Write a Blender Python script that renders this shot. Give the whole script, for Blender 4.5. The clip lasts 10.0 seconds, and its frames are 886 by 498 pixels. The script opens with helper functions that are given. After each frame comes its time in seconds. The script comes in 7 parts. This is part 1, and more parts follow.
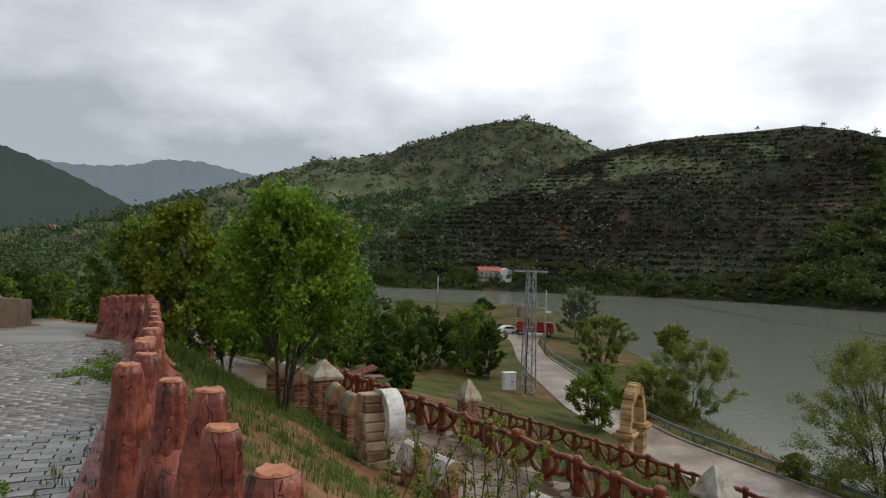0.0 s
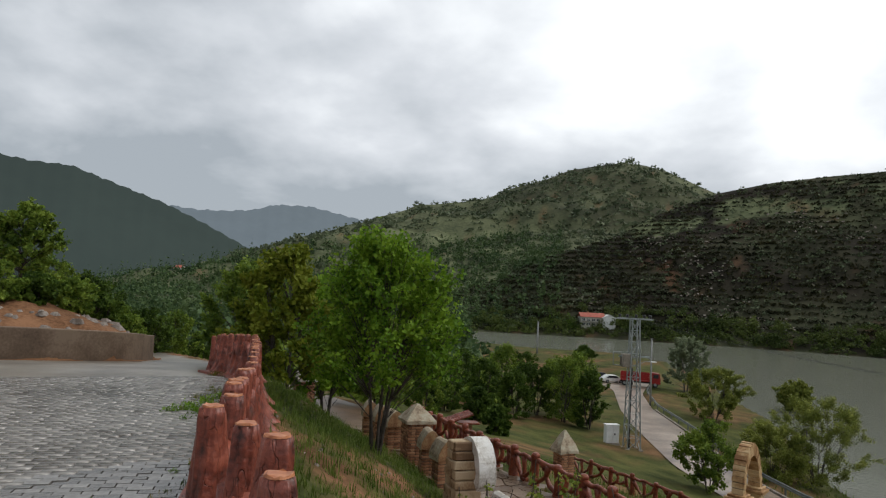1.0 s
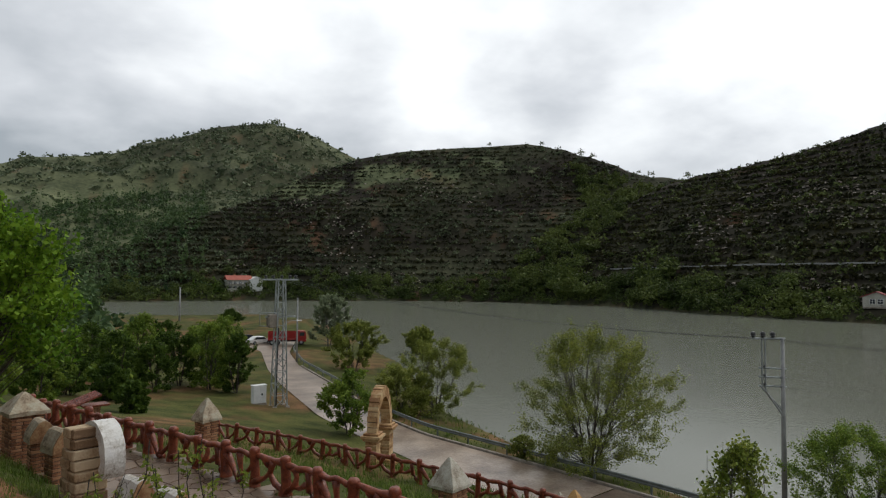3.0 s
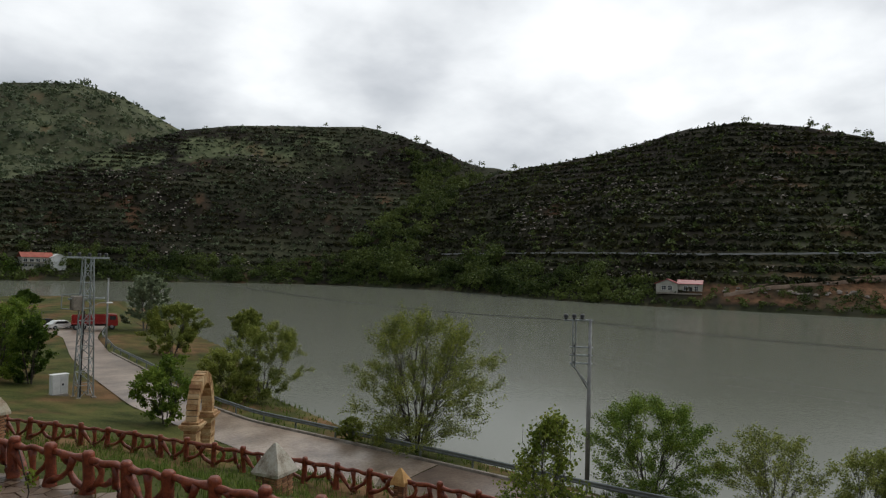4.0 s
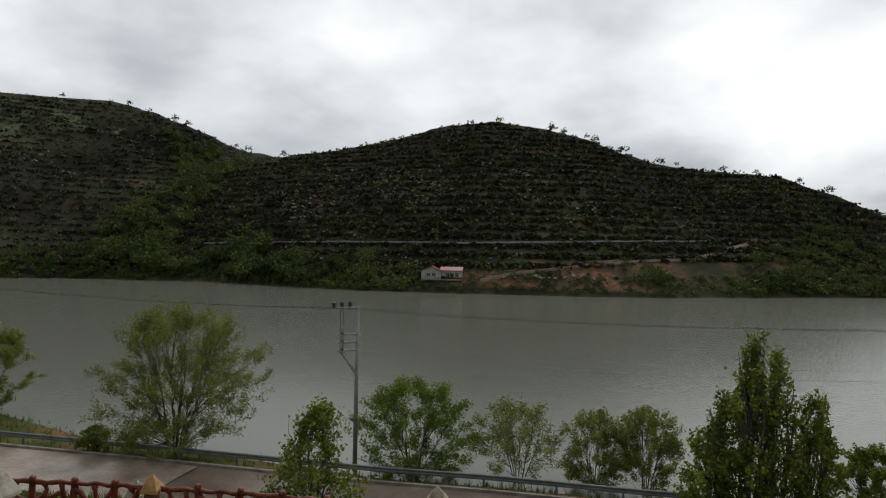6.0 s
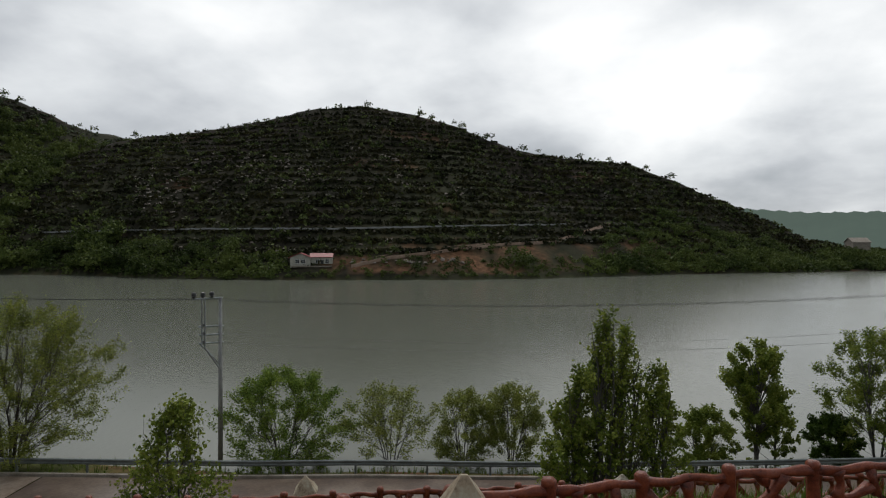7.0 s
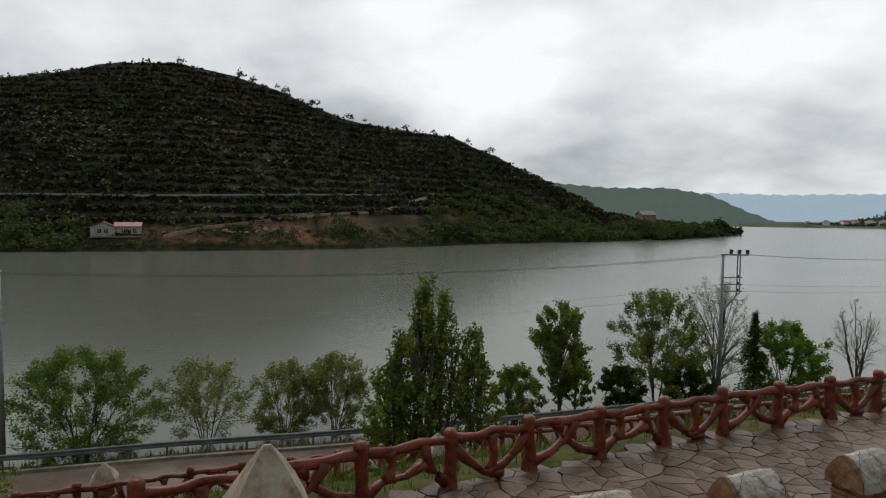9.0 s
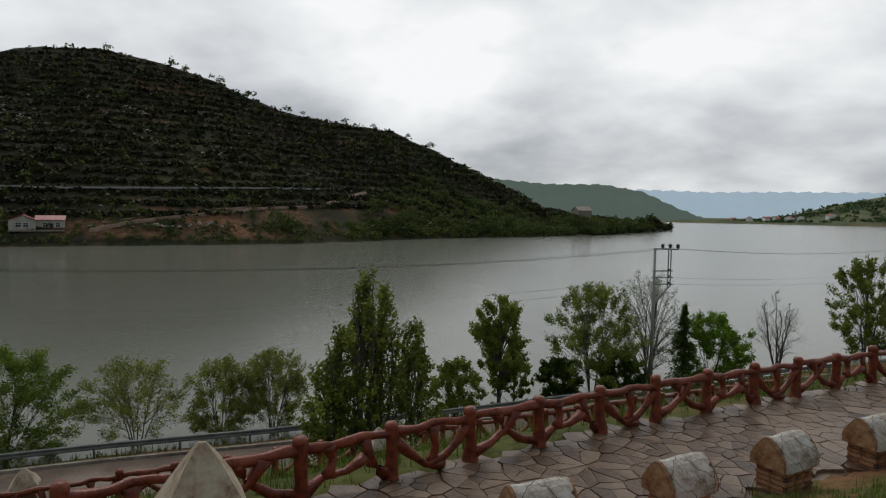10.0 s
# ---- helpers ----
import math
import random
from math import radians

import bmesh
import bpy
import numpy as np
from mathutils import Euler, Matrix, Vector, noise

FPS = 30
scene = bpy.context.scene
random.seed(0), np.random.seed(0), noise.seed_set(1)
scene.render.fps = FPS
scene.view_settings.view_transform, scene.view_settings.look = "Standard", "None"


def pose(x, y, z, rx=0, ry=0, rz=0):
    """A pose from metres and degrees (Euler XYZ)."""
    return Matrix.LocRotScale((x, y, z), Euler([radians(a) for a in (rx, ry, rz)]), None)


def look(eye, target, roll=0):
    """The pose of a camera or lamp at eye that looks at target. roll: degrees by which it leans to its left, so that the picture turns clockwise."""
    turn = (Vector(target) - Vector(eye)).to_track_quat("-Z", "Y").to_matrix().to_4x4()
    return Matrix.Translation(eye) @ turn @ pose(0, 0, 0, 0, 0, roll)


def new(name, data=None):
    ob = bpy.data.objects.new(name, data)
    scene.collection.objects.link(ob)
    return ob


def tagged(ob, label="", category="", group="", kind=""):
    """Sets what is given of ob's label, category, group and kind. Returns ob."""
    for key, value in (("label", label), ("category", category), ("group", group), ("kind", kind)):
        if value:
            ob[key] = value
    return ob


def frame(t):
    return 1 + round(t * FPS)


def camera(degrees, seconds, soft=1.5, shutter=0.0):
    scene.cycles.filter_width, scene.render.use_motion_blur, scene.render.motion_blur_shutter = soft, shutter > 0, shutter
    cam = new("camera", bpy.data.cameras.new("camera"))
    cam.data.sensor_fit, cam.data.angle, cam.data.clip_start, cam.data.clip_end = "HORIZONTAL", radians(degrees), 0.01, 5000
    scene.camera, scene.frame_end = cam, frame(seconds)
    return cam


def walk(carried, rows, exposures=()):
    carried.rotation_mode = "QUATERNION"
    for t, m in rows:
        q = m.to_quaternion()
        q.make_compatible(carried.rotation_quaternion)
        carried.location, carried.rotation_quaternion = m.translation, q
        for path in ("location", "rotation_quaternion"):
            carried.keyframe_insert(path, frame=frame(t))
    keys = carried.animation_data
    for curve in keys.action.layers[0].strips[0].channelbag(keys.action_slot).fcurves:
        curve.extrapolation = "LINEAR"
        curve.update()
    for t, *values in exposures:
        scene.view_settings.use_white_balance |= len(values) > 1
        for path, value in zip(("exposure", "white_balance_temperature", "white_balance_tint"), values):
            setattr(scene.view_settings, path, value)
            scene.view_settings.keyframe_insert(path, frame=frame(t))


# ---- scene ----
# ---- camera: seconds, eye x y z, heading, pitch, roll in degrees ----
WALK = [
    (0, -0.361, 0.105, -0.030, 0.00, 1.42, 1.96),
    (0.5, -0.282, 0.102, -0.008, -4.55, 3.71, 0.99),
    (1, -0.208, 0.094, 0.016, -9.03, 4.90, 3.07),
    (1.5, -0.138, 0.079, 0.036, -3.18, 4.46, 1.55),
    (2, -0.113, 0.101, 0.032, 5.62, 3.97, 1.93),
    (2.5, -0.084, 0.184, 0.021, 13.42, 3.25, 1.44),
    (2.7, -0.077, 0.156, 0.028, 16.90, 2.91, 0.76),
    (3.8, -0.038, 0.177, 0.021, 32.79, 1.54, 1.57),
    (4, -0.028, 0.185, 0.008, 36.18, 1.24, 1.54),
    (4.5, -0.003, 0.176, 0.006, 44.99, 0.90, 1.57),
    (5, 0.014, 0.139, 0.007, 47.95, 1.20, 1.63),
    (5.2, 0.029, 0.130, 0.006, 49.23, 1.56, 1.70),
    (6.3, 0.112, 0.033, -0.009, 59.83, 0.10, 0.74),
    (6.5, 0.125, -0.005, 0.001, 62.47, -0.17, 0.52),
    (7, 0.174, -0.058, -0.005, 67.63, -0.46, 0.15),
    (7.5, 0.220, -0.106, -0.023, 70.96, -0.39, -0.11),
    (8, 0.289, -0.146, -0.054, 74.87, -1.63, -0.75),
    (8.5, 0.333, -0.182, -0.074, 78.69, -2.82, -0.12),
    (9, 0.369, -0.205, -0.092, 82.88, -2.99, 0.62),
    (9.5, 0.403, -0.209, -0.114, 86.26, -3.32, 0.71),
    (10, 0.413, -0.185, -0.137, 88.18, -3.37, 0.91),
]


def aim(x, y, z, head, pitch, roll):
    h, p = radians(head), radians(pitch)
    d = Vector((math.sin(h) * math.cos(p), math.cos(h) * math.cos(p), math.sin(p)))
    return look((x, y, z), Vector((x, y, z)) + d * 10, roll)


cam = camera(68.68, 10.0, 1.2)
walk(cam, [(r[0], aim(*r[1:])) for r in WALK],
     exposures=[(0.0, 0.54), (2.5, 0.42), (4.0, 0.3), (4.5, 0.04), (5.0, 0.02), (6.5, 0.12), (8.0, -0.06), (8.5, -0.02), (10.0, -0.08)])

# ---- sky and sun: low rain cloud, brightest behind the hill over the lake ----
SUN_AZ, SUN_EL = radians(66), radians(52)
world = bpy.data.worlds.new("world")
scene.world = world
world.use_nodes = True
wt = world.node_tree
wt.nodes.clear()


def wn(kind, **kw):
    n = wt.nodes.new(kind)
    for k, v in kw.items():
        n.inputs[k].default_value = v
    return n


def wl(a, b):
    wt.links.new(a, b)


sky = wt.nodes.new("ShaderNodeTexSky")
sky.sky_type, sky.sun_disc = "NISHITA", False
sky.sun_elevation, sky.sun_rotation = SUN_EL, SUN_AZ
coord = wt.nodes.new("ShaderNodeTexCoord")
sep = wt.nodes.new("ShaderNodeSeparateXYZ")
wl(coord.outputs["Generated"], sep.inputs[0])
# the cloud sheet: direction divided by its height, so that clouds flatten towards the horizon
den = wt.nodes.new("ShaderNodeMath")
den.operation = "MAXIMUM"
lift = wt.nodes.new("ShaderNodeMath")
lift.operation = "ADD"
lift.inputs[1].default_value = 0.34
wl(sep.outputs["Z"], lift.inputs[0])
wl(lift.outputs[0], den.inputs[0])
den.inputs[1].default_value = 0.08
div = wt.nodes.new("ShaderNodeVectorMath")
div.operation = "DIVIDE"
comb = wt.nodes.new("ShaderNodeCombineXYZ")
for k in range(3):
    wl(den.outputs[0], comb.inputs[k])
wl(coord.outputs["Generated"], div.inputs[0])
wl(comb.outputs[0], div.inputs[1])
big = wn("ShaderNodeTexNoise", Scale=0.95, Detail=8.0, Roughness=0.46, Distortion=0.15)
fine = wn("ShaderNodeTexNoise", Scale=2.3, Detail=8.0, Roughness=0.5, Distortion=0.1)
wl(div.outputs[0], big.inputs["Vector"])
wl(div.outputs[0], fine.inputs["Vector"])
mixn = wt.nodes.new("ShaderNodeMath")
mixn.operation = "MULTIPLY_ADD"
mixn.inputs[1].default_value = 0.5
wl(fine.outputs[0], mixn.inputs[0])
wl(big.outputs[0], mixn.inputs[2])
# glow of the hidden sun
dot = wt.nodes.new("ShaderNodeVectorMath")
dot.operation = "DOT_PRODUCT"
dot.inputs[1].default_value = (math.sin(radians(80)) * math.cos(radians(16)), math.cos(radians(80)) * math.cos(radians(16)), math.sin(radians(16)))
wl(coord.outputs["Generated"], dot.inputs[0])
glow = wt.nodes.new("ShaderNodeMapRange")
glow.inputs["From Min"].default_value, glow.inputs["From Max"].default_value = 0.05, 1.0
glow.inputs["To Min"].default_value, glow.inputs["To Max"].default_value = -0.15, 0.07
wl(dot.outputs["Value"], glow.inputs["Value"])
tot = wt.nodes.new("ShaderNodeMath")
tot.operation = "ADD"
firm = wt.nodes.new("ShaderNodeMapRange")
firm.clamp = False
firm.inputs["From Min"].default_value, firm.inputs["From Max"].default_value = 0.55, 0.95
firm.inputs["To Min"].default_value, firm.inputs["To Max"].default_value = 0.42, 0.95
wl(mixn.outputs[0], firm.inputs["Value"])
wl(firm.outputs[0], tot.inputs[0])
wl(glow.outputs[0], tot.inputs[1])
ramp = wt.nodes.new("ShaderNodeValToRGB")
e = ramp.color_ramp.elements
e[0].position, e[0].color = 0.46, (0.24, 0.265, 0.29, 1)
e[1].position, e[1].color = 1.0, (0.84, 0.85, 0.85, 1)
k = ramp.color_ramp.elements.new(0.67)
k.color = (0.44, 0.46, 0.485, 1)
k = ramp.color_ramp.elements.new(0.83)
k.color = (0.64, 0.66, 0.675, 1)
# the thin place in the cloud above the saddle between the hills
gap_dot = wt.nodes.new("ShaderNodeVectorMath")
gap_dot.operation = "DOT_PRODUCT"
gap_dot.inputs[1].default_value = (math.sin(radians(57)) * math.cos(radians(15)), math.cos(radians(57)) * math.cos(radians(15)), math.sin(radians(15)))
wl(coord.outputs["Generated"], gap_dot.inputs[0])
gap = wt.nodes.new("ShaderNodeMapRange")
gap.interpolation_type = "SMOOTHSTEP"
gap.inputs["From Min"].default_value, gap.inputs["From Max"].default_value = 0.965, 1.0
gap.inputs["To Min"].default_value, gap.inputs["To Max"].default_value = 0.0, 0.14
wl(gap_dot.outputs["Value"], gap.inputs["Value"])
tot2 = wt.nodes.new("ShaderNodeMath")
tot2.operation = "ADD"
wl(tot.outputs[0], tot2.inputs[0])
wl(gap.outputs[0], tot2.inputs[1])
wl(tot2.outputs[0], ramp.inputs[0])
bg_sky = wn("ShaderNodeBackground", Strength=0.06)
bg_cloud = wn("ShaderNodeBackground", Strength=1.22)
wl(sky.outputs[0], bg_sky.inputs[0])
wl(ramp.outputs[0], bg_cloud.inputs[0])
mixb = wt.nodes.new("ShaderNodeMixShader")
mixb.inputs[0].default_value = 0.93
wl(bg_sky.outputs[0], mixb.inputs[1])
wl(bg_cloud.outputs[0], mixb.inputs[2])
wout = wt.nodes.new("ShaderNodeOutputWorld")
wl(mixb.outputs[0], wout.inputs[0])

sun = new("sun", bpy.data.lights.new("sun", "SUN"))
sun.data.energy, sun.data.angle, sun.data.color = 0.95, radians(20), (1.0, 0.96, 0.9)
sun_dir = Vector((math.sin(SUN_AZ) * math.cos(SUN_EL), math.cos(SUN_AZ) * math.cos(SUN_EL), math.sin(SUN_EL)))
sun.matrix_basis = look(sun_dir * 50, (0, 0, 0))


# ---- materials ----
def material(name, cols, scale=4.0, fine_scale=40.0, rough=0.85, bump=0.3, metal=0.0, island=0.0, obj=0.0, spec=0.4, dist=0.02, coords="Object", mix2=0.35):
    """A surface whose colour wanders between cols by noise at two scales; island and obj vary single pieces."""
    m = bpy.data.materials.new(name)
    m.use_nodes = True
    t = m.node_tree
    b = t.nodes["Principled BSDF"]
    tc = t.nodes.new("ShaderNodeTexCoord")
    n1 = t.nodes.new("ShaderNodeTexNoise")
    n1.inputs["Scale"].default_value, n1.inputs["Detail"].default_value, n1.inputs["Roughness"].default_value = scale, 6, 0.6
    n2 = t.nodes.new("ShaderNodeTexNoise")
    n2.inputs["Scale"].default_value, n2.inputs["Detail"].default_value = fine_scale, 4
    src = tc.outputs[coords]
    t.links.new(src, n1.inputs["Vector"])
    t.links.new(src, n2.inputs["Vector"])
    ma = t.nodes.new("ShaderNodeMath")
    ma.operation = "MULTIPLY_ADD"
    ma.inputs[1].default_value = mix2
    t.links.new(n2.outputs[0], ma.inputs[0])
    t.links.new(n1.outputs[0], ma.inputs[2])
    last = ma.outputs[0]
    for amount, node, out in ((island, "ShaderNodeNewGeometry", "Random Per Island"), (obj, "ShaderNodeObjectInfo", "Random")):
        if amount:
            g = t.nodes.new(node)
            mb = t.nodes.new("ShaderNodeMath")
            mb.operation = "MULTIPLY_ADD"
            mb.inputs[1].default_value = amount
            t.links.new(g.outputs[out], mb.inputs[0])
            t.links.new(last, mb.inputs[2])
            sb = t.nodes.new("ShaderNodeMath")
            sb.operation = "SUBTRACT"
            sb.inputs[1].default_value = amount / 2
            t.links.new(mb.outputs[0], sb.inputs[0])
            last = sb.outputs[0]
    r = t.nodes.new("ShaderNodeValToRGB")
    els = r.color_ramp.elements
    lo, hi = 0.42 + mix2 * 0.15, 0.60 + mix2 * 0.62
    els[0].position, els[0].color = lo, (*cols[0], 1)
    els[1].position, els[1].color = hi, (*cols[-1], 1)
    for i, c in enumerate(cols[1:-1]):
        k = els.new(lo + (hi - lo) * (i + 1) / (len(cols) - 1))
        k.color = (*c, 1)
    t.links.new(last, r.inputs[0])
    t.links.new(r.outputs[0], b.inputs["Base Color"])
    b.inputs["Roughness"].default_value, b.inputs["Metallic"].default_value = rough, metal
    b.inputs["Specular IOR Level"].default_value = spec
    if bump:
        bp = t.nodes.new("ShaderNodeBump")
        bp.inputs["Strength"].default_value, bp.inputs["Distance"].default_value = bump, dist
        t.links.new(ma.outputs[0], bp.inputs["Height"])
        t.links.new(bp.outputs[0], b.inputs["Normal"])
    return m


def leaf_material(name, cols, scale=0.9, thin=0.34):
    m = material(name, cols, scale, 9.0, 0.6, 0.0, island=0.26, spec=0.12)
    t = m.node_tree
    b, out = t.nodes["Principled BSDF"], t.nodes["Material Output"]
    tr = t.nodes.new("ShaderNodeBsdfTranslucent")
    mx = t.nodes.new("ShaderNodeMixShader")
    mx.inputs[0].default_value = thin
    t.links.new(b.inputs["Base Color"].links[0].from_socket, tr.inputs[0])
    t.links.new(b.outputs[0], mx.inputs[1])
    t.links.new(tr.outputs[0], mx.inputs[2])
    t.links.new(mx.outputs[0], out.inputs[0])
    return m


def bark_concrete(*a, **k):
    """Concrete carved like bark: dark cracks running mostly upright."""
    m = material(*a, **k)
    t = m.node_tree
    b = t.nodes["Principled BSDF"]
    tc = t.nodes.new("ShaderNodeTexCoord")
    mp = t.nodes.new("ShaderNodeMapping")
    mp.inputs["Scale"].default_value = (2.4, 2.4, 0.4)
    nz = t.nodes.new("ShaderNodeTexNoise")
    nz.inputs["Scale"].default_value = 9.0
    mv = t.nodes.new("ShaderNodeMix")
    mv.data_type = "VECTOR"
    mv.inputs[0].default_value = 0.10
    vo = t.nodes.new("ShaderNodeTexVoronoi")
    vo.feature = "DISTANCE_TO_EDGE"
    vo.inputs["Scale"].default_value = 7.0
    t.links.new(tc.outputs["Object"], mp.inputs[0])
    t.links.new(tc.outputs["Object"], nz.inputs["Vector"])
    t.links.new(mp.outputs[0], mv.inputs[4])
    t.links.new(nz.outputs["Color"], mv.inputs[5])
    t.links.new(mv.outputs[1], vo.inputs["Vector"])
    r = t.nodes.new("ShaderNodeValToRGB")
    r.color_ramp.elements[0].position, r.color_ramp.elements[0].color = 0.0, (0.5, 0.44, 0.42, 1)
    r.color_ramp.elements[1].position, r.color_ramp.elements[1].color = 0.016, (1, 1, 1, 1)
    t.links.new(vo.outputs["Distance"], r.inputs[0])
    mx = t.nodes.new("ShaderNodeMix")
    mx.data_type, mx.blend_type = "RGBA", "MULTIPLY"
    mx.inputs[0].default_value = 1.0
    t.links.new(b.inputs["Base Color"].links[0].from_socket, mx.inputs[6])
    t.links.new(r.outputs[0], mx.inputs[7])
    t.links.new(mx.outputs[2], b.inputs["Base Color"])
    b2 = t.nodes.new("ShaderNodeBump")
    b2.inputs["Strength"].default_value, b2.inputs["Distance"].default_value = 0.8, 0.02
    t.links.new(r.outputs[0], b2.inputs["Height"])
    t.links.new(b.inputs["Normal"].links[0].from_socket, b2.inputs["Normal"])
    t.links.new(b2.outputs[0], b.inputs["Normal"])
    return m


def cracked(*a, scale_=2.1, **k):
    """A skin with a few long dark hairline cracks."""
    m = material(*a, **k)
    t = m.node_tree
    b = t.nodes["Principled BSDF"]
    tc = t.nodes.new("ShaderNodeTexCoord")
    nz = t.nodes.new("ShaderNodeTexNoise")
    nz.inputs["Scale"].default_value = 4.0
    mv = t.nodes.new("ShaderNodeMix")
    mv.data_type = "VECTOR"
    mv.inputs[0].default_value = 0.25
    vo = t.nodes.new("ShaderNodeTexVoronoi")
    vo.feature = "DISTANCE_TO_EDGE"
    vo.inputs["Scale"].default_value = scale_
    t.links.new(tc.outputs["Object"], mv.inputs[4])
    t.links.new(nz.outputs["Color"], mv.inputs[5])
    t.links.new(tc.outputs["Object"], nz.inputs["Vector"])
    t.links.new(mv.outputs[1], vo.inputs["Vector"])
    r = t.nodes.new("ShaderNodeValToRGB")
    r.color_ramp.elements[0].position, r.color_ramp.elements[0].color = 0.006, (0.18, 0.15, 0.12, 1)
    r.color_ramp.elements[1].position, r.color_ramp.elements[1].color = 0.012, (1, 1, 1, 1)
    t.links.new(vo.outputs["Distance"], r.inputs[0])
    mx = t.nodes.new("ShaderNodeMix")
    mx.data_type, mx.blend_type = "RGBA", "MULTIPLY"
    mx.inputs[0].default_value = 1.0
    t.links.new(b.inputs["Base Color"].links[0].from_socket, mx.inputs[6])
    t.links.new(r.outputs[0], mx.inputs[7])
    t.links.new(mx.outputs[2], b.inputs["Base Color"])
    return m


RED = material("red_painted_concrete", [(0.040, 0.008, 0.004), (0.150, 0.030, 0.012), (0.240, 0.060, 0.024)], 7, 45, 0.4, 0.8, spec=0.4)
RED_CUT = material("ochre_cut_face", [(0.330, 0.100, 0.040), (0.500, 0.200, 0.090)], 14, 60, 0.5, 0.2, spec=0.4)
BARK_RED = bark_concrete("red_bark_concrete", [(0.055, 0.013, 0.008), (0.195, 0.044, 0.025), (0.330, 0.090, 0.052)], 7, 42, 0.42, 0.8, dist=0.02, spec=0.45)
WHITEWASH = cracked("flaking_whitewash", [(0.184, 0.138, 0.092), (0.442, 0.405, 0.350), (0.570, 0.552, 0.515)], 5, 30, 0.8, 0.4)
PALE_HOOD = material("flaked_white_plaster", [(0.16, 0.11, 0.07), (0.50, 0.47, 0.42), (0.66, 0.64, 0.60), (0.70, 0.69, 0.66)], 2.4, 24, 0.8, 0.5)
PALE_CAP = material("pale_cap_plaster", [(0.20, 0.155, 0.11), (0.40, 0.355, 0.285), (0.52, 0.485, 0.41)], 3, 26, 0.8, 0.5)
HOUSE_WALL = material("cream_house_plaster", [(0.30, 0.285, 0.235), (0.46, 0.445, 0.385)], 0.4, 4, 0.8, 0.2)
CAPSTONE = material("weathered_cap_mortar", [(0.161, 0.111, 0.071), (0.361, 0.288, 0.200), (0.448, 0.408, 0.309)], 4, 24, 0.85, 0.6)
OCHRE = material("ochre_cap", [(0.38, 0.19, 0.06), (0.55, 0.33, 0.13)], 5, 30, 0.8, 0.3)
BRICK = material("orange_brown_brick", [(0.13, 0.055, 0.028), (0.29, 0.125, 0.06), (0.40, 0.21, 0.11)], 6, 50, 0.85, 0.4, obj=0.4, island=0.0)
MORTAR = material("brick_mortar", [(0.06, 0.042, 0.03), (0.13, 0.10, 0.075)], 8, 60, 0.95, 0.4)
FLAG = material("wet_flagstone", [(0.048, 0.026, 0.014), (0.108, 0.066, 0.039), (0.195, 0.135, 0.090)], 0.7, 24, 0.42, 0.6, obj=0.25, island=0.25, spec=0.35)
FLAG_BED = material("muddy_joint_bed", [(0.050, 0.030, 0.018), (0.120, 0.072, 0.042), (0.17, 0.11, 0.07)], 0.9, 30, 0.4, 0.6)
PAVER = material("wet_grey_paver", [(0.095, 0.085, 0.074), (0.175, 0.160, 0.142), (0.29, 0.27, 0.245)], 0.35, 25, 0.24, 0.3, obj=0.3, island=0.3, spec=0.5)
COBBLE_BED = material("wet_road_mud", [(0.100, 0.085, 0.068), (0.200, 0.175, 0.145), (0.290, 0.260, 0.220)], 0.35, 14, 0.32, 0.5, dist=0.03, spec=0.5)
ROAD = material("wet_muddy_cobble_road", [(0.115, 0.078, 0.054), (0.235, 0.172, 0.125), (0.40, 0.315, 0.245)], 0.3, 5, 0.28, 0.7, dist=0.05, spec=0.5)
ROAD_MUD = material("wet_brown_mud_road", [(0.044, 0.026, 0.018), (0.096, 0.062, 0.043), (0.168, 0.124, 0.092)], 0.3, 5, 0.36, 0.6, dist=0.04, spec=0.4)
CONCRETE = material("stained_concrete", [(0.13, 0.105, 0.08), (0.24, 0.205, 0.165), (0.33, 0.29, 0.245)], 1.2, 20, 0.8, 0.3)
POLE = material("grey_pole_concrete", [(0.22, 0.22, 0.215), (0.34, 0.34, 0.33)], 3, 30, 0.7, 0.2)
STEEL = material("galvanised_steel", [(0.22, 0.24, 0.24), (0.36, 0.385, 0.38)], 3, 30, 0.45, 0.1, metal=0.5)
RAIL = material("dull_guardrail", [(0.11, 0.125, 0.12), (0.21, 0.23, 0.22)], 1.5, 18, 0.5, 0.1, metal=0.4)
DARK = material("black_insulator", [(0.012, 0.012, 0.013), (0.03, 0.03, 0.03)], 4, 30, 0.3, 0.0)
WHITE = material("white_paint", [(0.62, 0.62, 0.60), (0.8, 0.8, 0.78)], 2, 20, 0.6, 0.1)
ROOF = material("red_roof_tile", [(0.25, 0.055, 0.035), (0.42, 0.11, 0.07)], 1.2, 12, 0.7, 0.3, obj=0.2)
ROOF2 = material("red_sheet_roof", [(0.20, 0.03, 0.035), (0.33, 0.06, 0.06)], 1.2, 12, 0.5, 0.2)
GLASS = material("dark_window_glass", [(0.02, 0.025, 0.028), (0.04, 0.045, 0.05)], 2, 10, 0.08, 0.0, spec=0.6)
TRUCK_RED = material("red_truck_paint", [(0.216, 0.011, 0.009), (0.300, 0.018, 0.015)], 2, 20, 0.35, 0.0)
BLACK = material("dark_rubber", [(0.012, 0.012, 0.012), (0.03, 0.03, 0.03)], 4, 30, 0.8, 0.1)
BARK = material("dark_wet_bark", [(0.018, 0.014, 0.011), (0.045, 0.036, 0.028), (0.075, 0.062, 0.05)], 6, 40, 0.8, 0.6)
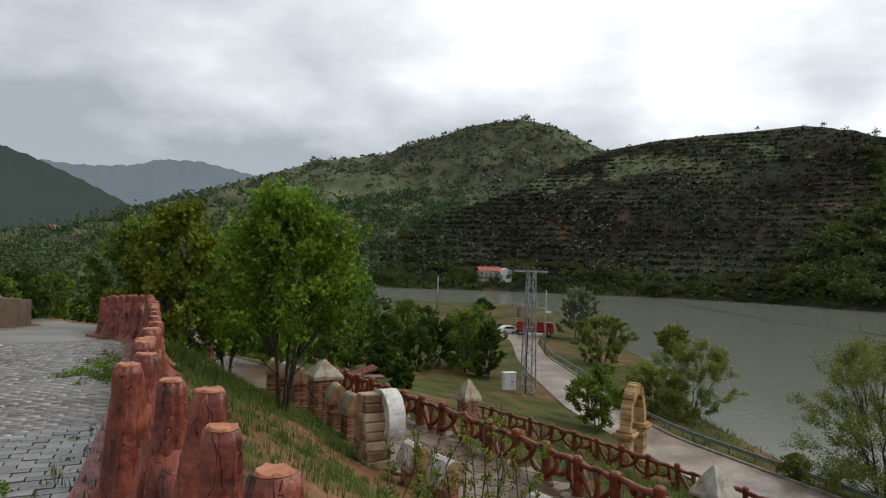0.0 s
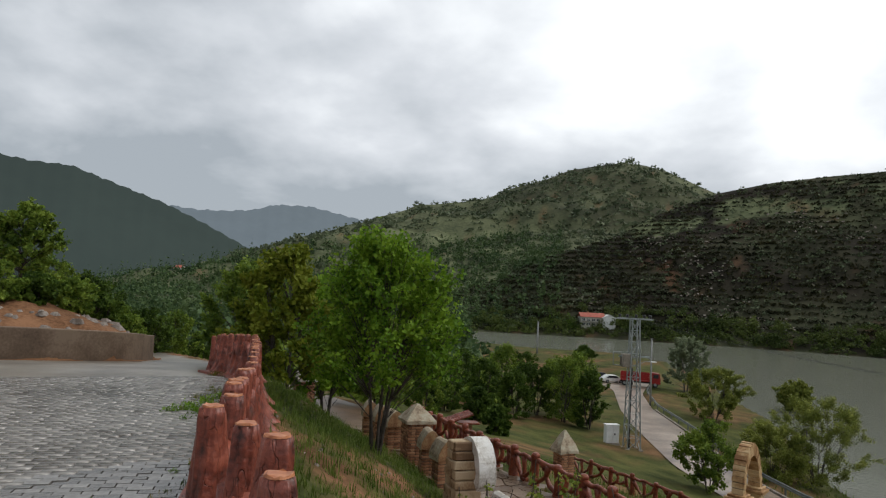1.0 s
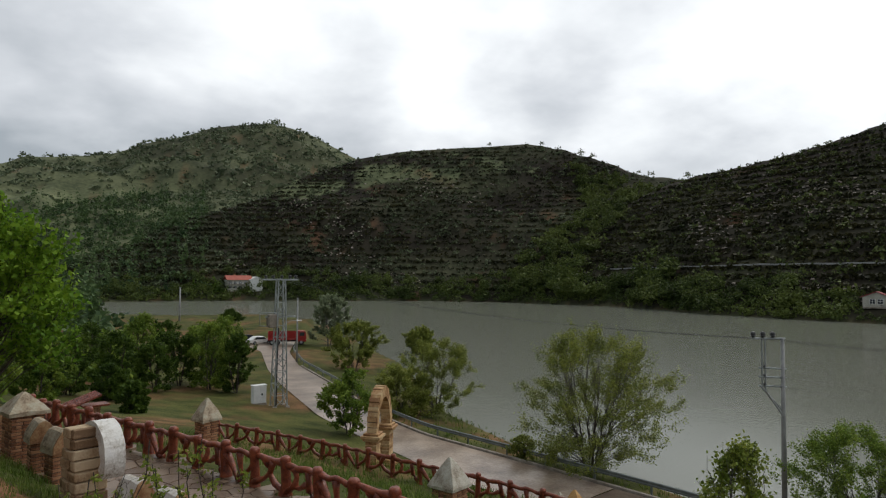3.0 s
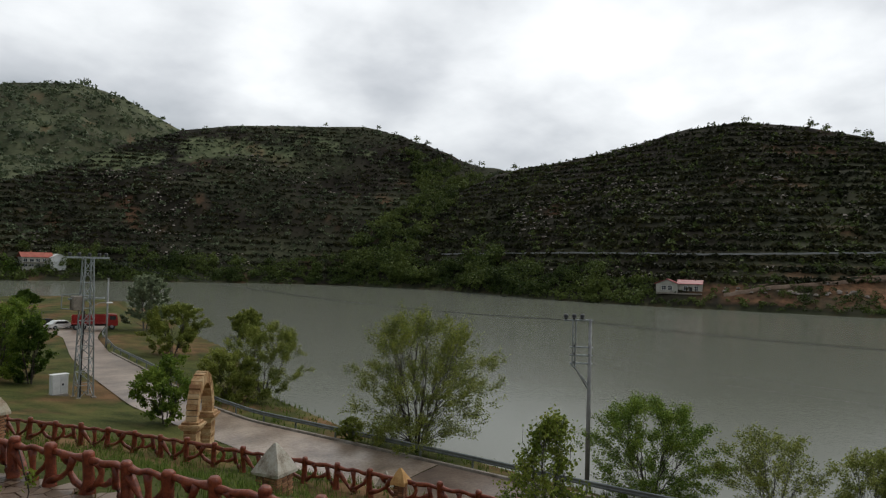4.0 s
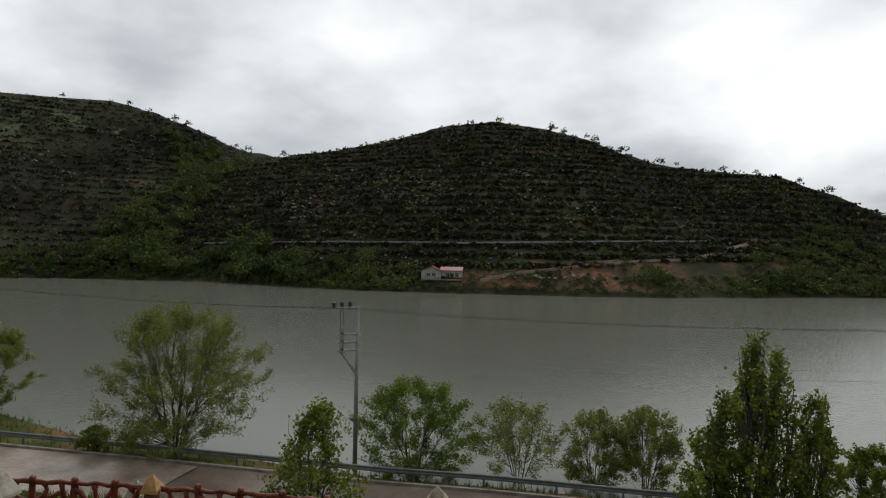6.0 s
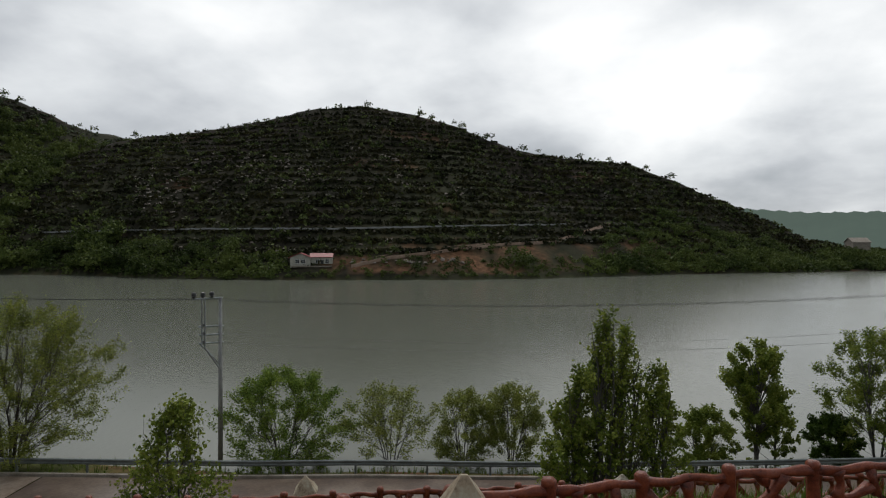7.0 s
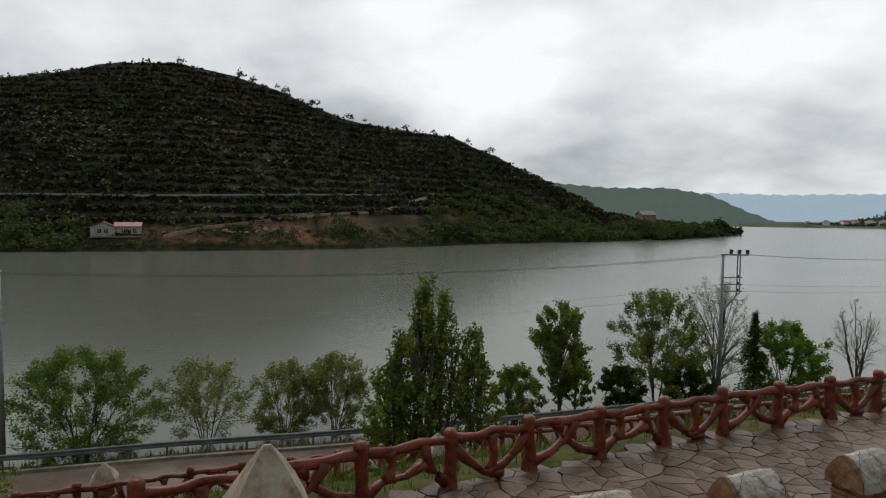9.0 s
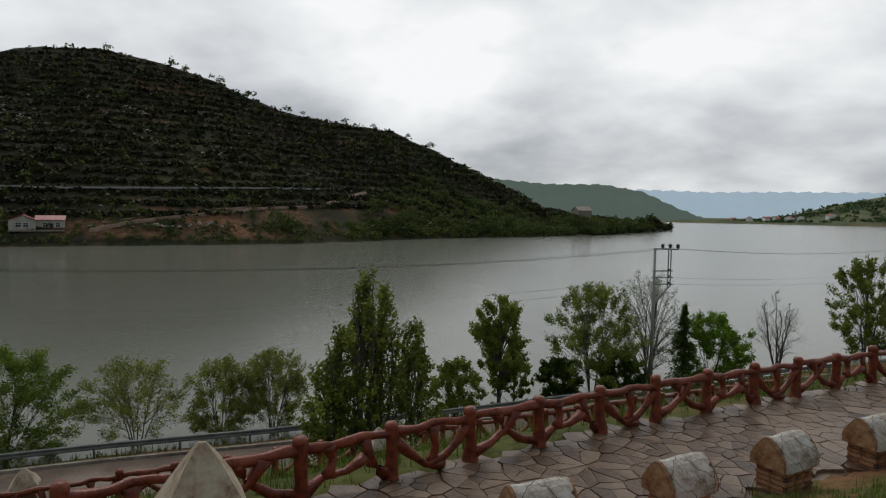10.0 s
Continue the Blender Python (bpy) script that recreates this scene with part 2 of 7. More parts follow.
BARK_GREY = material("grey_bark", [(0.05, 0.045, 0.04), (0.13, 0.12, 0.105)], 6, 40, 0.85, 0.5)
TAN = material("tan_rubble_stone", [(0.16, 0.095, 0.05), (0.34, 0.23, 0.13), (0.48, 0.37, 0.24)], 3, 22, 0.8, 0.6, obj=0.35)
BANK_WALL = material("mud_stained_concrete", [(0.055, 0.034, 0.02), (0.11, 0.072, 0.046), (0.17, 0.12, 0.082)], 0.5, 12, 0.75, 0.4)
RUST_FACE = material("ochre_rusty_plaster", [(0.12, 0.05, 0.022), (0.27, 0.135, 0.06), (0.40, 0.25, 0.13)], 5, 26, 0.75, 0.6)
ROCK = material("pale_rock", [(0.080, 0.060, 0.046), (0.176, 0.144, 0.120), (0.264, 0.232, 0.200)], 2.5, 20, 0.85, 0.5, island=0.3)
LEAF_BRIGHT = leaf_material("fresh_green_leaf", [(0.047, 0.110, 0.010), (0.117, 0.221, 0.016), (0.204, 0.324, 0.029)], 0.8)
LEAF_YELLOW = leaf_material("yellow_green_leaf", [(0.062, 0.094, 0.008), (0.135, 0.172, 0.014), (0.208, 0.229, 0.026)], 0.8)
LEAF_WILLOW = leaf_material("willow_leaf", [(0.089, 0.117, 0.022), (0.187, 0.219, 0.044), (0.292, 0.314, 0.070)], 0.7)
LEAF_PALE = leaf_material("pale_willow_leaf", [(0.130, 0.169, 0.091), (0.221, 0.260, 0.150), (0.286, 0.325, 0.195)], 0.7)
LEAF_POPLAR = leaf_material("poplar_leaf", [(0.077, 0.116, 0.017), (0.151, 0.205, 0.030), (0.281, 0.313, 0.060)], 0.7)
LEAF_DARK = leaf_material("dark_green_leaf", [(0.025, 0.048, 0.010), (0.054, 0.095, 0.014), (0.098, 0.151, 0.023)], 0.5)
LEAF_MID = leaf_material("mid_green_leaf", [(0.057, 0.103, 0.017), (0.129, 0.197, 0.028), (0.220, 0.289, 0.045)], 0.5)
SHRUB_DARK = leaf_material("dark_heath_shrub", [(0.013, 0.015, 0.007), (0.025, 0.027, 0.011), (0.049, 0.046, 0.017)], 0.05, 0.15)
SHRUB_GREEN = leaf_material("hill_bush_leaf", [(0.031, 0.046, 0.014), (0.062, 0.085, 0.026), (0.115, 0.138, 0.044)], 0.05, 0.2)
HILL_TREE = leaf_material("gully_tree_leaf", [(0.035, 0.053, 0.014), (0.077, 0.104, 0.026), (0.137, 0.166, 0.044)], 0.045, 0.2)
SHORE_LEAF = leaf_material("shore_tree_leaf", [(0.031, 0.049, 0.014), (0.068, 0.097, 0.024), (0.122, 0.153, 0.038)], 0.05, 0.2)
# scrub leaf greyed and lightened: distance haze is put into its colour
HAZE_LEAF = leaf_material("haze_paled_scrub_leaf", [(0.050, 0.068, 0.038), (0.092, 0.116, 0.064), (0.14, 0.165, 0.092)], 0.02, 0.2)
# distant wood leaf, lightened in colour to carry the valley haze
WOOD_LEAF = leaf_material("haze_paled_wood_leaf", [(0.030, 0.058, 0.024), (0.062, 0.106, 0.038), (0.105, 0.150, 0.058)], 0.03, 0.2)
GRASS = leaf_material("grass_blade", [(0.045, 0.080, 0.013), (0.095, 0.150, 0.024), (0.175, 0.215, 0.050)], 1.5)
WEED = leaf_material("roadside_weed", [(0.032, 0.056, 0.008), (0.072, 0.104, 0.014), (0.200, 0.160, 0.024)], 2.5)


def ground_material():
    """Earth, grass and heath, laid out by the sheet's own cover attribute."""
    m = bpy.data.materials.new("ground_cover")
    m.use_nodes = True
    t = m.node_tree
    b = t.nodes["Principled BSDF"]
    b.inputs["Roughness"].default_value = 0.9
    b.inputs["Specular IOR Level"].default_value = 0.06
    tc = t.nodes.new("ShaderNodeTexCoord")
    at = t.nodes.new("ShaderNodeVertexColor")
    at.layer_name = "cover"
    sp = t.nodes.new("ShaderNodeSeparateColor")
    t.links.new(at.outputs[0], sp.inputs[0])

    def tone(c0, c1, s1, s2):
        a, c = t.nodes.new("ShaderNodeTexNoise"), t.nodes.new("ShaderNodeTexNoise")
        a.inputs["Scale"].default_value, c.inputs["Scale"].default_value = s1, s2
        a.inputs["Detail"].default_value, c.inputs["Detail"].default_value = 8, 5
        for n in (a, c):
            t.links.new(tc.outputs["Object"], n.inputs["Vector"])
        ad = t.nodes.new("ShaderNodeMath")
        ad.operation = "MULTIPLY_ADD"
        ad.inputs[1].default_value = 0.6
        t.links.new(c.outputs[0], ad.inputs[0])
        t.links.new(a.outputs[0], ad.inputs[2])
        r = t.nodes.new("ShaderNodeValToRGB")
        r.color_ramp.elements[0].position, r.color_ramp.elements[0].color = 0.62, (*c0, 1)
        r.color_ramp.elements[1].position, r.color_ramp.elements[1].color = 0.98, (*c1, 1)
        t.links.new(ad.outputs[0], r.inputs[0])
        return r.outputs[0], ad.outputs[0]

    grass, hgt = tone((0.032, 0.042, 0.012), (0.100, 0.104, 0.032), 0.35, 6.0)
    earth, _ = tone((0.095, 0.044, 0.023), (0.27, 0.138, 0.076), 0.5, 9.0)
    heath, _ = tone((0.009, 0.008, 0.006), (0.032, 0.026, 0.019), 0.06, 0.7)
    # meadow is greyed and paled, standing in for haze over the far hills
    meadow, _ = tone((0.062, 0.076, 0.040), (0.165, 0.182, 0.095), 0.02, 0.25)

    def mix(fac, a, c):
        x = t.nodes.new("ShaderNodeMix")
        x.data_type = "RGBA"
        t.links.new(fac, x.inputs[0])
        t.links.new(a, x.inputs[6])
        t.links.new(c, x.inputs[7])
        return x.outputs[2]

    col = mix(sp.outputs[2], grass, meadow)
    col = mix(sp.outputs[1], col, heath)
    col = mix(sp.outputs[0], col, earth)
    t.links.new(col, b.inputs["Base Color"])
    bp = t.nodes.new("ShaderNodeBump")
    bp.inputs["Strength"].default_value, bp.inputs["Distance"].default_value = 0.6, 0.08
    t.links.new(hgt, bp.inputs["Height"])
    t.links.new(bp.outputs[0], b.inputs["Normal"])
    return m


GROUND = ground_material()


def water_material():
    m = bpy.data.materials.new("lake_water")
    m.use_nodes = True
    t = m.node_tree
    b = t.nodes["Principled BSDF"]
    b.inputs["Base Color"].default_value = (0.150, 0.157, 0.122, 1)
    b.inputs["Roughness"].default_value = 0.18
    b.inputs["IOR"].default_value = 1.33
    tc = t.nodes.new("ShaderNodeTexCoord")
    n1, n2 = t.nodes.new("ShaderNodeTexNoise"), t.nodes.new("ShaderNodeTexNoise")
    n1.inputs["Scale"].default_value, n1.inputs["Detail"].default_value = 2.6, 4
    n2.inputs["Scale"].default_value, n2.inputs["Detail"].default_value = 0.02, 3
    for n in (n1, n2):
        t.links.new(tc.outputs["Object"], n.inputs["Vector"])
    mr = t.nodes.new("ShaderNodeMapRange")
    mr.inputs["From Min"].default_value, mr.inputs["From Max"].default_value = 0.35, 0.65
    mr.inputs["To Min"].default_value, mr.inputs["To Max"].default_value = 0.10, 0.36
    t.links.new(n2.outputs[0], mr.inputs["Value"])
    bp = t.nodes.new("ShaderNodeBump")
    bp.inputs["Distance"].default_value = 0.08
    t.links.new(mr.outputs[0], bp.inputs["Strength"])
    t.links.new(n1.outputs[0], bp.inputs["Height"])
    t.links.new(bp.outputs[0], b.inputs["Normal"])
    return m


WATER = water_material()


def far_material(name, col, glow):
    """A plain backdrop of distant mountain, rain haze put into its colour and glow."""
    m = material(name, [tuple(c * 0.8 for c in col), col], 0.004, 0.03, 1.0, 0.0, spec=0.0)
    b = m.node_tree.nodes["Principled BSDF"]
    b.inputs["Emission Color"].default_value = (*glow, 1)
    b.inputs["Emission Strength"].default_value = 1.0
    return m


# ---- plan: lines along the hillside, from the upper road down to the lake (x, y, z) ----
LAKE = -14.0
PARAPET = [(20, -28, -1.6), (6, -8.2, -1.6), (1.1, -0.7, -1.6), (-0.7, 1.75, -1.6), (-1.9, 3.4, -1.62), (-3.2, 6.6, -1.7), (-6.8, 14.5, -1.95), (-9.4, 17.5, -2.2),
           (-13.5, 26.5, -2.9), (-31, 47, -4.5), (-70, 92, -8)]
INNER = [(24, -34, -4), (14.5, -14.8, -4), (9.6, -4.8, -4), (7.7, -1.1, -4), (5.9, 2.4, -4), (2.3, 7.6, -4), (-1.2, 12.6, -4), (-3.3, 16.6, -4), (-5.6, 20, -4.1),
         (-9.5, 26, -4.4), (-18, 37, -5), (-40, 62, -8), (-72, 96, -11)]
OUTER = [(26, -30, -4), (15.6, -9.6, -4), (12, -3.1, -4), (9.7, 0.5, -4), (8.1, 2.7, -4), (3.5, 9.1, -4), (1.3, 13.1, -4), (-0.6, 16, -4), (-3.2, 20.1, -4.05),
         (-7, 27, -4.5), (-15, 38, -5.2), (-37, 64, -8.4), (-70, 99, -11.3)]
LOWER = [(36, -32, -7.4), (24, -8, -7.4), (19, 1.6, -7.4), (15.9, 7.5, -7.4), (13.9, 10.8, -7.4), (11.9, 15.2, -7.4), (9.7, 19.5, -7.4), (7.6, 22.8, -7.4), (5.2, 26.7, -7.4),
         (1.9, 30.9, -7.4), (-3, 38, -7.8), (-11, 50, -8.8), (-34, 75, -10.5), (-68, 105, -12)]
RAIL_LINE = [(70, -66, -12.8), (54.1, -31.5, -12.8), (47, -16.1, -12.8), (40.7, -3.4, -12.8), (38.0, 2.4, -12.8), (34.7, 10.0, -12.8), (31.7, 18.0, -12.8), (29.1, 23.7, -12.8),
             (25.2, 34, -12.8), (21.9, 42.6, -12.8), (18.8, 50.5, -12.8), (17.6, 57, -12.8), (16.9, 78, -12.8), (15.9, 94.7, -12.8), (17, 112, -12.8), (22, 135, -12.8)]
ROAD_IN = [(63, -69, -12.8), (47.5, -34, -12.8), (40.5, -19, -12.8), (34.3, -6.2, -12.8), (31.6, -0.6, -12.8), (28.3, 7.2, -12.8), (25.3, 15.3, -12.8), (22.7, 21, -12.8),
           (18.9, 31.2, -12.8), (15.8, 39.8, -12.8), (13.2, 51.5, -12.8), (11.5, 60.5, -12.8), (10.6, 80, -12.8), (10.6, 92, -12.8), (12, 114, -12.8), (8, 140, -12.8)]
SHORE = [(75, -63, LAKE), (58, -29, LAKE), (50.5, -14, LAKE), (44, -2, LAKE), (41.2, 3.8, LAKE), (38, 11.2, LAKE), (35, 19.5, LAKE), (32.2, 25.2, LAKE), (29.5, 36, LAKE),
         (26, 47.5, LAKE), (25.3, 63, LAKE), (32.7, 101, LAKE), (34, 133, LAKE), (40, 185, LAKE), (23, 224, LAKE), (-8, 223, LAKE), (-60, 240, LAKE)]
LINES = [PARAPET, INNER, OUTER, LOWER, ROAD_IN, RAIL_LINE, SHORE]
WALL_LINE = [(-60, -6), (-30, 9), (-21.5, 16.4), (-17.3, 20.2), (-15.5, 22.8), (-17.2, 27), (-23, 34), (-36, 46), (-66, 74)]


def along(line, px, py):
    """Distance to a line of the plan (positive towards the lake) and its height at the nearest place."""
    best = np.full(px.shape, 1e9)
    side, z = np.zeros(px.shape), np.zeros(px.shape)
    for a, b in zip(line[:-1], line[1:]):
        dx, dy = b[0] - a[0], b[1] - a[1]
        u = np.clip(((px - a[0]) * dx + (py - a[1]) * dy) / (dx * dx + dy * dy), 0, 1)
        ex, ey = px - a[0] - u * dx, py - a[1] - u * dy
        d = np.hypot(ex, ey)
        new_best = d < best - 1e-6
        cr = dx * ey - dy * ex
        side = np.where(new_best, -np.sign(cr), side)
        if len(a) > 2:
            z = np.where(new_best, a[2] + u * (b[2] - a[2]), z)
        best = np.where(new_best, d, best)
    return best * side, z


def wobble(px, py, s, seed=0.0):
    q = np.zeros(px.shape)
    for k in range(5):
        a = seed * 1.7 + k * 2.399
        f = s * 1.83 ** k
        q += np.sin(px * f * math.cos(a) + py * f * math.sin(a) + 5.1 * k + seed) * np.cos(px * f * math.sin(a + 1) - py * f * math.cos(a + 1) + seed * 3 + k) / 1.6 ** k
    return q / 1.7


def near_height(px, py):
    dz = [along(l, px, py) for l in LINES]
    z = dz[0][1].copy()
    for i in range(len(LINES) - 1):
        (d0, z0), (d1, z1) = dz[i], dz[i + 1]
        u = np.clip(d0 / np.maximum(d0 - d1, 1e-3), 0, 1)
        if i in (0, 2, 3):
            u = u * u * (3 - 2 * u) * 0.6 + u * 0.4
        z = np.where(d0 >= 0, z0 + (z1 - z0) * u, z)
    ds = dz[-1][0]
    z = np.where(ds > 0, LAKE - np.minimum(ds * 0.25, 3.0), z)
    slope = ((dz[0][0] > 0.5) & (dz[1][0] < -0.2)) | ((dz[2][0] > 0.2) & (dz[3][0] < -0.2)) | ((dz[3][0] > 0.3) & (dz[4][0] < -0.4))
    z = z + np.where(slope, wobble(px, py, 0.9, 2.0) * 0.09 + wobble(px, py, 3.0, 5.0) * 0.03, 0)
    # the cut bank above the road
    dw, _ = along(WALL_LINE, px, py)
    up = np.maximum(-dw, 0)
    bank = 0.95 * np.clip((up - 0.45) / 0.35, 0, 1) + 2.4 * np.clip((up - 0.8) / 7, 0, 1) ** 0.8 + 1.6 * np.clip((up - 7) / 25, 0, 1)
    z = z + np.where((dw < 0) & (px < -6), bank + np.where(up > 0.5, wobble(px, py, 0.8, 7.0) * 0.16, 0), 0)
    return z, dz, dw


def table(rows):
    a = np.array(rows, float)
    return lambda az: np.interp(az, a[:, 0], a[:, 1])


def ends(el, az):
    """True where a hill's own headings hold (its crest drops away beyond them)."""
    e = el(az)
    return (np.abs(e - el(az - 1.5)) > 1e-9) | (np.abs(e - el(az + 1.5)) > 1e-9)


FOOT = table([(-60, 330), (-8, 372), (6, 376), (20, 375), (26, 368), (31, 350), (35, 338), (40, 310), (44, 277), (50, 260), (56, 251), (63, 249), (70, 252), (76, 262), (82, 290),
              (88, 325), (93, 350), (97, 380), (102, 425), (105.5, 510), (107.5, 600), (108.6, 1200), (140, 1200)])
# hills: heading -> elevation of the crest seen from the upper road; crest distance; foot distance and height
HILLS = [
    ("mountain", table([(-40, -2), (-25.8, 3.7), (-20.3, 5.6), (-16.4, 6.9), (-14, 7.7), (-11.5, 8.7), (-5.5, 9.5), (-3.2, 10.6), (1.9, 12.2), (4.2, 12.7), (6.5, 13.1), (8, 12.8), (10, 12.05), (13.9, 10.3), (24, 6), (40, 2)]),
     table([(-26, 900), (-10, 1050), (40, 1250)]), table([(-26, 470), (-5, 520), (40, 600)]), -4.0, 0.95),
    ("shoulder", table([(-24, -1), (-18, 2.0), (-12, 4.4), (-6, 6.0), (-1, 6.8), (4, 7.2), (10, 6.2), (20, 3)]),
     table([(-26, 600), (0, 720), (20, 760)]), table([(-26, 420), (0, 430), (20, 430)]), -6.0, 1.0),
    ("terraced_hill", table([(-14, -2.5), (-8.2, 1.0), (-3.8, 2.6), (-0.6, 4.4), (6.1, 6.7), (9.1, 8.5), (14, 10.25), (18.1, 11.0), (22.1, 11.3), (25.5, 11.45), (28.8, 11.65), (31.6, 11.25), (35.7, 9.95), (38.6, 8.7), (41.1, 8.4), (46, 7.5), (52, 5)]),
     table([(-14, 430), (0, 480), (14, 560), (30, 560), (44, 520), (52, 560)]), FOOT, -13.4, 1.1),
    ("lake_hill", table([(34, 4.5), (38, 6.6), (41, 8.0), (42.7, 8.45), (45.4, 8.85), (49.6, 9.7), (53.4, 10.65), (55.9, 11.45), (60.3, 11.9), (64.9, 11.25), (68.9, 10.25), (71.3, 9.2), (74.7, 8.05), (78, 7.5), (83.5, 6.85), (86.9, 5.45), (90.9, 3.5), (94, 2.0), (96.8, 0.45), (100, -0.2), (104, -0.55), (107.5, -0.9), (108.6, -2.0)]),
     table([(34, 470), (44, 460), (60, 417), (72, 415), (84, 440), (92, 450), (97, 470), (102, 480), (105.5, 545), (108, 630)]), FOOT, -13.4, 1.0),
    ("south_hill", table([(111, -0.7), (114.3, -0.26), (116.7, 0.23), (119.3, 0.95), (122.7, 1.68), (130, 2.6), (150, 3), (178, 2)]),
     table([(111, 1700), (180, 1500)]), table([(111, 1230), (180, 1230)]), -13.0, 0.9),
    ("dam", table([(106.5, -0.75), (107.5, -0.5), (108.4, -0.42), (123, -0.3), (150, -0.2), (160, -1)]),
     table([(106, 1240), (160, 1240)]), table([(106, 1205), (160, 1205)]), -13.9, 1.0),
]


def hill_height(hill, az, r):
    _, el, crest, foot, zf, power = hill
    R, F = crest(az), foot(az)
    zc = R * np.tan(np.radians(el(az)))
    u = np.clip((r - F) / np.maximum(R - F, 1), 0, 1)
    s = u ** power
    z = zf + (zc - zf) * s
    z = np.where(r > R, zc - (r - R) * 0.25, z)
    return np.where((r < F) | ~ends(el, az), -99, z), u


def far_height(px, py):
    r, az = np.hypot(px, py), np.degrees(np.arctan2(px, py))
    valley = -12.8 + np.clip(r - 240, 0, 3000) * 0.012
    in_lake = (az > -6.5) & (r > 200)
    base = np.where(in_lake, -17.0, valley)
    base = np.where(az > 95, np.where(r > 1260, -14.5, -17.0), base)
    base = np.where((az > -6.5) & (r > FOOT(az) + 90) & (az < 100), -12.0, base)
    z, which, uu = base.copy(), np.full(px.shape, -1), np.zeros(px.shape)
    for i, h in enumerate(HILLS):
        hz, u = hill_height(h, az, r)
        inner = np.sin(np.clip(u, 0, 1) * math.pi)
        hz = hz + inner * (wobble(px, py, 0.018, i + 1.0) * 7.0 + wobble(px, py, 0.06, i + 4.0) * 2.2) * (3.0 if i == 0 else 1.0)
        if i in (2, 3):
            step = 4.2
            ph = hz / step - np.floor(hz / step)
            hz = hz + inner * step * 0.5 * (np.clip(ph * 2.2, 0, 1) - ph) * 0.55
        up = hz > z
        z, which, uu = np.where(up, hz, z), np.where(up, i, which), np.where(up, u, uu)
    return z, which, uu


def height(px, py):
    px, py = np.atleast_1d(np.asarray(px, float)), np.atleast_1d(np.asarray(py, float))
    r, az = np.hypot(px, py), np.degrees(np.arctan2(px, py))
    zn, dz, dw = near_height(px, py)
    zf, which, u = far_height(px, py)
    w = np.clip((r - 110) / 90, 0, 1)
    w = w * w * (3 - 2 * w)
    land = dz[-1][0] < 0
    keep_near = land & (az > -8) & (r < 235)
    w = np.where(keep_near, 0, w)
    z = zn * (1 - w) + zf * w
    z = np.where((dz[-1][0] > 0) & (r < 215) & (az > -8), np.minimum(zn, LAKE - 0.02), z)
    return z, which, u, dz, dw, w


def zat(x, y):
    return float(height(x, y)[0][0])


# ---- one ground sheet, finest near the upper road and fanning out to the horizon ----
def mesh_from(name, verts, faces, smooth=True):
    me = bpy.data.meshes.new(name)
    me.from_pydata(verts, [], faces)
    if smooth:
        me.polygons.foreach_set("use_smooth", np.ones(len(me.polygons), bool))
    me.update()
    return me


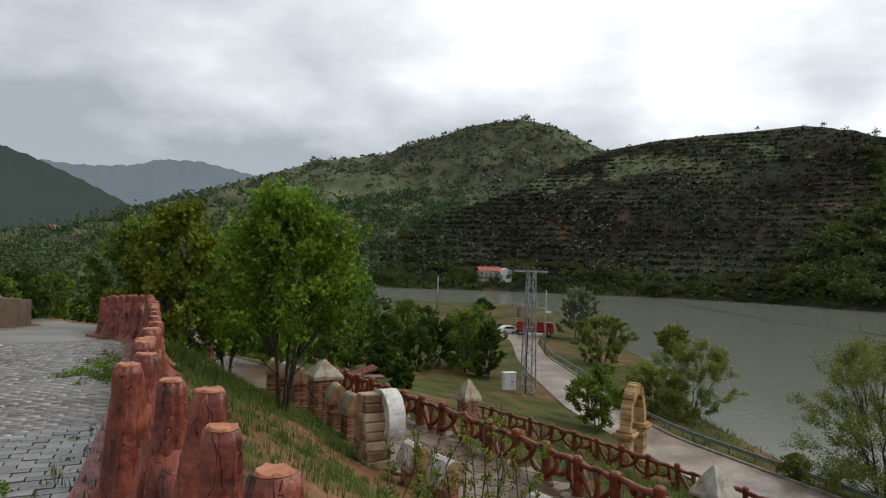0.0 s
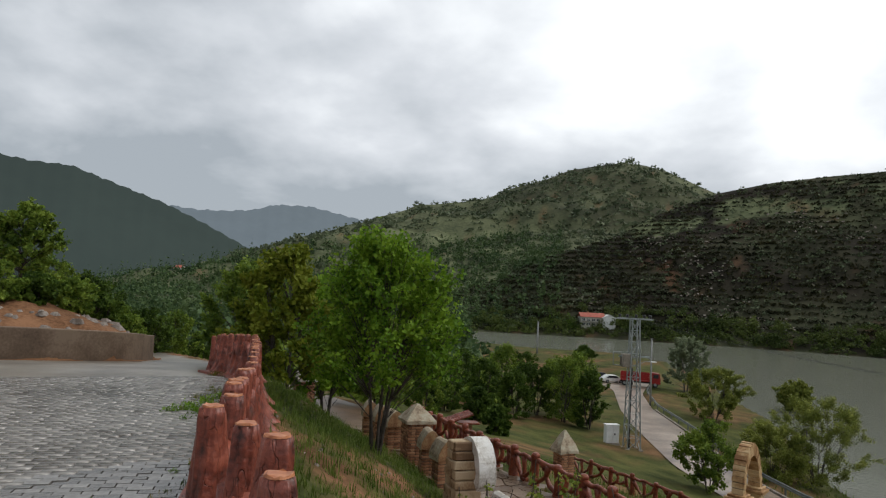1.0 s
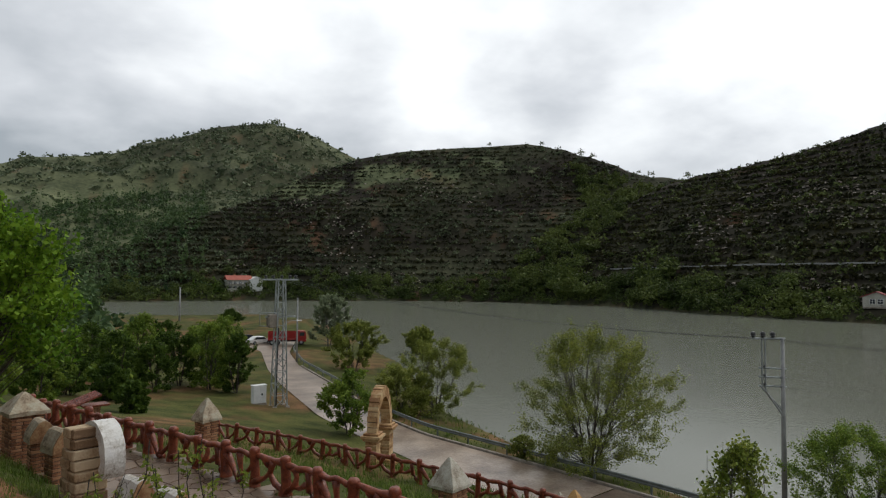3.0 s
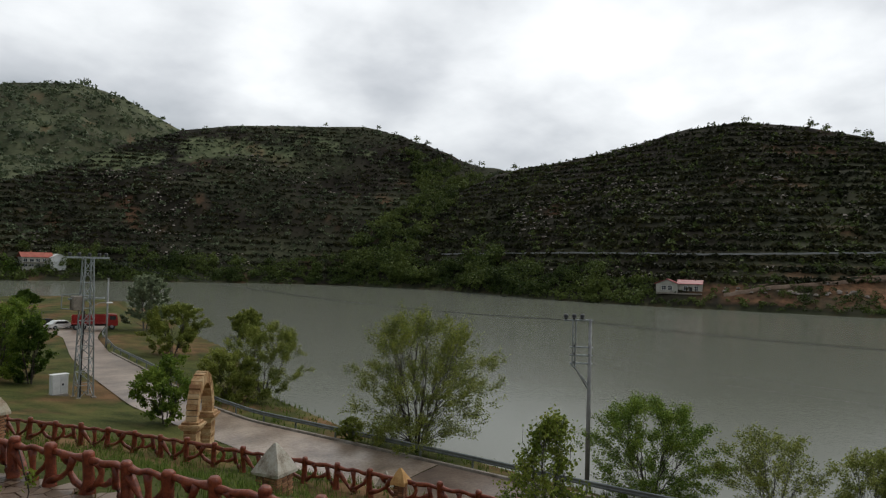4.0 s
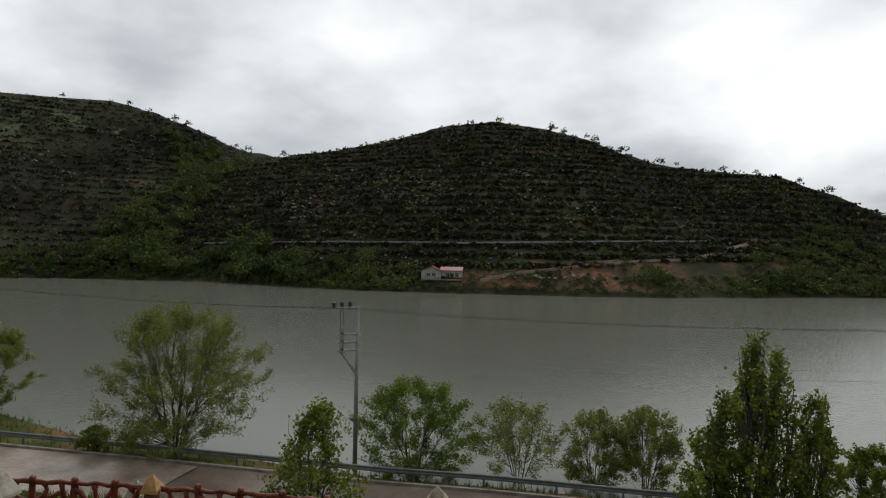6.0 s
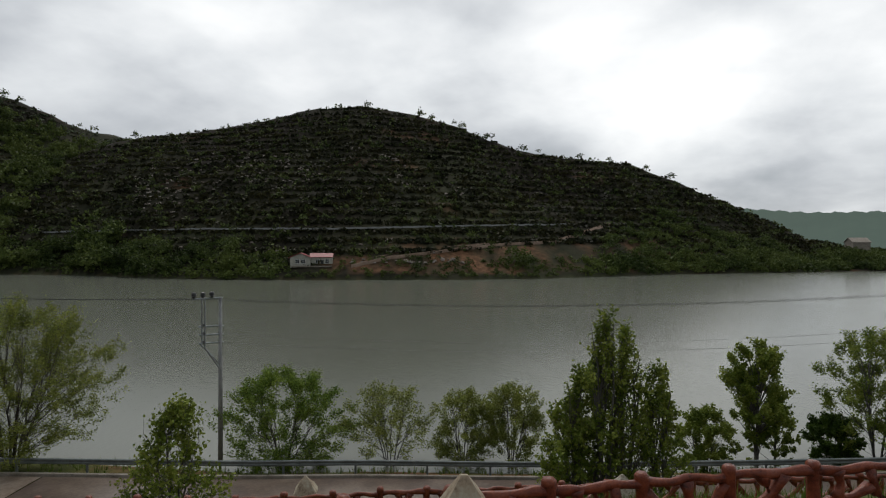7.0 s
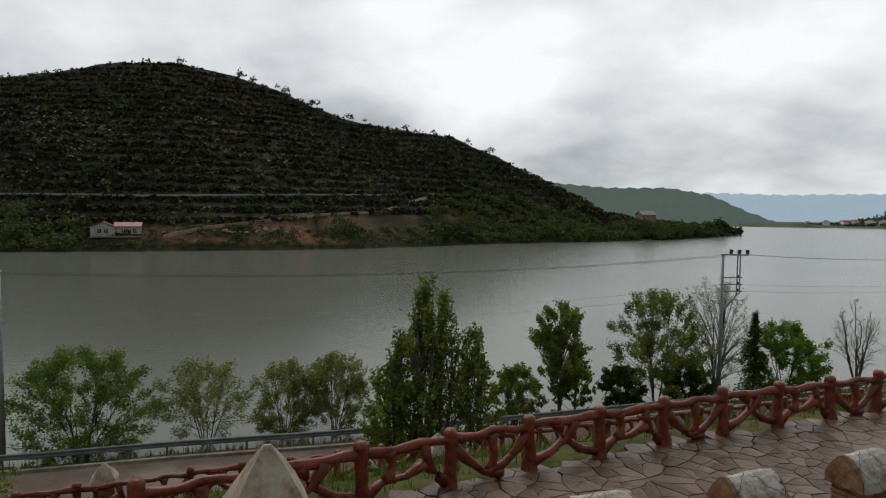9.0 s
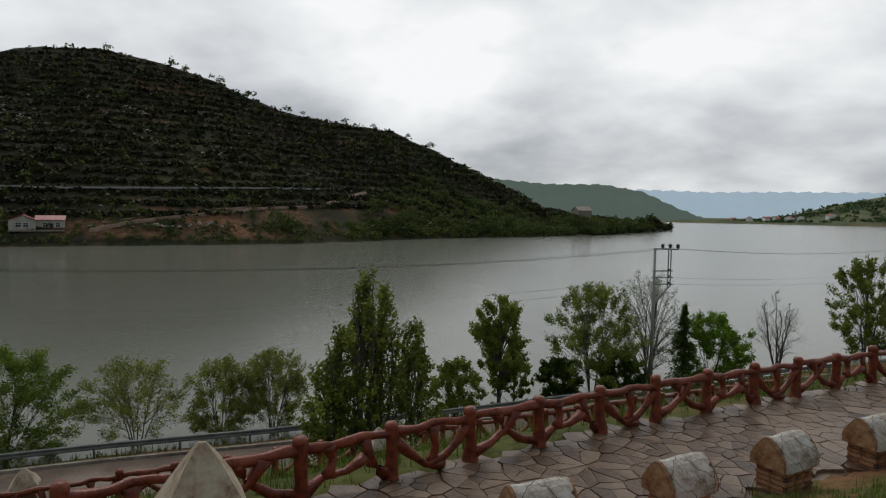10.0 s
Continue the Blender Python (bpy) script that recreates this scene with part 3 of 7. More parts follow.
def build_ground():
    az = np.radians(np.concatenate([np.arange(-180, -58, 4.0), np.arange(-58, 132, 0.48), np.arange(132, 180, 4.0)]))
    rr = [0.0, 0.6, 1.0]
    while rr[-1] < 4800:
        rr.append(rr[-1] * (1.03 if rr[-1] < 200 else 1.011 if rr[-1] < 700 else 1.03))
    rr = np.array(rr[1:])
    A, R = np.meshgrid(az, rr)
    X, Y = (R * np.sin(A)).ravel(), (R * np.cos(A)).ravel()
    z, which, u, dz, dw, w = height(X, Y)
    road = ((dz[0][0] < 0.2) & (w < 0.5) & (dw > 0.4)) | ((dz[4][0] > 0) & (dz[5][0] < 0)) | ((dz[1][0] > 0.05) & (dz[2][0] < -0.05))
    z = z - np.where(road & (np.hypot(X, Y) < 150), 0.14, 0)
    verts = np.stack([X, Y, z], 1)
    n, m = len(rr), len(az)
    i, j = np.meshgrid(np.arange(n - 1), np.arange(m), indexing="ij")
    j2 = (j + 1) % m
    faces = np.stack([i * m + j, (i + 1) * m + j, (i + 1) * m + j2, i * m + j2], -1).reshape(-1, 4)
    me = mesh_from("ground", verts.tolist(), faces.tolist() + [list(range(m))])
    # cover: earth, heath, meadow
    earth = np.clip(wobble(X, Y, 0.35, 3.0) * 1.2 - 0.15, 0, 1) * 0.85
    earth = np.where((dz[0][0] > 0) & (dz[1][0] < 0) & (w < 0.5), np.clip(0.42 + wobble(X, Y, 0.5, 3.0) * 2.0 + wobble(X, Y, 2.1, 8.0) * 0.7, 0, 0.97), np.clip(0.06 + wobble(X, Y, 0.3, 11.0) * 1.0 + wobble(X, Y, 1.7, 5.0) * 0.3, 0, 0.7))
    earth = np.where((dw < 0) & (dw > -9) & (X < -6) & (w < 0.5), 0.95, earth)
    earth = np.where((dz[0][0] < 0) & (dw > 0) & (w < 0.5), 0.9, earth)
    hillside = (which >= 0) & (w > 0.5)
    # heath kept thinner on terraced_hill so the haze-paled meadow lightens it
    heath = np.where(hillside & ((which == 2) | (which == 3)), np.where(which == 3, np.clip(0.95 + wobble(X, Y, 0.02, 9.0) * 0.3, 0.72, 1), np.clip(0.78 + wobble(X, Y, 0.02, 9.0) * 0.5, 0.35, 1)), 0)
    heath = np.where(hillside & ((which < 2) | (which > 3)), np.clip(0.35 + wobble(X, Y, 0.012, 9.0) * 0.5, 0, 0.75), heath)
    meadow = np.where(w > 0.5, 1.0, 0.0)
    azd, r = np.degrees(np.arctan2(X, Y)), np.hypot(X, Y)
    earth = np.where(hillside, np.clip(wobble(X, Y, 0.09, 6.0) * 1.6 - 0.95, 0, 0.45), earth)
    # bare cut slope and track above the far shore
    cut = hillside & (azd > 57) & (azd < 86) & (which == 3) & (z > -11.8) & (z < -3.6 + (azd - 66) * 0.30)
    earth = np.where(cut, np.clip(0.42 + wobble(X, Y, 0.12, 2.0) * 0.9, 0, 0.85), earth)
    grassy = hillside & (which == 2) & (u > 0.72) & (wobble(X, Y, 0.03, 12.0) > 0.35)
    heath = np.where(grassy, 0.0, heath)
    ca = me.color_attributes.new("cover", "FLOAT_COLOR", "POINT")
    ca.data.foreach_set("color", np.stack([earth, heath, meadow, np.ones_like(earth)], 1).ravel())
    me.materials.append(GROUND)
    g = new("ground", me)
    return tagged(g, "grassy earth hillside, lakeside and green terraced hills", "ground", kind="structure")


ground = build_ground()


def part(name, bm, mat, parent=None, label="", smooth=False):
    me = bpy.data.meshes.new(name)
    bm.to_mesh(me)
    bm.free()
    if smooth:
        me.polygons.foreach_set("use_smooth", np.ones(len(me.polygons), bool))
    me.materials.append(mat)
    ob = new(name, me)
    ob.parent = parent
    if label:
        ob["label"] = label
    return ob


def piece(name, me, parent, m=None, label=""):
    ob = new(name, me)
    ob.parent = parent
    if m is not None:
        ob.matrix_basis = m
    if label:
        ob["label"] = label
    return ob


def thing(name, x, y, z, label, category, group="", rz=0.0):
    ob = new(name)
    ob.empty_display_size = 0.2
    ob.matrix_basis = pose(x, y, z, 0, 0, rz)
    return tagged(ob, label, category, group)


# the lake: one flat sheet
def build_lake():
    pts = [(math.sin(radians(a)) * r, math.cos(radians(a)) * r) for a, r in [(-12, 150), (-12, 400), (10, 420), (30, 420), (45, 330), (60, 300), (80, 330), (95, 420), (104, 560), (107, 1260), (125, 1300), (150, 1300), (150, 60), (100, 25), (60, 25), (25, 35), (14, 60), (10, 140)]]
    bm = bmesh.new()
    bm.faces.new([bm.verts.new((x, y, LAKE)) for x, y in pts])
    bmesh.ops.triangulate(bm, faces=bm.faces)
    bmesh.ops.recalc_face_normals(bm, faces=bm.faces)
    for f in bm.faces:
        if f.normal.z < 0:
            f.normal_flip()
    return tagged(part("water", bm, WATER), "grey-green rain-pocked lake water", "lake", kind="structure")


build_lake()


def resample(line, step):
    out, pts = [], [Vector((*p[:2], p[2] if len(p) > 2 else 0)) for p in line]
    carry = 0.0
    for a, b in zip(pts[:-1], pts[1:]):
        L = (b - a).length
        s = carry
        while s < L:
            out.append(a.lerp(b, s / L))
            s += step
        carry = s - L
    return out


def smooth_line(line, n=3):
    pts = resample(line, 0.5)
    for _ in range(n * 4):
        pts = [pts[0]] + [(pts[i - 1] + pts[i] * 2 + pts[i + 1]) / 4 for i in range(1, len(pts) - 1)] + [pts[-1]]
    return pts


def strip(name, left, right, mat, label, category, lift, steps=160, across=6):
    """A road or path surface between two lines of the plan."""
    def even(l):
        p = smooth_line(l)
        acc = [0.0]
        for a, b in zip(p[:-1], p[1:]):
            acc.append(acc[-1] + (b - a).length)
        q = np.linspace(0, acc[-1], steps)
        return np.stack([np.interp(q, acc, [v[k] for v in p]) for k in range(3)], 1)
    a, b = even(left), even(right)
    verts, faces = [], []
    for i in range(steps):
        for k in range(across + 1):
            u = k / across
            p = a[i] * (1 - u) + b[i] * u
            verts.append((p[0], p[1], p[2] + lift + 0.05 * math.sin(u * math.pi)))
    w = across + 1
    for i in range(steps - 1):
        for k in range(across):
            faces.append((i * w + k, i * w + k + 1, (i + 1) * w + k + 1, (i + 1) * w + k))
    me = mesh_from(name, verts, faces)
    me.materials.append(mat)
    ob = new(name, me)
    return tagged(ob, label, category, kind="structure")


RAIL_IN = [(x - 0.75 * 0.9, y - 0.75 * 0.42, z) for x, y, z in RAIL_LINE]
strip("road", ROAD_IN[:9], RAIL_IN[:9], ROAD_MUD, "lakeside road covered with wet brown mud and puddles", "road", 0.0, 180, 8)
strip("road_north", ROAD_IN[8:], RAIL_IN[8:], ROAD, "pale wet cobbled lakeside road", "road", 0.0, 150, 8)
path = strip("pavement", INNER, OUTER, FLAG_BED, "wet flagstone terrace path with muddy joints", "path", -0.03, 260, 6)


def build_upper_road():
    """The upper road's bed, between the stump parapet and the cut bank."""
    verts, faces, idx = [], [], {}
    xs, ys = np.arange(-44, 12, 0.5), np.arange(-24, 62, 0.5)
    X, Y = np.meshgrid(xs, ys)
    z, _, _, dz, dw, w = height(X.ravel(), Y.ravel())
    ok = ((dz[0][0] < -0.75) & (dw > 0.02)).reshape(X.shape)
    z = z.reshape(X.shape)
    for i in range(len(ys) - 1):
        for j in range(len(xs) - 1):
            q = ((i, j), (i, j + 1), (i + 1, j + 1), (i + 1, j))
            if sum(bool(ok[k]) for k in q) >= 3:
                f = []
                for k in q:
                    if k not in idx:
                        idx[k] = len(verts)
                        verts.append((X[k], Y[k], z[k] - 0.02))
                    f.append(idx[k])
                faces.append(f)
    me = mesh_from("pavement_upper", verts, faces)
    me.materials.append(COBBLE_BED)
    return tagged(new("pavement_upper", me), "wet grey block-paved upper road streaked with mud", "road", kind="structure")


upper_road = build_upper_road()
strip("pavement_edge", [(x - 1.9 * 0.86, y - 1.9 * 0.5, z) for x, y, z in PARAPET[:9]], [(x + 0.06, y + 0.03, z) for x, y, z in PARAPET[:9]], COBBLE_BED, "muddy edge of the block paving at the parapet", "road", -0.06, 120, 4)


# ---- far mountains: backdrops too distant to shift ----
def backdrop(rows, dist, foot, mat, label):
    verts, faces = [], []
    el = table(rows)
    azs = np.arange(rows[0][0], rows[-1][0], 0.25)
    for i, a in enumerate(azs):
        e = float(el(a)) + 0.05 * math.sin(a * 5.1) + 0.03 * math.sin(a * 13.7)
        for k, (d, h) in enumerate(((dist * 0.8, foot), (dist, dist * math.tan(radians(e))), (dist * 1.1, foot))):
            verts.append((d * math.sin(radians(a)), d * math.cos(radians(a)), h))
    for i in range(len(azs) - 1):
        for k in range(2):
            faces.append((i * 3 + k, i * 3 + k + 1, i * 3 + 4 + k, i * 3 + 3 + k))
    me = mesh_from("backdrop", verts, faces)
    me.materials.append(mat)
    return tagged(new("backdrop", me), label, "mountain", kind="structure")


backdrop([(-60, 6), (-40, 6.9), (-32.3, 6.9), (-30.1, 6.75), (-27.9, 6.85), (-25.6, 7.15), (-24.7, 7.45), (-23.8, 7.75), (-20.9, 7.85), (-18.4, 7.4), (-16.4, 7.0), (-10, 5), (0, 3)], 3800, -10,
         far_material("misty_blue_mountain", (0.06, 0.07, 0.08), (0.075, 0.093, 0.105)), "flat-topped mountain under cloud, blue-grey with painted mist")
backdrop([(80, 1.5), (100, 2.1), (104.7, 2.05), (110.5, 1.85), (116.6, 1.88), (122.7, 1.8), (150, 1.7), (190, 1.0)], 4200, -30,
         far_material("haze_blue_mountain", (0.10, 0.13, 0.16), (0.27, 0.345, 0.40)), "long mountain across the plain, paled blue with painted haze")

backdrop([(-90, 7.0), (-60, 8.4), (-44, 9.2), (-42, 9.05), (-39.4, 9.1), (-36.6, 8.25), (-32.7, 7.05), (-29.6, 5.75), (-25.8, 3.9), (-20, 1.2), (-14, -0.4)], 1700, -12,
         far_material("rain_grey_hill", (0.022, 0.03, 0.024), (0.022, 0.029, 0.029)), "dark wooded hill greyed with painted rain haze")
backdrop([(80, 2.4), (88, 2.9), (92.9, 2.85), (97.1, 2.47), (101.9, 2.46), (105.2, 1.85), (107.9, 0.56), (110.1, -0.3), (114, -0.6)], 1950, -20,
         far_material("hazy_green_hill", (0.05, 0.065, 0.045), (0.055, 0.075, 0.07)), "grey-green hill with painted haze beyond the lake point")


# ---- built things ----
RNG = random.Random(7)


def tube(bm, pts, radii, sides=8, cap=True, rough=0.0, seed=0.0):
    """A round limb through pts, joined into bm."""
    rings = []
    pts = [Vector(p) for p in pts]
    for i, p in enumerate(pts):
        d = (pts[min(i + 1, len(pts) - 1)] - pts[max(i - 1, 0)]).normalized()
        a = d.cross(Vector((0, 0, 1)) if abs(d.z) < 0.9 else Vector((1, 0, 0))).normalized()
        b = d.cross(a)
        ring = []
        for k in range(sides):
            t = 2 * math.pi * k / sides
            r = radii[i] * (1 + rough * noise.noise(Vector((math.cos(t) * 2.2 + seed, math.sin(t) * 2.2, p.z * 2.5 + p.x + seed))))
            ring.append(bm.verts.new(p + (a * math.cos(t) + b * math.sin(t)) * r))
        rings.append(ring)
    for r0, r1 in zip(rings[:-1], rings[1:]):
        for k in range(sides):
            bm.faces.new((r0[k], r0[(k + 1) % sides], r1[(k + 1) % sides], r1[k]))
    if cap:
        bm.faces.new(rings[0][::-1])
        bm.faces.new(rings[-1])
    bmesh.ops.recalc_face_normals(bm, faces=bm.faces)
    return rings


def box(bm, x0, x1, y0, y1, z0, z1):
    v = [bm.verts.new(p) for p in ((x0, y0, z0), (x1, y0, z0), (x1, y1, z0), (x0, y1, z0), (x0, y0, z1), (x1, y0, z1), (x1, y1, z1), (x0, y1, z1))]
    for f in ((0, 3, 2, 1), (4, 5, 6, 7), (0, 1, 5, 4), (1, 2, 6, 5), (2, 3, 7, 6), (3, 0, 4, 7)):
        bm.faces.new([v[i] for i in f])


def bevelled_box(w, d, h, bev, z0=0.0):
    bm = bmesh.new()
    box(bm, -w / 2, w / 2, -d / 2, d / 2, z0, z0 + h)
    bmesh.ops.bevel(bm, geom=bm.edges[:], offset=bev, segments=1, affect="EDGES")
    return bm


def prism(bm, outline, y0, y1):
    """An outline in x and z pushed from y0 to y1."""
    a = [bm.verts.new((x, y0, z)) for x, z in outline]
    b = [bm.verts.new((x, y1, z)) for x, z in outline]
    n = len(a)
    bm.faces.new(a)
    bm.faces.new(b[::-1])
    for i in range(n):
        bm.faces.new((a[i], b[i], b[(i + 1) % n], a[(i + 1) % n]))
    bmesh.ops.recalc_face_normals(bm, faces=bm.faces)


def to_mesh(name, bm, mat, smooth=False):
    me = bpy.data.meshes.new(name)
    bm.to_mesh(me)
    bm.free()
    if smooth:
        me.polygons.foreach_set("use_smooth", np.ones(len(me.polygons), bool))
    me.materials.append(mat)
    return me


# -- the parapet of concrete tree stumps along the upper road
def stump_mesh(seed, h, r):
    """A sawn trunk that spreads into twisting buttress roots."""
    bm = bmesh.new()
    n, sides = 26, 44
    rings = []
    lean = Vector((0.03 * math.sin(seed * 2.1), 0.03 * math.cos(seed * 3.3), 0))
    roots = [(seed * 1.7 + k * 2 * math.pi / 5 + 0.5 * math.sin(seed * 3 + k * 2), 0.75 + 0.5 * math.sin(seed * 5 + k * 1.9) ** 2, 0.5 * math.sin(seed + k * 2.7)) for k in range(5)]
    for i in range(n):
        t = i / (n - 1)
        z = h * t
        ring = []
        for k in range(sides):
            a = 2 * math.pi * k / sides
            body = 0.97 + 0.22 * (1 - t)
            for ra, size, twist in roots:
                w = math.cos(a - ra - twist * (1 - t))
                body += size * (0.42 * (1 - t) ** 0.7 + 0.9 * (1 - t) ** 2.6 + 1.5 * (1 - t) ** 7) * max(0.0, w) ** 5
                body += 0.10 * size * min(1, (1 - t) * 4) * max(0.0, w) ** 3
            groove = 0.24 * noise.noise(Vector((math.cos(a) * 2.6, math.sin(a) * 2.6, z * 1.5 + seed * 7))) + 0.07 * noise.noise(Vector((math.cos(a) * 8, math.sin(a) * 8, z * 3 + seed * 3)))
            check = -0.16 * max(0.0, math.sin(7 * a + seed * 4 + 1.2 * noise.noise(Vector((z * 6, seed, 0))))) ** 14 * min(1.0, 0.35 + t)
            lip = 0.07 if 0.88 < t < 0.985 else 0.0
            rr = r * (body + groove + check + lip)
            ring.append(bm.verts.new((lean.x * t + rr * math.cos(a), lean.y * t + rr * math.sin(a), z)))
        rings.append(ring)
    for r0, r1 in zip(rings[:-1], rings[1:]):
        for k in range(sides):
            bm.faces.new((r0[k], r0[(k + 1) % sides], r1[(k + 1) % sides], r1[k]))
    bm.faces.new(rings[-1])
    return to_mesh("stump", bm, BARK_RED, True), lean


def cut_mesh(r):
    bm = bmesh.new()
    ring = [bm.verts.new((r * (0.94 + 0.06 * math.sin(3 * a)) * math.cos(a), r * (0.94 + 0.06 * math.sin(3 * a)) * math.sin(a), 0)) for a in [2 * math.pi * k / 18 for k in range(18)]]
    top = [bm.verts.new((v.co.x * 0.93, v.co.y * 0.93, 0.007 + 0.005 * math.sin(k * 1.9))) for k, v in enumerate(ring)]
    for k in range(18):
        bm.faces.new((ring[k], ring[(k + 1) % 18], top[(k + 1) % 18], top[k]))
    bm.faces.new(top)
    return to_mesh("cut_face", bm, RED_CUT)


def evenly(pts, spacing):
    """Places along a polyline at one spacing."""
    acc = [0.0]
    for a, b in zip(pts[:-1], pts[1:]):
        acc.append(acc[-1] + (b - a).length)
    q = np.arange(0, acc[-1], spacing)
    return [Vector([float(np.interp(d, acc, [p[k] for p in pts])) for k in range(3)]) for d in q]


def build_parapet():
    par = thing("stump_parapet", -0.7, 1.75, -1.6, "red painted concrete parapet shaped like a row of sawn tree stumps", "parapet")
    inv = par.matrix_basis.inverted()
    line = smooth_line([p for p in PARAPET[1:8]], 1)
    spots = [Vector(p) for p in ((1.15, -0.75, -1.6), (0.85, -0.35, -1.6), (0.5, 0.12, -1.6), (0.2, 0.52, -1.6), (-0.1, 0.92, -1.6), (-0.46, 1.36, -1.6), (-0.78, 1.82, -1.6), (-1.03, 2.14, -1.6), (-1.27, 2.66, -1.6), (-1.53, 2.94, -1.61), (-1.9, 3.37, -1.62))]
    spots += evenly([Vector(p) for p in ((-2.12, 3.95, -1.63), (-3.2, 6.6, -1.7), (-5.0, 10.6, -1.83), (-6.8, 14.5, -1.95), (-9.4, 17.5, -2.2))], 0.47)
    kinds = []
    for s in range(5):
        h, r = 1.06 + 0.035 * math.sin(s * 2.4), 0.060 + 0.006 * math.cos(s * 1.9)
        me, lean = stump_mesh(s + 0.5, h, r)
        kinds.append((me, cut_mesh(r * 0.93), lean, h))
    for i, p in enumerate(spots):
        me, cut, lean, h = kinds[(i * 2 + i // 3) % 5]
        turn = RNG.uniform(0, 360)
        m = inv @ pose(p.x, p.y, p.z - 0.05, 0, 0, turn)
        st = piece("stump", me, par, m)
        piece("cut_face", cut, st, Matrix.Translation((lean.x, lean.y, h + 0.003)), "pale orange sawn face")
        if i + 1 < len(spots):
            q = spots[i + 1]
            d = (q - p)
            bm = bmesh.new()
            lo, hi = 0.28 + 0.25 * RNG.random(), 0.62 + 0.2 * RNG.random()
            if i % 2:
                lo, hi = hi, lo
            mid = 0.5 * (lo + hi) - 0.08
            tube(bm, [(0, 0, lo), (d.x * 0.35, d.y * 0.35, mid), (d.x * 0.7, d.y * 0.7, (mid + hi) / 2), (d.x, d.y, hi)], [0.10, 0.062, 0.058, 0.085], 12, True, 0.5, i)
            tube(bm, [(0, 0, 0.16), (d.x * 0.5, d.y * 0.5, 0.12), (d.x, d.y, 0.18)], [0.12, 0.07, 0.12], 12, True, 0.6, i + 9)
            part("branch", bm, BARK_RED, par, smooth=True).matrix_basis = inv @ pose(p.x, p.y, p.z)
    # the low plinth that carries the stumps
    bm = bmesh.new()
    pl = line[::3]
    prev = None
    for i, p in enumerate(pl):
        d = (pl[min(i + 1, len(pl) - 1)] - pl[max(i - 1, 0)]).normalized()
        nrm = Vector((d.y, -d.x, 0))
        ring = [bm.verts.new(p + nrm * s + Vector((0, 0, z))) for s, z in ((-0.48, -0.3), (-0.42, 0.04), (0.18, 0.05), (0.22, -0.45))]
        if prev:
            for k in range(3):
                bm.faces.new((prev[k], prev[k + 1], ring[k + 1], ring[k]))
        prev = ring
    part("plinth", bm, BARK_RED, par, "muddy red concrete plinth").matrix_basis = inv.copy()


build_parapet()


# -- rustic red fences: posts with knobbed heads, wavy rails, forked braces
def post_mesh(seed, h=0.86, r=0.088):
    bm = bmesh.new()
    zs = [-0.1, 0.0, h * 0.3, h * 0.62, h * 0.84, h * 0.9, h * 0.955, h]
    rs = [r * 1.7, r * 1.5, r * 1.05, r * 0.98, r * 1.12, r * 1.18, r * 1.12, r * 0.8]
    tube(bm, [(0.012 * math.sin(z * 5 + seed), 0.012 * math.cos(z * 4 + seed), z) for z in zs], rs, 10, True, 0.28, seed)
    return to_mesh("post", bm, RED, True)


def fence_bits(kind, L):
    """Rail and braces of one bay, along +x, length L."""
    rail = bmesh.new()
    n = 6
    tube(rail, [(L * k / n, 0.02 * math.sin(k * 2 + kind), 0.70 + 0.022 * math.sin(k * 1.7 + kind * 2)) for k in range(n + 1)], [0.066 + 0.010 * math.sin(k * 2.3 + kind) for k in range(n + 1)], 9, False, 0.45, kind)
    bits = [("rail", to_mesh("rail", rail, RED, True))]
    shapes = [
        [[(0.04, 0.12), (0.30, 0.22), (0.52, 0.42), (0.62, 0.68)], [(0.96, 0.14), (0.70, 0.24), (0.50, 0.40), (0.36, 0.68)]],
        [[(0.03, 0.58), (0.22, 0.34), (0.42, 0.12), (0.62, 0.06)], [(0.97, 0.60), (0.84, 0.36), (0.64, 0.18), (0.46, 0.08)], [(0.5, 0.1), (0.54, 0.35), (0.5, 0.68)]],
        [[(0.04, 0.08), (0.22, 0.30), (0.30, 0.68)], [(0.30, 0.42), (0.52, 0.28), (0.78, 0.26), (0.97, 0.10)], [(0.72, 0.26), (0.66, 0.48), (0.72, 0.68)]],
        [[(0.03, 0.62), (0.30, 0.38), (0.62, 0.22), (0.97, 0.06)], [(0.97, 0.58), (0.72, 0.42), (0.45, 0.30), (0.22, 0.02)]],
    ]
    for k, c in enumerate(shapes[kind % 4]):
        bm = bmesh.new()
        fine = []
        for a, b in zip(c[:-1], c[1:]):
            for s in (0, 0.5):
                fine.append((a[0] + (b[0] - a[0]) * s, a[1] + (b[1] - a[1]) * s))
        fine.append(c[-1])
        tube(bm, [(x * L, 0.015 * math.sin(i + k), z) for i, (x, z) in enumerate(fine)], [0.056 + 0.012 * math.sin(i * 1.3 + k) + 0.02 * (i == 0 or i == len(fine) - 1) for i in range(len(fine))], 8, True, 0.5, k + kind)
        bits.append(("brace", to_mesh("brace", bm, RED, True)))
    return bits


POSTS = [post_mesh(s * 1.7) for s in range(4)]
BAYS = [fence_bits(k, 1.0) for k in range(4)]


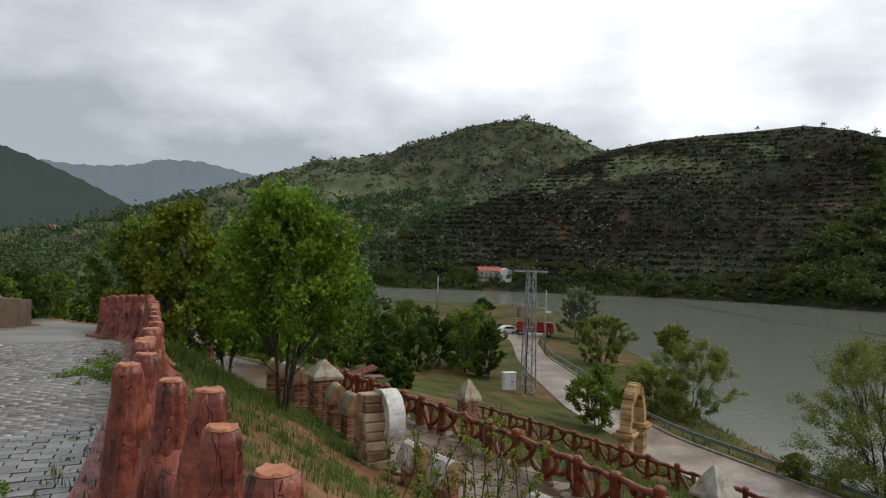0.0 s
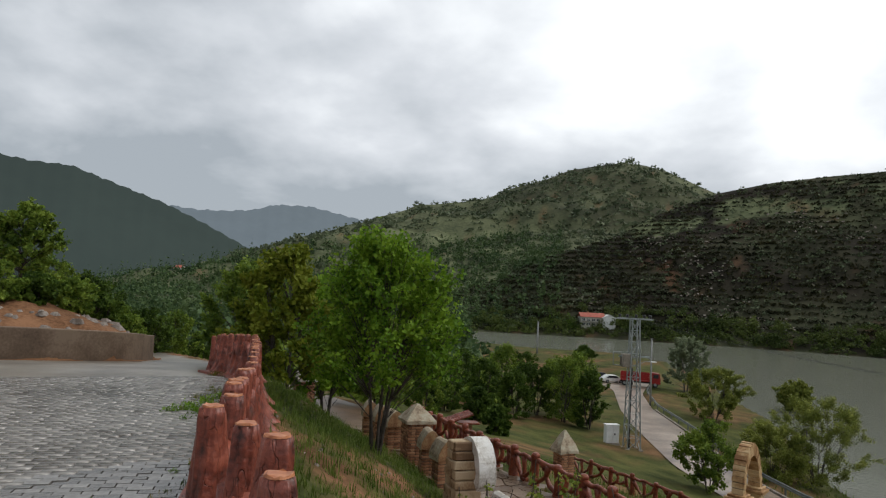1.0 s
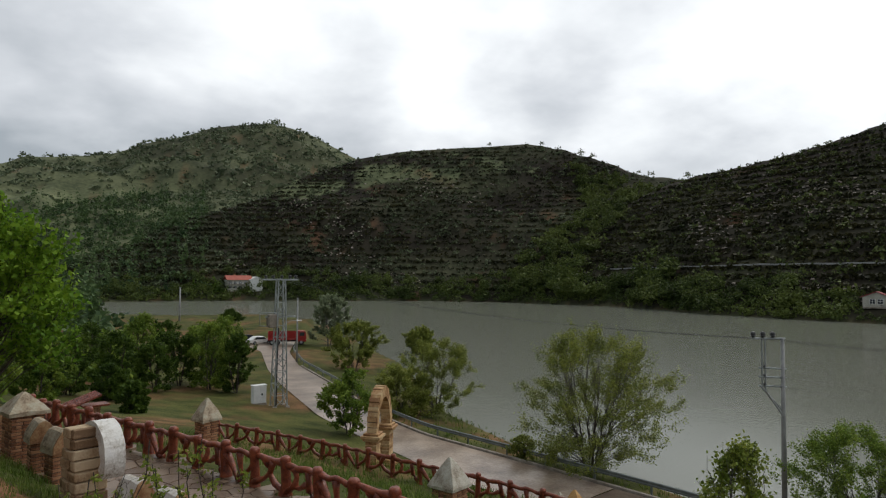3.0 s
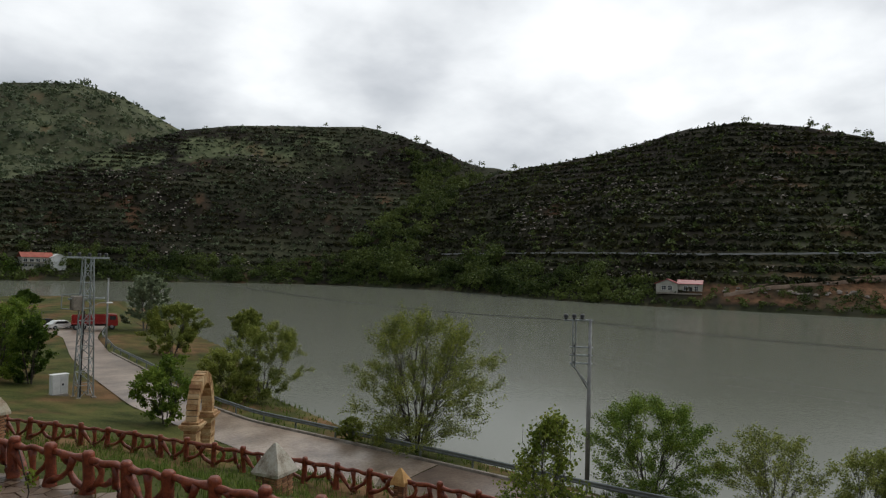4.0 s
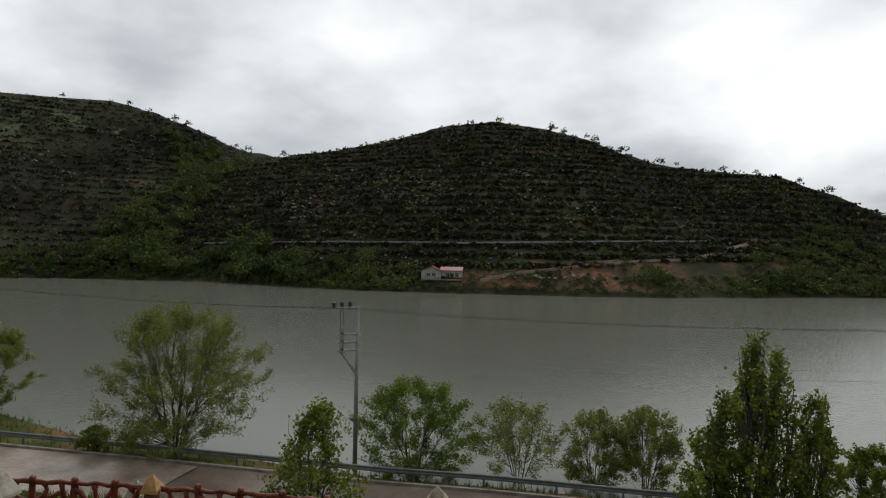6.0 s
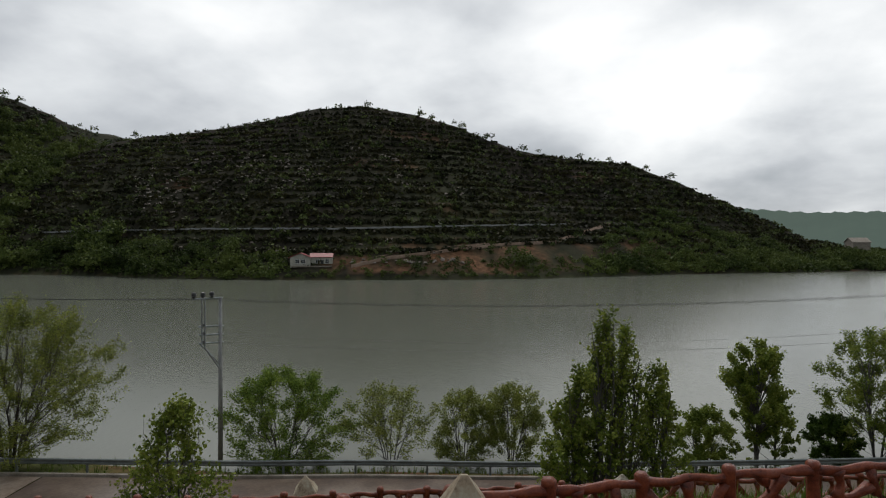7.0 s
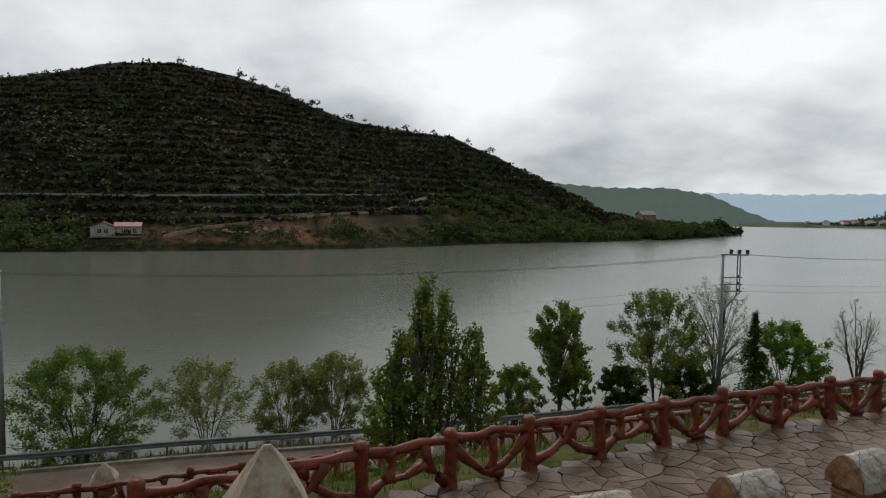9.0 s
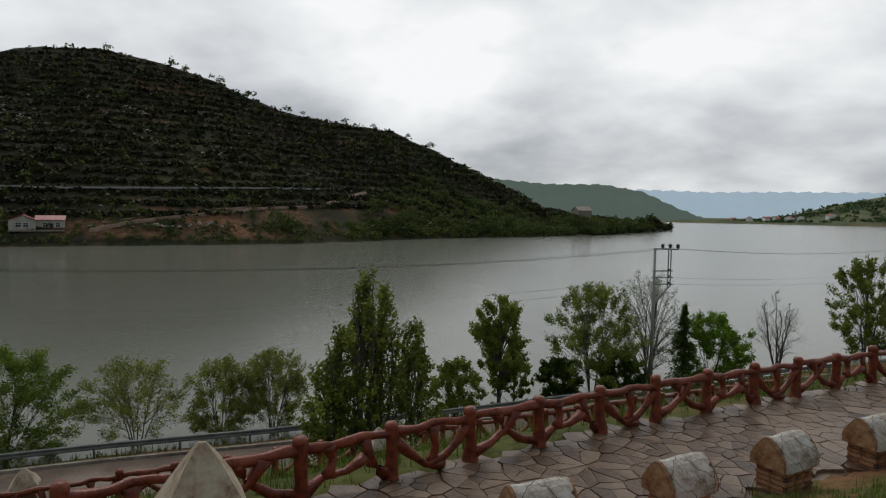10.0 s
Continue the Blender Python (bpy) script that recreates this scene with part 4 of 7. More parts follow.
def build_fence(line, spacing, label, tall=1.0):
    pts = smooth_line(line, 1)
    spots = evenly(pts, spacing)
    f = thing("rustic_fence", spots[0].x, spots[0].y, spots[0].z, label, "fence", "rustic red fences")
    inv = f.matrix_basis.inverted()
    for i, p in enumerate(spots):
        piece("post", POSTS[(i * 3 + i // 4) % 4], f, inv @ pose(p.x, p.y, p.z, 0, 0, RNG.uniform(0, 360)) @ Matrix.Diagonal((1, 1, tall * RNG.uniform(0.96, 1.05), 1)))
        if i + 1 < len(spots):
            q = spots[i + 1]
            d = q - p
            L = math.hypot(d.x, d.y)
            m = Matrix.Translation(p) @ pose(0, 0, 0, 0, -math.degrees(math.atan2(d.z, L)), math.degrees(math.atan2(d.y, d.x)))
            if i % 3 == 1:
                m = m @ Matrix.Translation((L, 0, 0)) @ pose(0, 0, 0, 0, 0, 180)
            for nm, me in BAYS[(i * 5 + i // 3) % 4]:
                piece(nm, me, f, inv @ m @ Matrix.Diagonal((L, 1, tall, 1)))
    return spots


LABEL_PATH_FENCE = "glossy wet red concrete fence like rough branches along the flagstone path"
build_fence([(20.5, -19.5, -4)] + OUTER[1:5] + [(6.26, 5.26, -4)], 1.36, LABEL_PATH_FENCE)
build_fence([(6.15, 5.4, -4)] + OUTER[5:9] + [(-5, 23.5, -4.25)], 0.92, LABEL_PATH_FENCE, 0.84)
build_fence([(26.5, -13, -7.4)] + LOWER[1:10] + [(0, 33.6, -7.5)], 1.25, "red branch-like concrete fence on the lower terrace edge")


# -- brick posts with caps along the path's uphill side
BRICK_MESH = to_mesh("brick", bevelled_box(0.205, 0.098, 0.058, 0.008), BRICK)


def brick_block(parent, w, d, courses, base_z=0.0):
    bm = bmesh.new()
    box(bm, -w / 2 + 0.015, w / 2 - 0.015, -d / 2 + 0.015, d / 2 - 0.015, base_z - 0.3, base_z + courses * 0.07)
    part("core", bm, MORTAR, parent, "mortar core")
    for c in range(courses):
        z = base_z + c * 0.07
        off = 0.1 if c % 2 else 0.0
        for axis, length, depth in ((0, w, d), (1, d, w)):
            n = max(1, int(round(length / 0.215)))
            for s in (-1, 1):
                for k in range(n):
                    u = -length / 2 + (k + 0.5) * length / n + (off * 0.4 * s)
                    u = max(-length / 2 + 0.1, min(length / 2 - 0.1, u))
                    v = s * (depth / 2 - 0.049)
                    m = pose(u, v, z, 0, 0, 0) if axis == 0 else pose(v, u, z, 0, 0, 90)
                    piece("brick", BRICK_MESH, parent, m @ Matrix.Diagonal((length / n / 0.215, 1, 1, 1)))


def rough_up(bm, amp, s):
    for v in bm.verts:
        v.co += Vector((noise.noise(v.co * s), noise.noise(v.co * s + Vector((9, 0, 0))), noise.noise(v.co * s + Vector((0, 9, 0))))) * amp


def pyramid_cap(w, h, over=0.07, lip=0.08):
    bm = bmesh.new()
    s = w / 2 + over
    rings = []
    for z, k in ((0, 1.0), (lip, 1.0), (lip + h * 0.35, 0.70), (lip + h * 0.7, 0.36), (lip + h * 0.95, 0.09)):
        ring = []
        for cx, cy, dx, dy in ((-1, -1, 1, 0), (1, -1, 0, 1), (1, 1, -1, 0), (-1, 1, 0, -1)):
            for q in (0, 0.5, 1.0, 1.5):
                ring.append(bm.verts.new(((cx + dx * q) * s * k, (cy + dy * q) * s * k, z)))
        rings.append(ring)
    n = len(rings[0])
    for a, b in zip(rings[:-1], rings[1:]):
        for i in range(n):
            bm.faces.new((a[i], a[(i + 1) % n], b[(i + 1) % n], b[i]))
    bm.faces.new(rings[-1])
    bm.faces.new(rings[0][::-1])
    rough_up(bm, 0.03, 5)
    return bm


def tall_pillar(x, y, z, rz, courses=14, w=0.62, cap_h=0.42, cap_mat=None, label="brown brick pillar with a weathered mortar pyramid cap"):
    t = thing("brick_pillar", x, y, z, label, "pillar", "pillars along the path", rz)
    brick_block(t, w, w, courses)
    c = part("cap", pyramid_cap(w, cap_h), cap_mat or CAPSTONE, t, "rough pale pyramid cap")
    c.matrix_basis = Matrix.Translation((0, 0, courses * 0.07 - 0.02))
    return t


def gable_bollard(x, y, z, rz, long=0.72, w=0.46, courses=5, mat=None):
    """A low brick post under a barrel-backed gable stone."""
    t = thing("stone_bollard", x, y, z, "low brick bollard with a cracked whitewashed rounded gable stone", "bollard", "bollards along the path", rz)
    brick_block(t, w, long - 0.1, courses)
    bm = bmesh.new()
    outline = [(-w / 2 - 0.05, 0), (w / 2 + 0.05, 0), (w / 2 + 0.05, 0.14), (w / 2 - 0.02, 0.27), (0.1, 0.40), (0.03, 0.44), (-0.03, 0.44), (-0.1, 0.40), (-w / 2 + 0.02, 0.27), (-w / 2 - 0.05, 0.14)]
    n = 5
    rings = [[bm.verts.new((px, -long / 2 + long * k / n, pz)) for px, pz in outline] for k in range(n + 1)]
    for a, b in zip(rings[:-1], rings[1:]):
        for i in range(len(outline)):
            bm.faces.new((a[i], b[i], b[(i + 1) % len(outline)], a[(i + 1) % len(outline)]))
    bm.faces.new(rings[0])
    bm.faces.new(rings[-1][::-1])
    bmesh.ops.recalc_face_normals(bm, faces=bm.faces)
    rough_up(bm, 0.025, 4)
    c = part("cap", bm, mat or WHITEWASH, t, "flaking whitewashed gable cap")
    c.matrix_basis = Matrix.Translation((0, 0, courses * 0.07))
    for s in (-1, 1):
        bm = bmesh.new()
        y0 = s * (long / 2 + 0.012)
        prism(bm, [(px * 0.93, 0.012 + pz * 0.95) for px, pz in outline], min(y0, y0 + s * 0.03), max(y0, y0 + s * 0.03))
        part("gable_face", bm, RUST_FACE, t, "rusty ochre plaster face").matrix_basis = Matrix.Translation((0, 0, courses * 0.07))
    return t


PATH_TURN = math.degrees(math.atan2(1.85, -0.9))
for i, (x, y) in enumerate([(12.6, -10.8), (11.55, -8.7), (10.55, -6.65), (9.6, -4.8), (8.6, -3.0), (7.7, -1.1), (6.85, 0.7)]):
    gable_bollard(x, y, -4.0, PATH_TURN + 90 + RNG.uniform(-5, 5))
tall_pillar(6.1, 2.15, -4.0, 26, 15, 0.66, 0.66)
for x, y in [(4.9, 4.3), (3.7, 6.0), (2.4, 7.7), (1.2, 9.3)]:
    gable_bollard(x, y, -4.0, 36 + RNG.uniform(-6, 6), 0.5, 0.4, 5)
for x, y in [(-2.25, 14.6), (-2.75, 15.6), (-4.2, 18.1), (-4.75, 18.9), (-5.3, 19.7)]:
    gable_bollard(x, y, zat(x, y), 30 + RNG.uniform(-8, 8), 0.46, 0.42, 9, CAPSTONE)
tall_pillar(-3.3, 16.85, -4.05, 28, 15, 0.66, 0.40)
tall_pillar(-9.9, 26.3, zat(-9.9, 26.3), 30, 14, 0.8, 0.7, PALE_CAP, "brick pillar with a tall whitewashed pyramid cap")


# -- the little masonry stile with its white half wheel
def build_stile(x, y, z, rz):
    t = thing("stone_stile", x, y, z, "stepped rubble masonry stile with a whitewashed half-round hood", "stile", rz=rz)
    t.scale = (0.86, 0.86, 0.92)
    r = random.Random(3)
    for c in range(8):
        zc = c * 0.19
        depth = 0.95 - 0.07 * c
        u = -depth / 2
        while u < depth / 2 - 0.08:
            w = min(r.uniform(0.2, 0.42), depth / 2 - u)
            bm = bmesh.new()
            box(bm, u + 0.008, u + w - 0.008, -0.3 + r.uniform(-0.02, 0.02), 0.3 + r.uniform(-0.02, 0.02), zc, zc + 0.175)
            bmesh.ops.bevel(bm, geom=bm.edges[:], offset=0.02, segments=1, affect="EDGES")
            rough_up(bm, 0.025, 6)
            part("stone", bm, TAN, t)
            u += w
    bm = bmesh.new()
    box(bm, -0.2, 0.2, -0.24, 0.24, -0.3, 1.4)
    part("core", bm, MORTAR, t)
    bm = bmesh.new()
    n, ro, ri, th = 20, 0.64, 0.40, 0.40
    prev = None
    for k in range(n + 1):
        a = math.pi * (-0.18 + 1.0 * k / n)
        ring = [bm.verts.new((q * math.cos(a), s, 0.95 + q * math.sin(a))) for q, s in ((ro, 0.0), (ro, th), (ri, th), (ri, 0.0))]
        if prev:
            for i in range(4):
                bm.faces.new((prev[i], prev[(i + 1) % 4], ring[(i + 1) % 4], ring[i]))
        else:
            bm.faces.new(ring)
        prev = ring
    bm.faces.new(prev[::-1])
    bmesh.ops.recalc_face_normals(bm, faces=bm.faces)
    rough_up(bm, 0.02, 5)
    c = part("hood", bm, PALE_HOOD, t, "flaking whitewashed half-round hood")
    c.matrix_basis = pose(0.06, 0.12, 0.0)
    return t


build_stile(-1.62, 12.8, -3.95, -62)
for x, y in [(-0.75, 11.75), (-0.2, 10.95)]:
    gable_bollard(x, y, -4.0, 34 + RNG.uniform(-6, 6), 0.46, 0.36, 5)


# -- the ochre arch at the lower terrace
def build_arch(x, y, z, rz):
    t = thing("stone_arch", x, y, z, "ochre brick and stone archway standing at the lower terrace", "arch", rz=rz)
    t.scale = (1.12, 1.12, 1.12)
    ST = OCHRE_STONE
    r = random.Random(5)
    half = 0.80
    for s in (-1, 1):
        for c in range(9):
            bm = bevelled_box(0.50 + r.uniform(-0.02, 0.02), 0.44 + r.uniform(-0.02, 0.02), 0.112, 0.012, c * 0.117)
            rough_up(bm, 0.010, 5)
            part("stone", bm, ST, t).matrix_basis = pose(s * half, 0, 0)
        for k, (w, h, zz) in enumerate(((0.60, 0.09, 1.055), (0.74, 0.11, 1.15), (0.58, 0.08, 1.265))):
            part("capital", bevelled_box(w, w, h, 0.015, zz), ST, t).matrix_basis = pose(s * half, 0, 0)
    n = 25
    for k in range(n):
        a0, a1 = math.pi * k / n + 0.008, math.pi * (k + 1) / n - 0.008
        ro, ri, d = 0.97 + r.uniform(-0.015, 0.02), 0.72, 0.19 + r.uniform(-0.008, 0.008)
        bm = bmesh.new()
        prism(bm, [(q * math.cos(a), 1.34 + 1.62 * q * math.sin(a)) for q, a in ((ri, a0), (ro, a0), (ro, a1), (ri, a1))], -d, d)
        part("stone", bm, ST, t)
    bm = bmesh.new()
    prev = None
    for k in range(25):
        a = math.pi * k / 24
        ring = [bm.verts.new((q * math.cos(a), s, 1.34 + 1.62 * q * math.sin(a))) for q, s in ((0.95, -0.17), (0.95, 0.17), (0.74, 0.17), (0.74, -0.17))]
        if prev:
            for i in range(4):
                bm.faces.new((prev[i], prev[(i + 1) % 4], ring[(i + 1) % 4], ring[i]))
        prev = ring
    bmesh.ops.recalc_face_normals(bm, faces=bm.faces)
    part("core", bm, MORTAR, t)
    for s in (-1, 1):
        for c in range(2):
            part("step", bevelled_box(0.95 - 0.2 * c, 0.85 - 0.2 * c, 0.16, 0.02, -0.3 + 0.15 * c), ST, t).matrix_basis = pose(s * half, 0, 0)
    return t


OCHRE_STONE = material("ochre_arch_stone", [(0.24, 0.115, 0.045), (0.42, 0.25, 0.11), (0.56, 0.40, 0.22)], 3, 25, 0.7, 0.5, obj=0.35)
build_arch(7.75, 27.1, zat(7.75, 27.1) + 0.1, 56)
# pyramid-capped pillars below the path and by the road
tall_pillar(6.85, 17.0, zat(6.85, 17.0), 30, 9, 0.72, 0.75, PALE_CAP, "squat pillar with a large white pyramid cap")
tall_pillar(10.9, 17.0, zat(10.9, 17.0), 30, 9, 0.34, 0.42, OCHRE, "slim pillar with an ochre pyramid cap")
tall_pillar(15.0, 24.5, zat(15.0, 24.5), 30, 8, 0.55, 0.6, PALE_CAP, "squat pillar with a white pyramid cap near the road")
tall_pillar(0.6, 20.8, zat(0.6, 20.8), 30, 10, 0.5, 0.6, CAPSTONE, "pillar with a worn pyramid cap behind the fence")
tall_pillar(15.8, 10.6, zat(15.8, 10.6), 30, 9, 0.5, 0.45, CAPSTONE, "pillar with a worn pyramid cap below the fence")
tall_pillar(17.5, 2.0, zat(17.5, 2.0), 30, 9, 0.5, 0.45, PALE_CAP, "pillar with a white pyramid cap below the fence")


# -- guardrail along the lake
def build_guardrail():
    pts = smooth_line(RAIL_LINE[1:], 2)
    g = thing("guardrail", pts[0].x, pts[0].y, pts[0].z, "dull grey steel guardrail on short posts beside the lake road", "guardrail")
    inv = g.matrix_basis.inverted()
    prof = [(-0.03, 0.75), (0.03, 0.71), (0.03, 0.65), (-0.02, 0.61), (-0.02, 0.57), (0.03, 0.53), (0.03, 0.47), (-0.03, 0.43)]
    bm = bmesh.new()
    prev = None
    for i in range(0, len(pts), 2):
        d = (pts[min(i + 1, len(pts) - 1)] - pts[max(i - 1, 0)]).normalized()
        nr = Vector((-d.y, d.x, 0))
        ring = [bm.verts.new(pts[i] + nr * s + Vector((0, 0, z))) for s, z in prof] + [bm.verts.new(pts[i] + nr * (s - 0.012) + Vector((0, 0, z))) for s, z in prof[::-1]]
        if prev:
            for k in range(len(ring)):
                bm.faces.new((prev[k], prev[(k + 1) % len(ring)], ring[(k + 1) % len(ring)], ring[k]))
        prev = ring
    bmesh.ops.recalc_face_normals(bm, faces=bm.faces)
    part("beam", bm, RAIL, g).matrix_basis = inv.copy()
    pm = to_mesh("post", bevelled_box(0.1, 0.12, 1.0, 0.01, -0.3), RAIL)
    acc, last, need = 0.0, pts[0], 1.0
    for p in pts[1:]:
        acc += (p - last).length
        last = p
        if acc > need:
            need += 3.8
            piece("post", pm, g, inv @ pose(p.x + 0.06, p.y + 0.03, p.z, 0, 0, 25))


build_guardrail()
# low kerb wall under the rail
kerb = smooth_line([(x - 0.55 * 0.9, y - 0.55 * 0.42, z) for x, y, z in RAIL_LINE[1:14]], 2)
bm = bmesh.new()
prev = None
for i in range(0, len(kerb), 2):
    d = (kerb[min(i + 1, len(kerb) - 1)] - kerb[max(i - 1, 0)]).normalized()
    nr = Vector((-d.y, d.x, 0))
    ring = [bm.verts.new(kerb[i] + nr * s + Vector((0, 0, z))) for s, z in ((0.12, -0.2), (0.11, 0.13), (-0.11, 0.13), (-0.12, -0.2))]
    if prev:
        for k in range(3):
            bm.faces.new((prev[k], prev[k + 1], ring[k + 1], ring[k]))
    prev = ring
bmesh.ops.recalc_face_normals(bm, faces=bm.faces)
tagged(part("kerb", bm, CONCRETE), "muddy concrete kerb along the lake road", "kerb", kind="structure")


# -- power poles
def insulator():
    bm = bmesh.new()
    tube(bm, [(0, 0, z) for z in (0, 0.06, 0.07, 0.12, 0.13, 0.2, 0.21, 0.3, 0.34)], [0.07, 0.08, 0.15, 0.15, 0.10, 0.15, 0.15, 0.12, 0.05], 10)
    return to_mesh("insulator", bm, DARK, True)


INSUL = insulator()


def beam(bm, a, b, r):
    tube(bm, [a, b], [r, r], 6)


def pole_with_frame(x, y, z, rz, h=9.3):
    t = thing("power_pole", x, y, z, "grey steel power pole with three black insulators and a switch frame", "power pole", "power poles", rz)
    bm = bmesh.new()
    tube(bm, [(0, 0, -0.4), (0, 0, h * 0.5), (0, 0, h)], [0.15, 0.125, 0.095], 12)
    part("pole", bm, POLE, t, smooth=True)
    bm = bmesh.new()
    beam(bm, (-0.15, 0, h - 0.05), (1.75, 0, h - 0.05), 0.06)
    part("crossarm", bm, STEEL, t)
    for k in (0.55, 1.1, 1.65):
        piece("insulator", INSUL, t, pose(k, 0, h))
    bm = bmesh.new()
    for u in (1.0, 1.18):
        beam(bm, (u, 0.03, h - 0.05), (u, 0.03, h - 2.9), 0.05)
    part("rod", bm, STEEL, t)
    for k, zz in enumerate((h - 1.75, h - 2.25, h - 2.75)):
        bm = bmesh.new()
        beam(bm, (-0.2, 0, zz), (1.35, 0, zz + 0.06), 0.055)
        part("bracket", bm, STEEL, t)
        piece("insulator", INSUL, t, pose(1.05, 0, zz + 0.02) @ Matrix.Diagonal((0.6, 0.6, 0.6, 1)))
    bm = bmesh.new()
    beam(bm, (0, 0, h - 4.4), (1.05, 0.04, h - 2.9), 0.06)
    beam(bm, (0, 0, h - 4.1), (1.3, 0.04, h - 2.7), 0.045)
    part("strut", bm, STEEL, t)
    return t


POLE1, POLE2 = (31.3, 27.3), (50.0, -14.7)
pole_with_frame(POLE1[0], POLE1[1], -13.0, 158, 9.75)
pole_with_frame(POLE2[0], POLE2[1], -13.0, -98, 10.3)


def lattice_tower(x, y, z, h=12.6):
    t = thing("lattice_tower", x, y, z, "galvanised lattice power tower with transformer and cables", "power tower", rz=12)
    b, tp = 0.62, 0.34
    corner = lambda s, q, u: Vector((s * (b + (tp - b) * u), q * (b + (tp - b) * u), h * u))
    for s in (-1, 1):
        for q in (-1, 1):
            bm = bmesh.new()
            beam(bm, corner(s, q, -0.02), corner(s, q, 1), 0.065)
            part("leg", bm, STEEL, t)
    n = 11
    for face in range(4):
        for k in range(n):
            u0, u1 = k / n, (k + 1) / n
            c = [(-1, -1), (1, -1), (1, 1), (-1, 1)]
            a, d = c[face], c[(face + 1) % 4]
            if k % 2:
                a, d = d, a
            for lo_, r_ in ((u0, 0.035), (u1, 0.03)):
                bm = bmesh.new()
                beam(bm, corner(*a, lo_), corner(*d, u1), r_)
                part("brace", bm, STEEL, t)
    for zz, w in ((h, 1.75), (h - 3.6, 1.5)):
        bm = bmesh.new()
        box(bm, -w, w, -0.08, 0.08, zz - 0.08, zz + 0.08)
        part("crossarm", bm, STEEL, t)
    for k in (-1.5, -0.75, 0.1, 0.9, 1.5):
        piece("insulator", INSUL, t, pose(k, 0, h + 0.08))
    bm = bevelled_box(0.9, 0.8, 1.25, 0.06, h - 4.6)
    for k in range(6):
        box(bm, -0.5, 0.5, -0.35 + k * 0.13, -0.31 + k * 0.13, h - 4.45, h - 3.6)
    part("transformer", bm, CONCRETE, t, "grey finned transformer").matrix_basis = pose(-0.75, 0, 0)
    bm = bmesh.new()
    beam(bm, (-2.0, 0, h - 3.2), (-0.3, 0, h - 3.2), 0.04)
    beam(bm, (-2.0, 0, h - 4.4), (-2.0, 0, h - 3.2), 0.04)
    beam(bm, (-2.0, 0, h - 4.4), (-0.4, 0, h - 4.6), 0.04)
    part("platform_frame", bm, STEEL, t)
    bm = bmesh.new()
    tube(bm, [(-0.45, -0.5, 0.1), (-0.42, -0.45, h * 0.3), (-0.3, -0.4, h * 0.62)], [0.1, 0.09, 0.08], 8)
    part("cable_duct", bm, DARK, t)
    bm = bmesh.new()
    tube(bm, [(0.4, 0, h - 4.3), (1.1, 0, h - 4.0), (1.7, 0, h - 4.0)], [0.03, 0.03, 0.03], 6)
    lampa = part("lamp_arm", bm, STEEL, t)
    part("lamp_head", bevelled_box(0.55, 0.25, 0.12, 0.04, h - 4.08), WHITE, t).matrix_basis = pose(1.9, 0, 0)
    for k in range(4):
        part("footing", bevelled_box(0.4, 0.4, 0.5, 0.04, -0.4), CONCRETE, t).matrix_basis = pose((-1) ** k * b, (-1) ** (k // 2) * b, 0)
    return t


TOWER = (8.5, 64.6)
tower_z = zat(*TOWER)
lattice_tower(TOWER[0], TOWER[1], tower_z, -0.35 - tower_z)


def plain_pole(x, y, top, label, r=0.14):
    z = zat(x, y)
    t = thing("street_pole", x, y, z, label, "pole", "plain poles")
    bm = bmesh.new()
    h = top - z
    tube(bm, [(0, 0, -0.3), (0, 0, h * 0.5), (0, 0, h)], [r, r * 0.85, r * 0.7], 10)
    part("shaft", bm, POLE, t, smooth=True)
    part("cap", bevelled_box(r * 2, r * 2, 0.1, 0.02, h), POLE, t)
    return t


plain_pole(15.6, 99, -3.4, "plain grey concrete pole by the road")
plain_pole(-1.5, 190, -3.4, "white post near the lake bay", 0.28)


def build_cabinet(x, y):
    t = thing("electric_cabinet", x, y, zat(x, y), "white metal electric cabinet on a concrete foot on the lawn", "cabinet", rz=18)
    part("foot", bevelled_box(1.4, 0.8, 0.25, 0.02, -0.1), CONCRETE, t)
    part("body", bevelled_box(1.3, 0.65, 1.65, 0.03, 0.15), WHITE, t)
    part("roof", bevelled_box(1.4, 0.75, 0.08, 0.02, 1.8), WHITE, t)
    for s in (-1, 1):
        d = part("door", bevelled_box(0.6, 0.03, 1.45, 0.008, 0.25), WHITE, t)
        d.matrix_basis = pose(s * 0.31, -0.34, 0)
    part("lock", bevelled_box(0.14, 0.05, 0.18, 0.01, 0.9), DARK, d, "black lock").matrix_basis = pose(-0.12, -0.03, 0)


build_cabinet(6.7, 65.4)


# -- wires
def wire(a, b, sag):
    cu = bpy.data.curves.new("wire", "CURVE")
    cu.dimensions, cu.bevel_depth, cu.bevel_resolution = "3D", 0.008, 1
    sp = cu.splines.new("POLY")
    n = 24
    sp.points.add(n)
    for i in range(n + 1):
        u = i / n
        p = Vector(a).lerp(Vector(b), u)
        sp.points[i].co = (p.x, p.y, p.z - 4 * sag * u * (1 - u), 1)
    cu.materials.append(DARK)
    return tagged(new("power_line", cu), "thin dark power line strung between poles", "wire", "power lines")


def arm(p, rz, u, z):
    return (p[0] + u * math.cos(radians(rz)), p[1] + u * math.sin(radians(rz)), z)


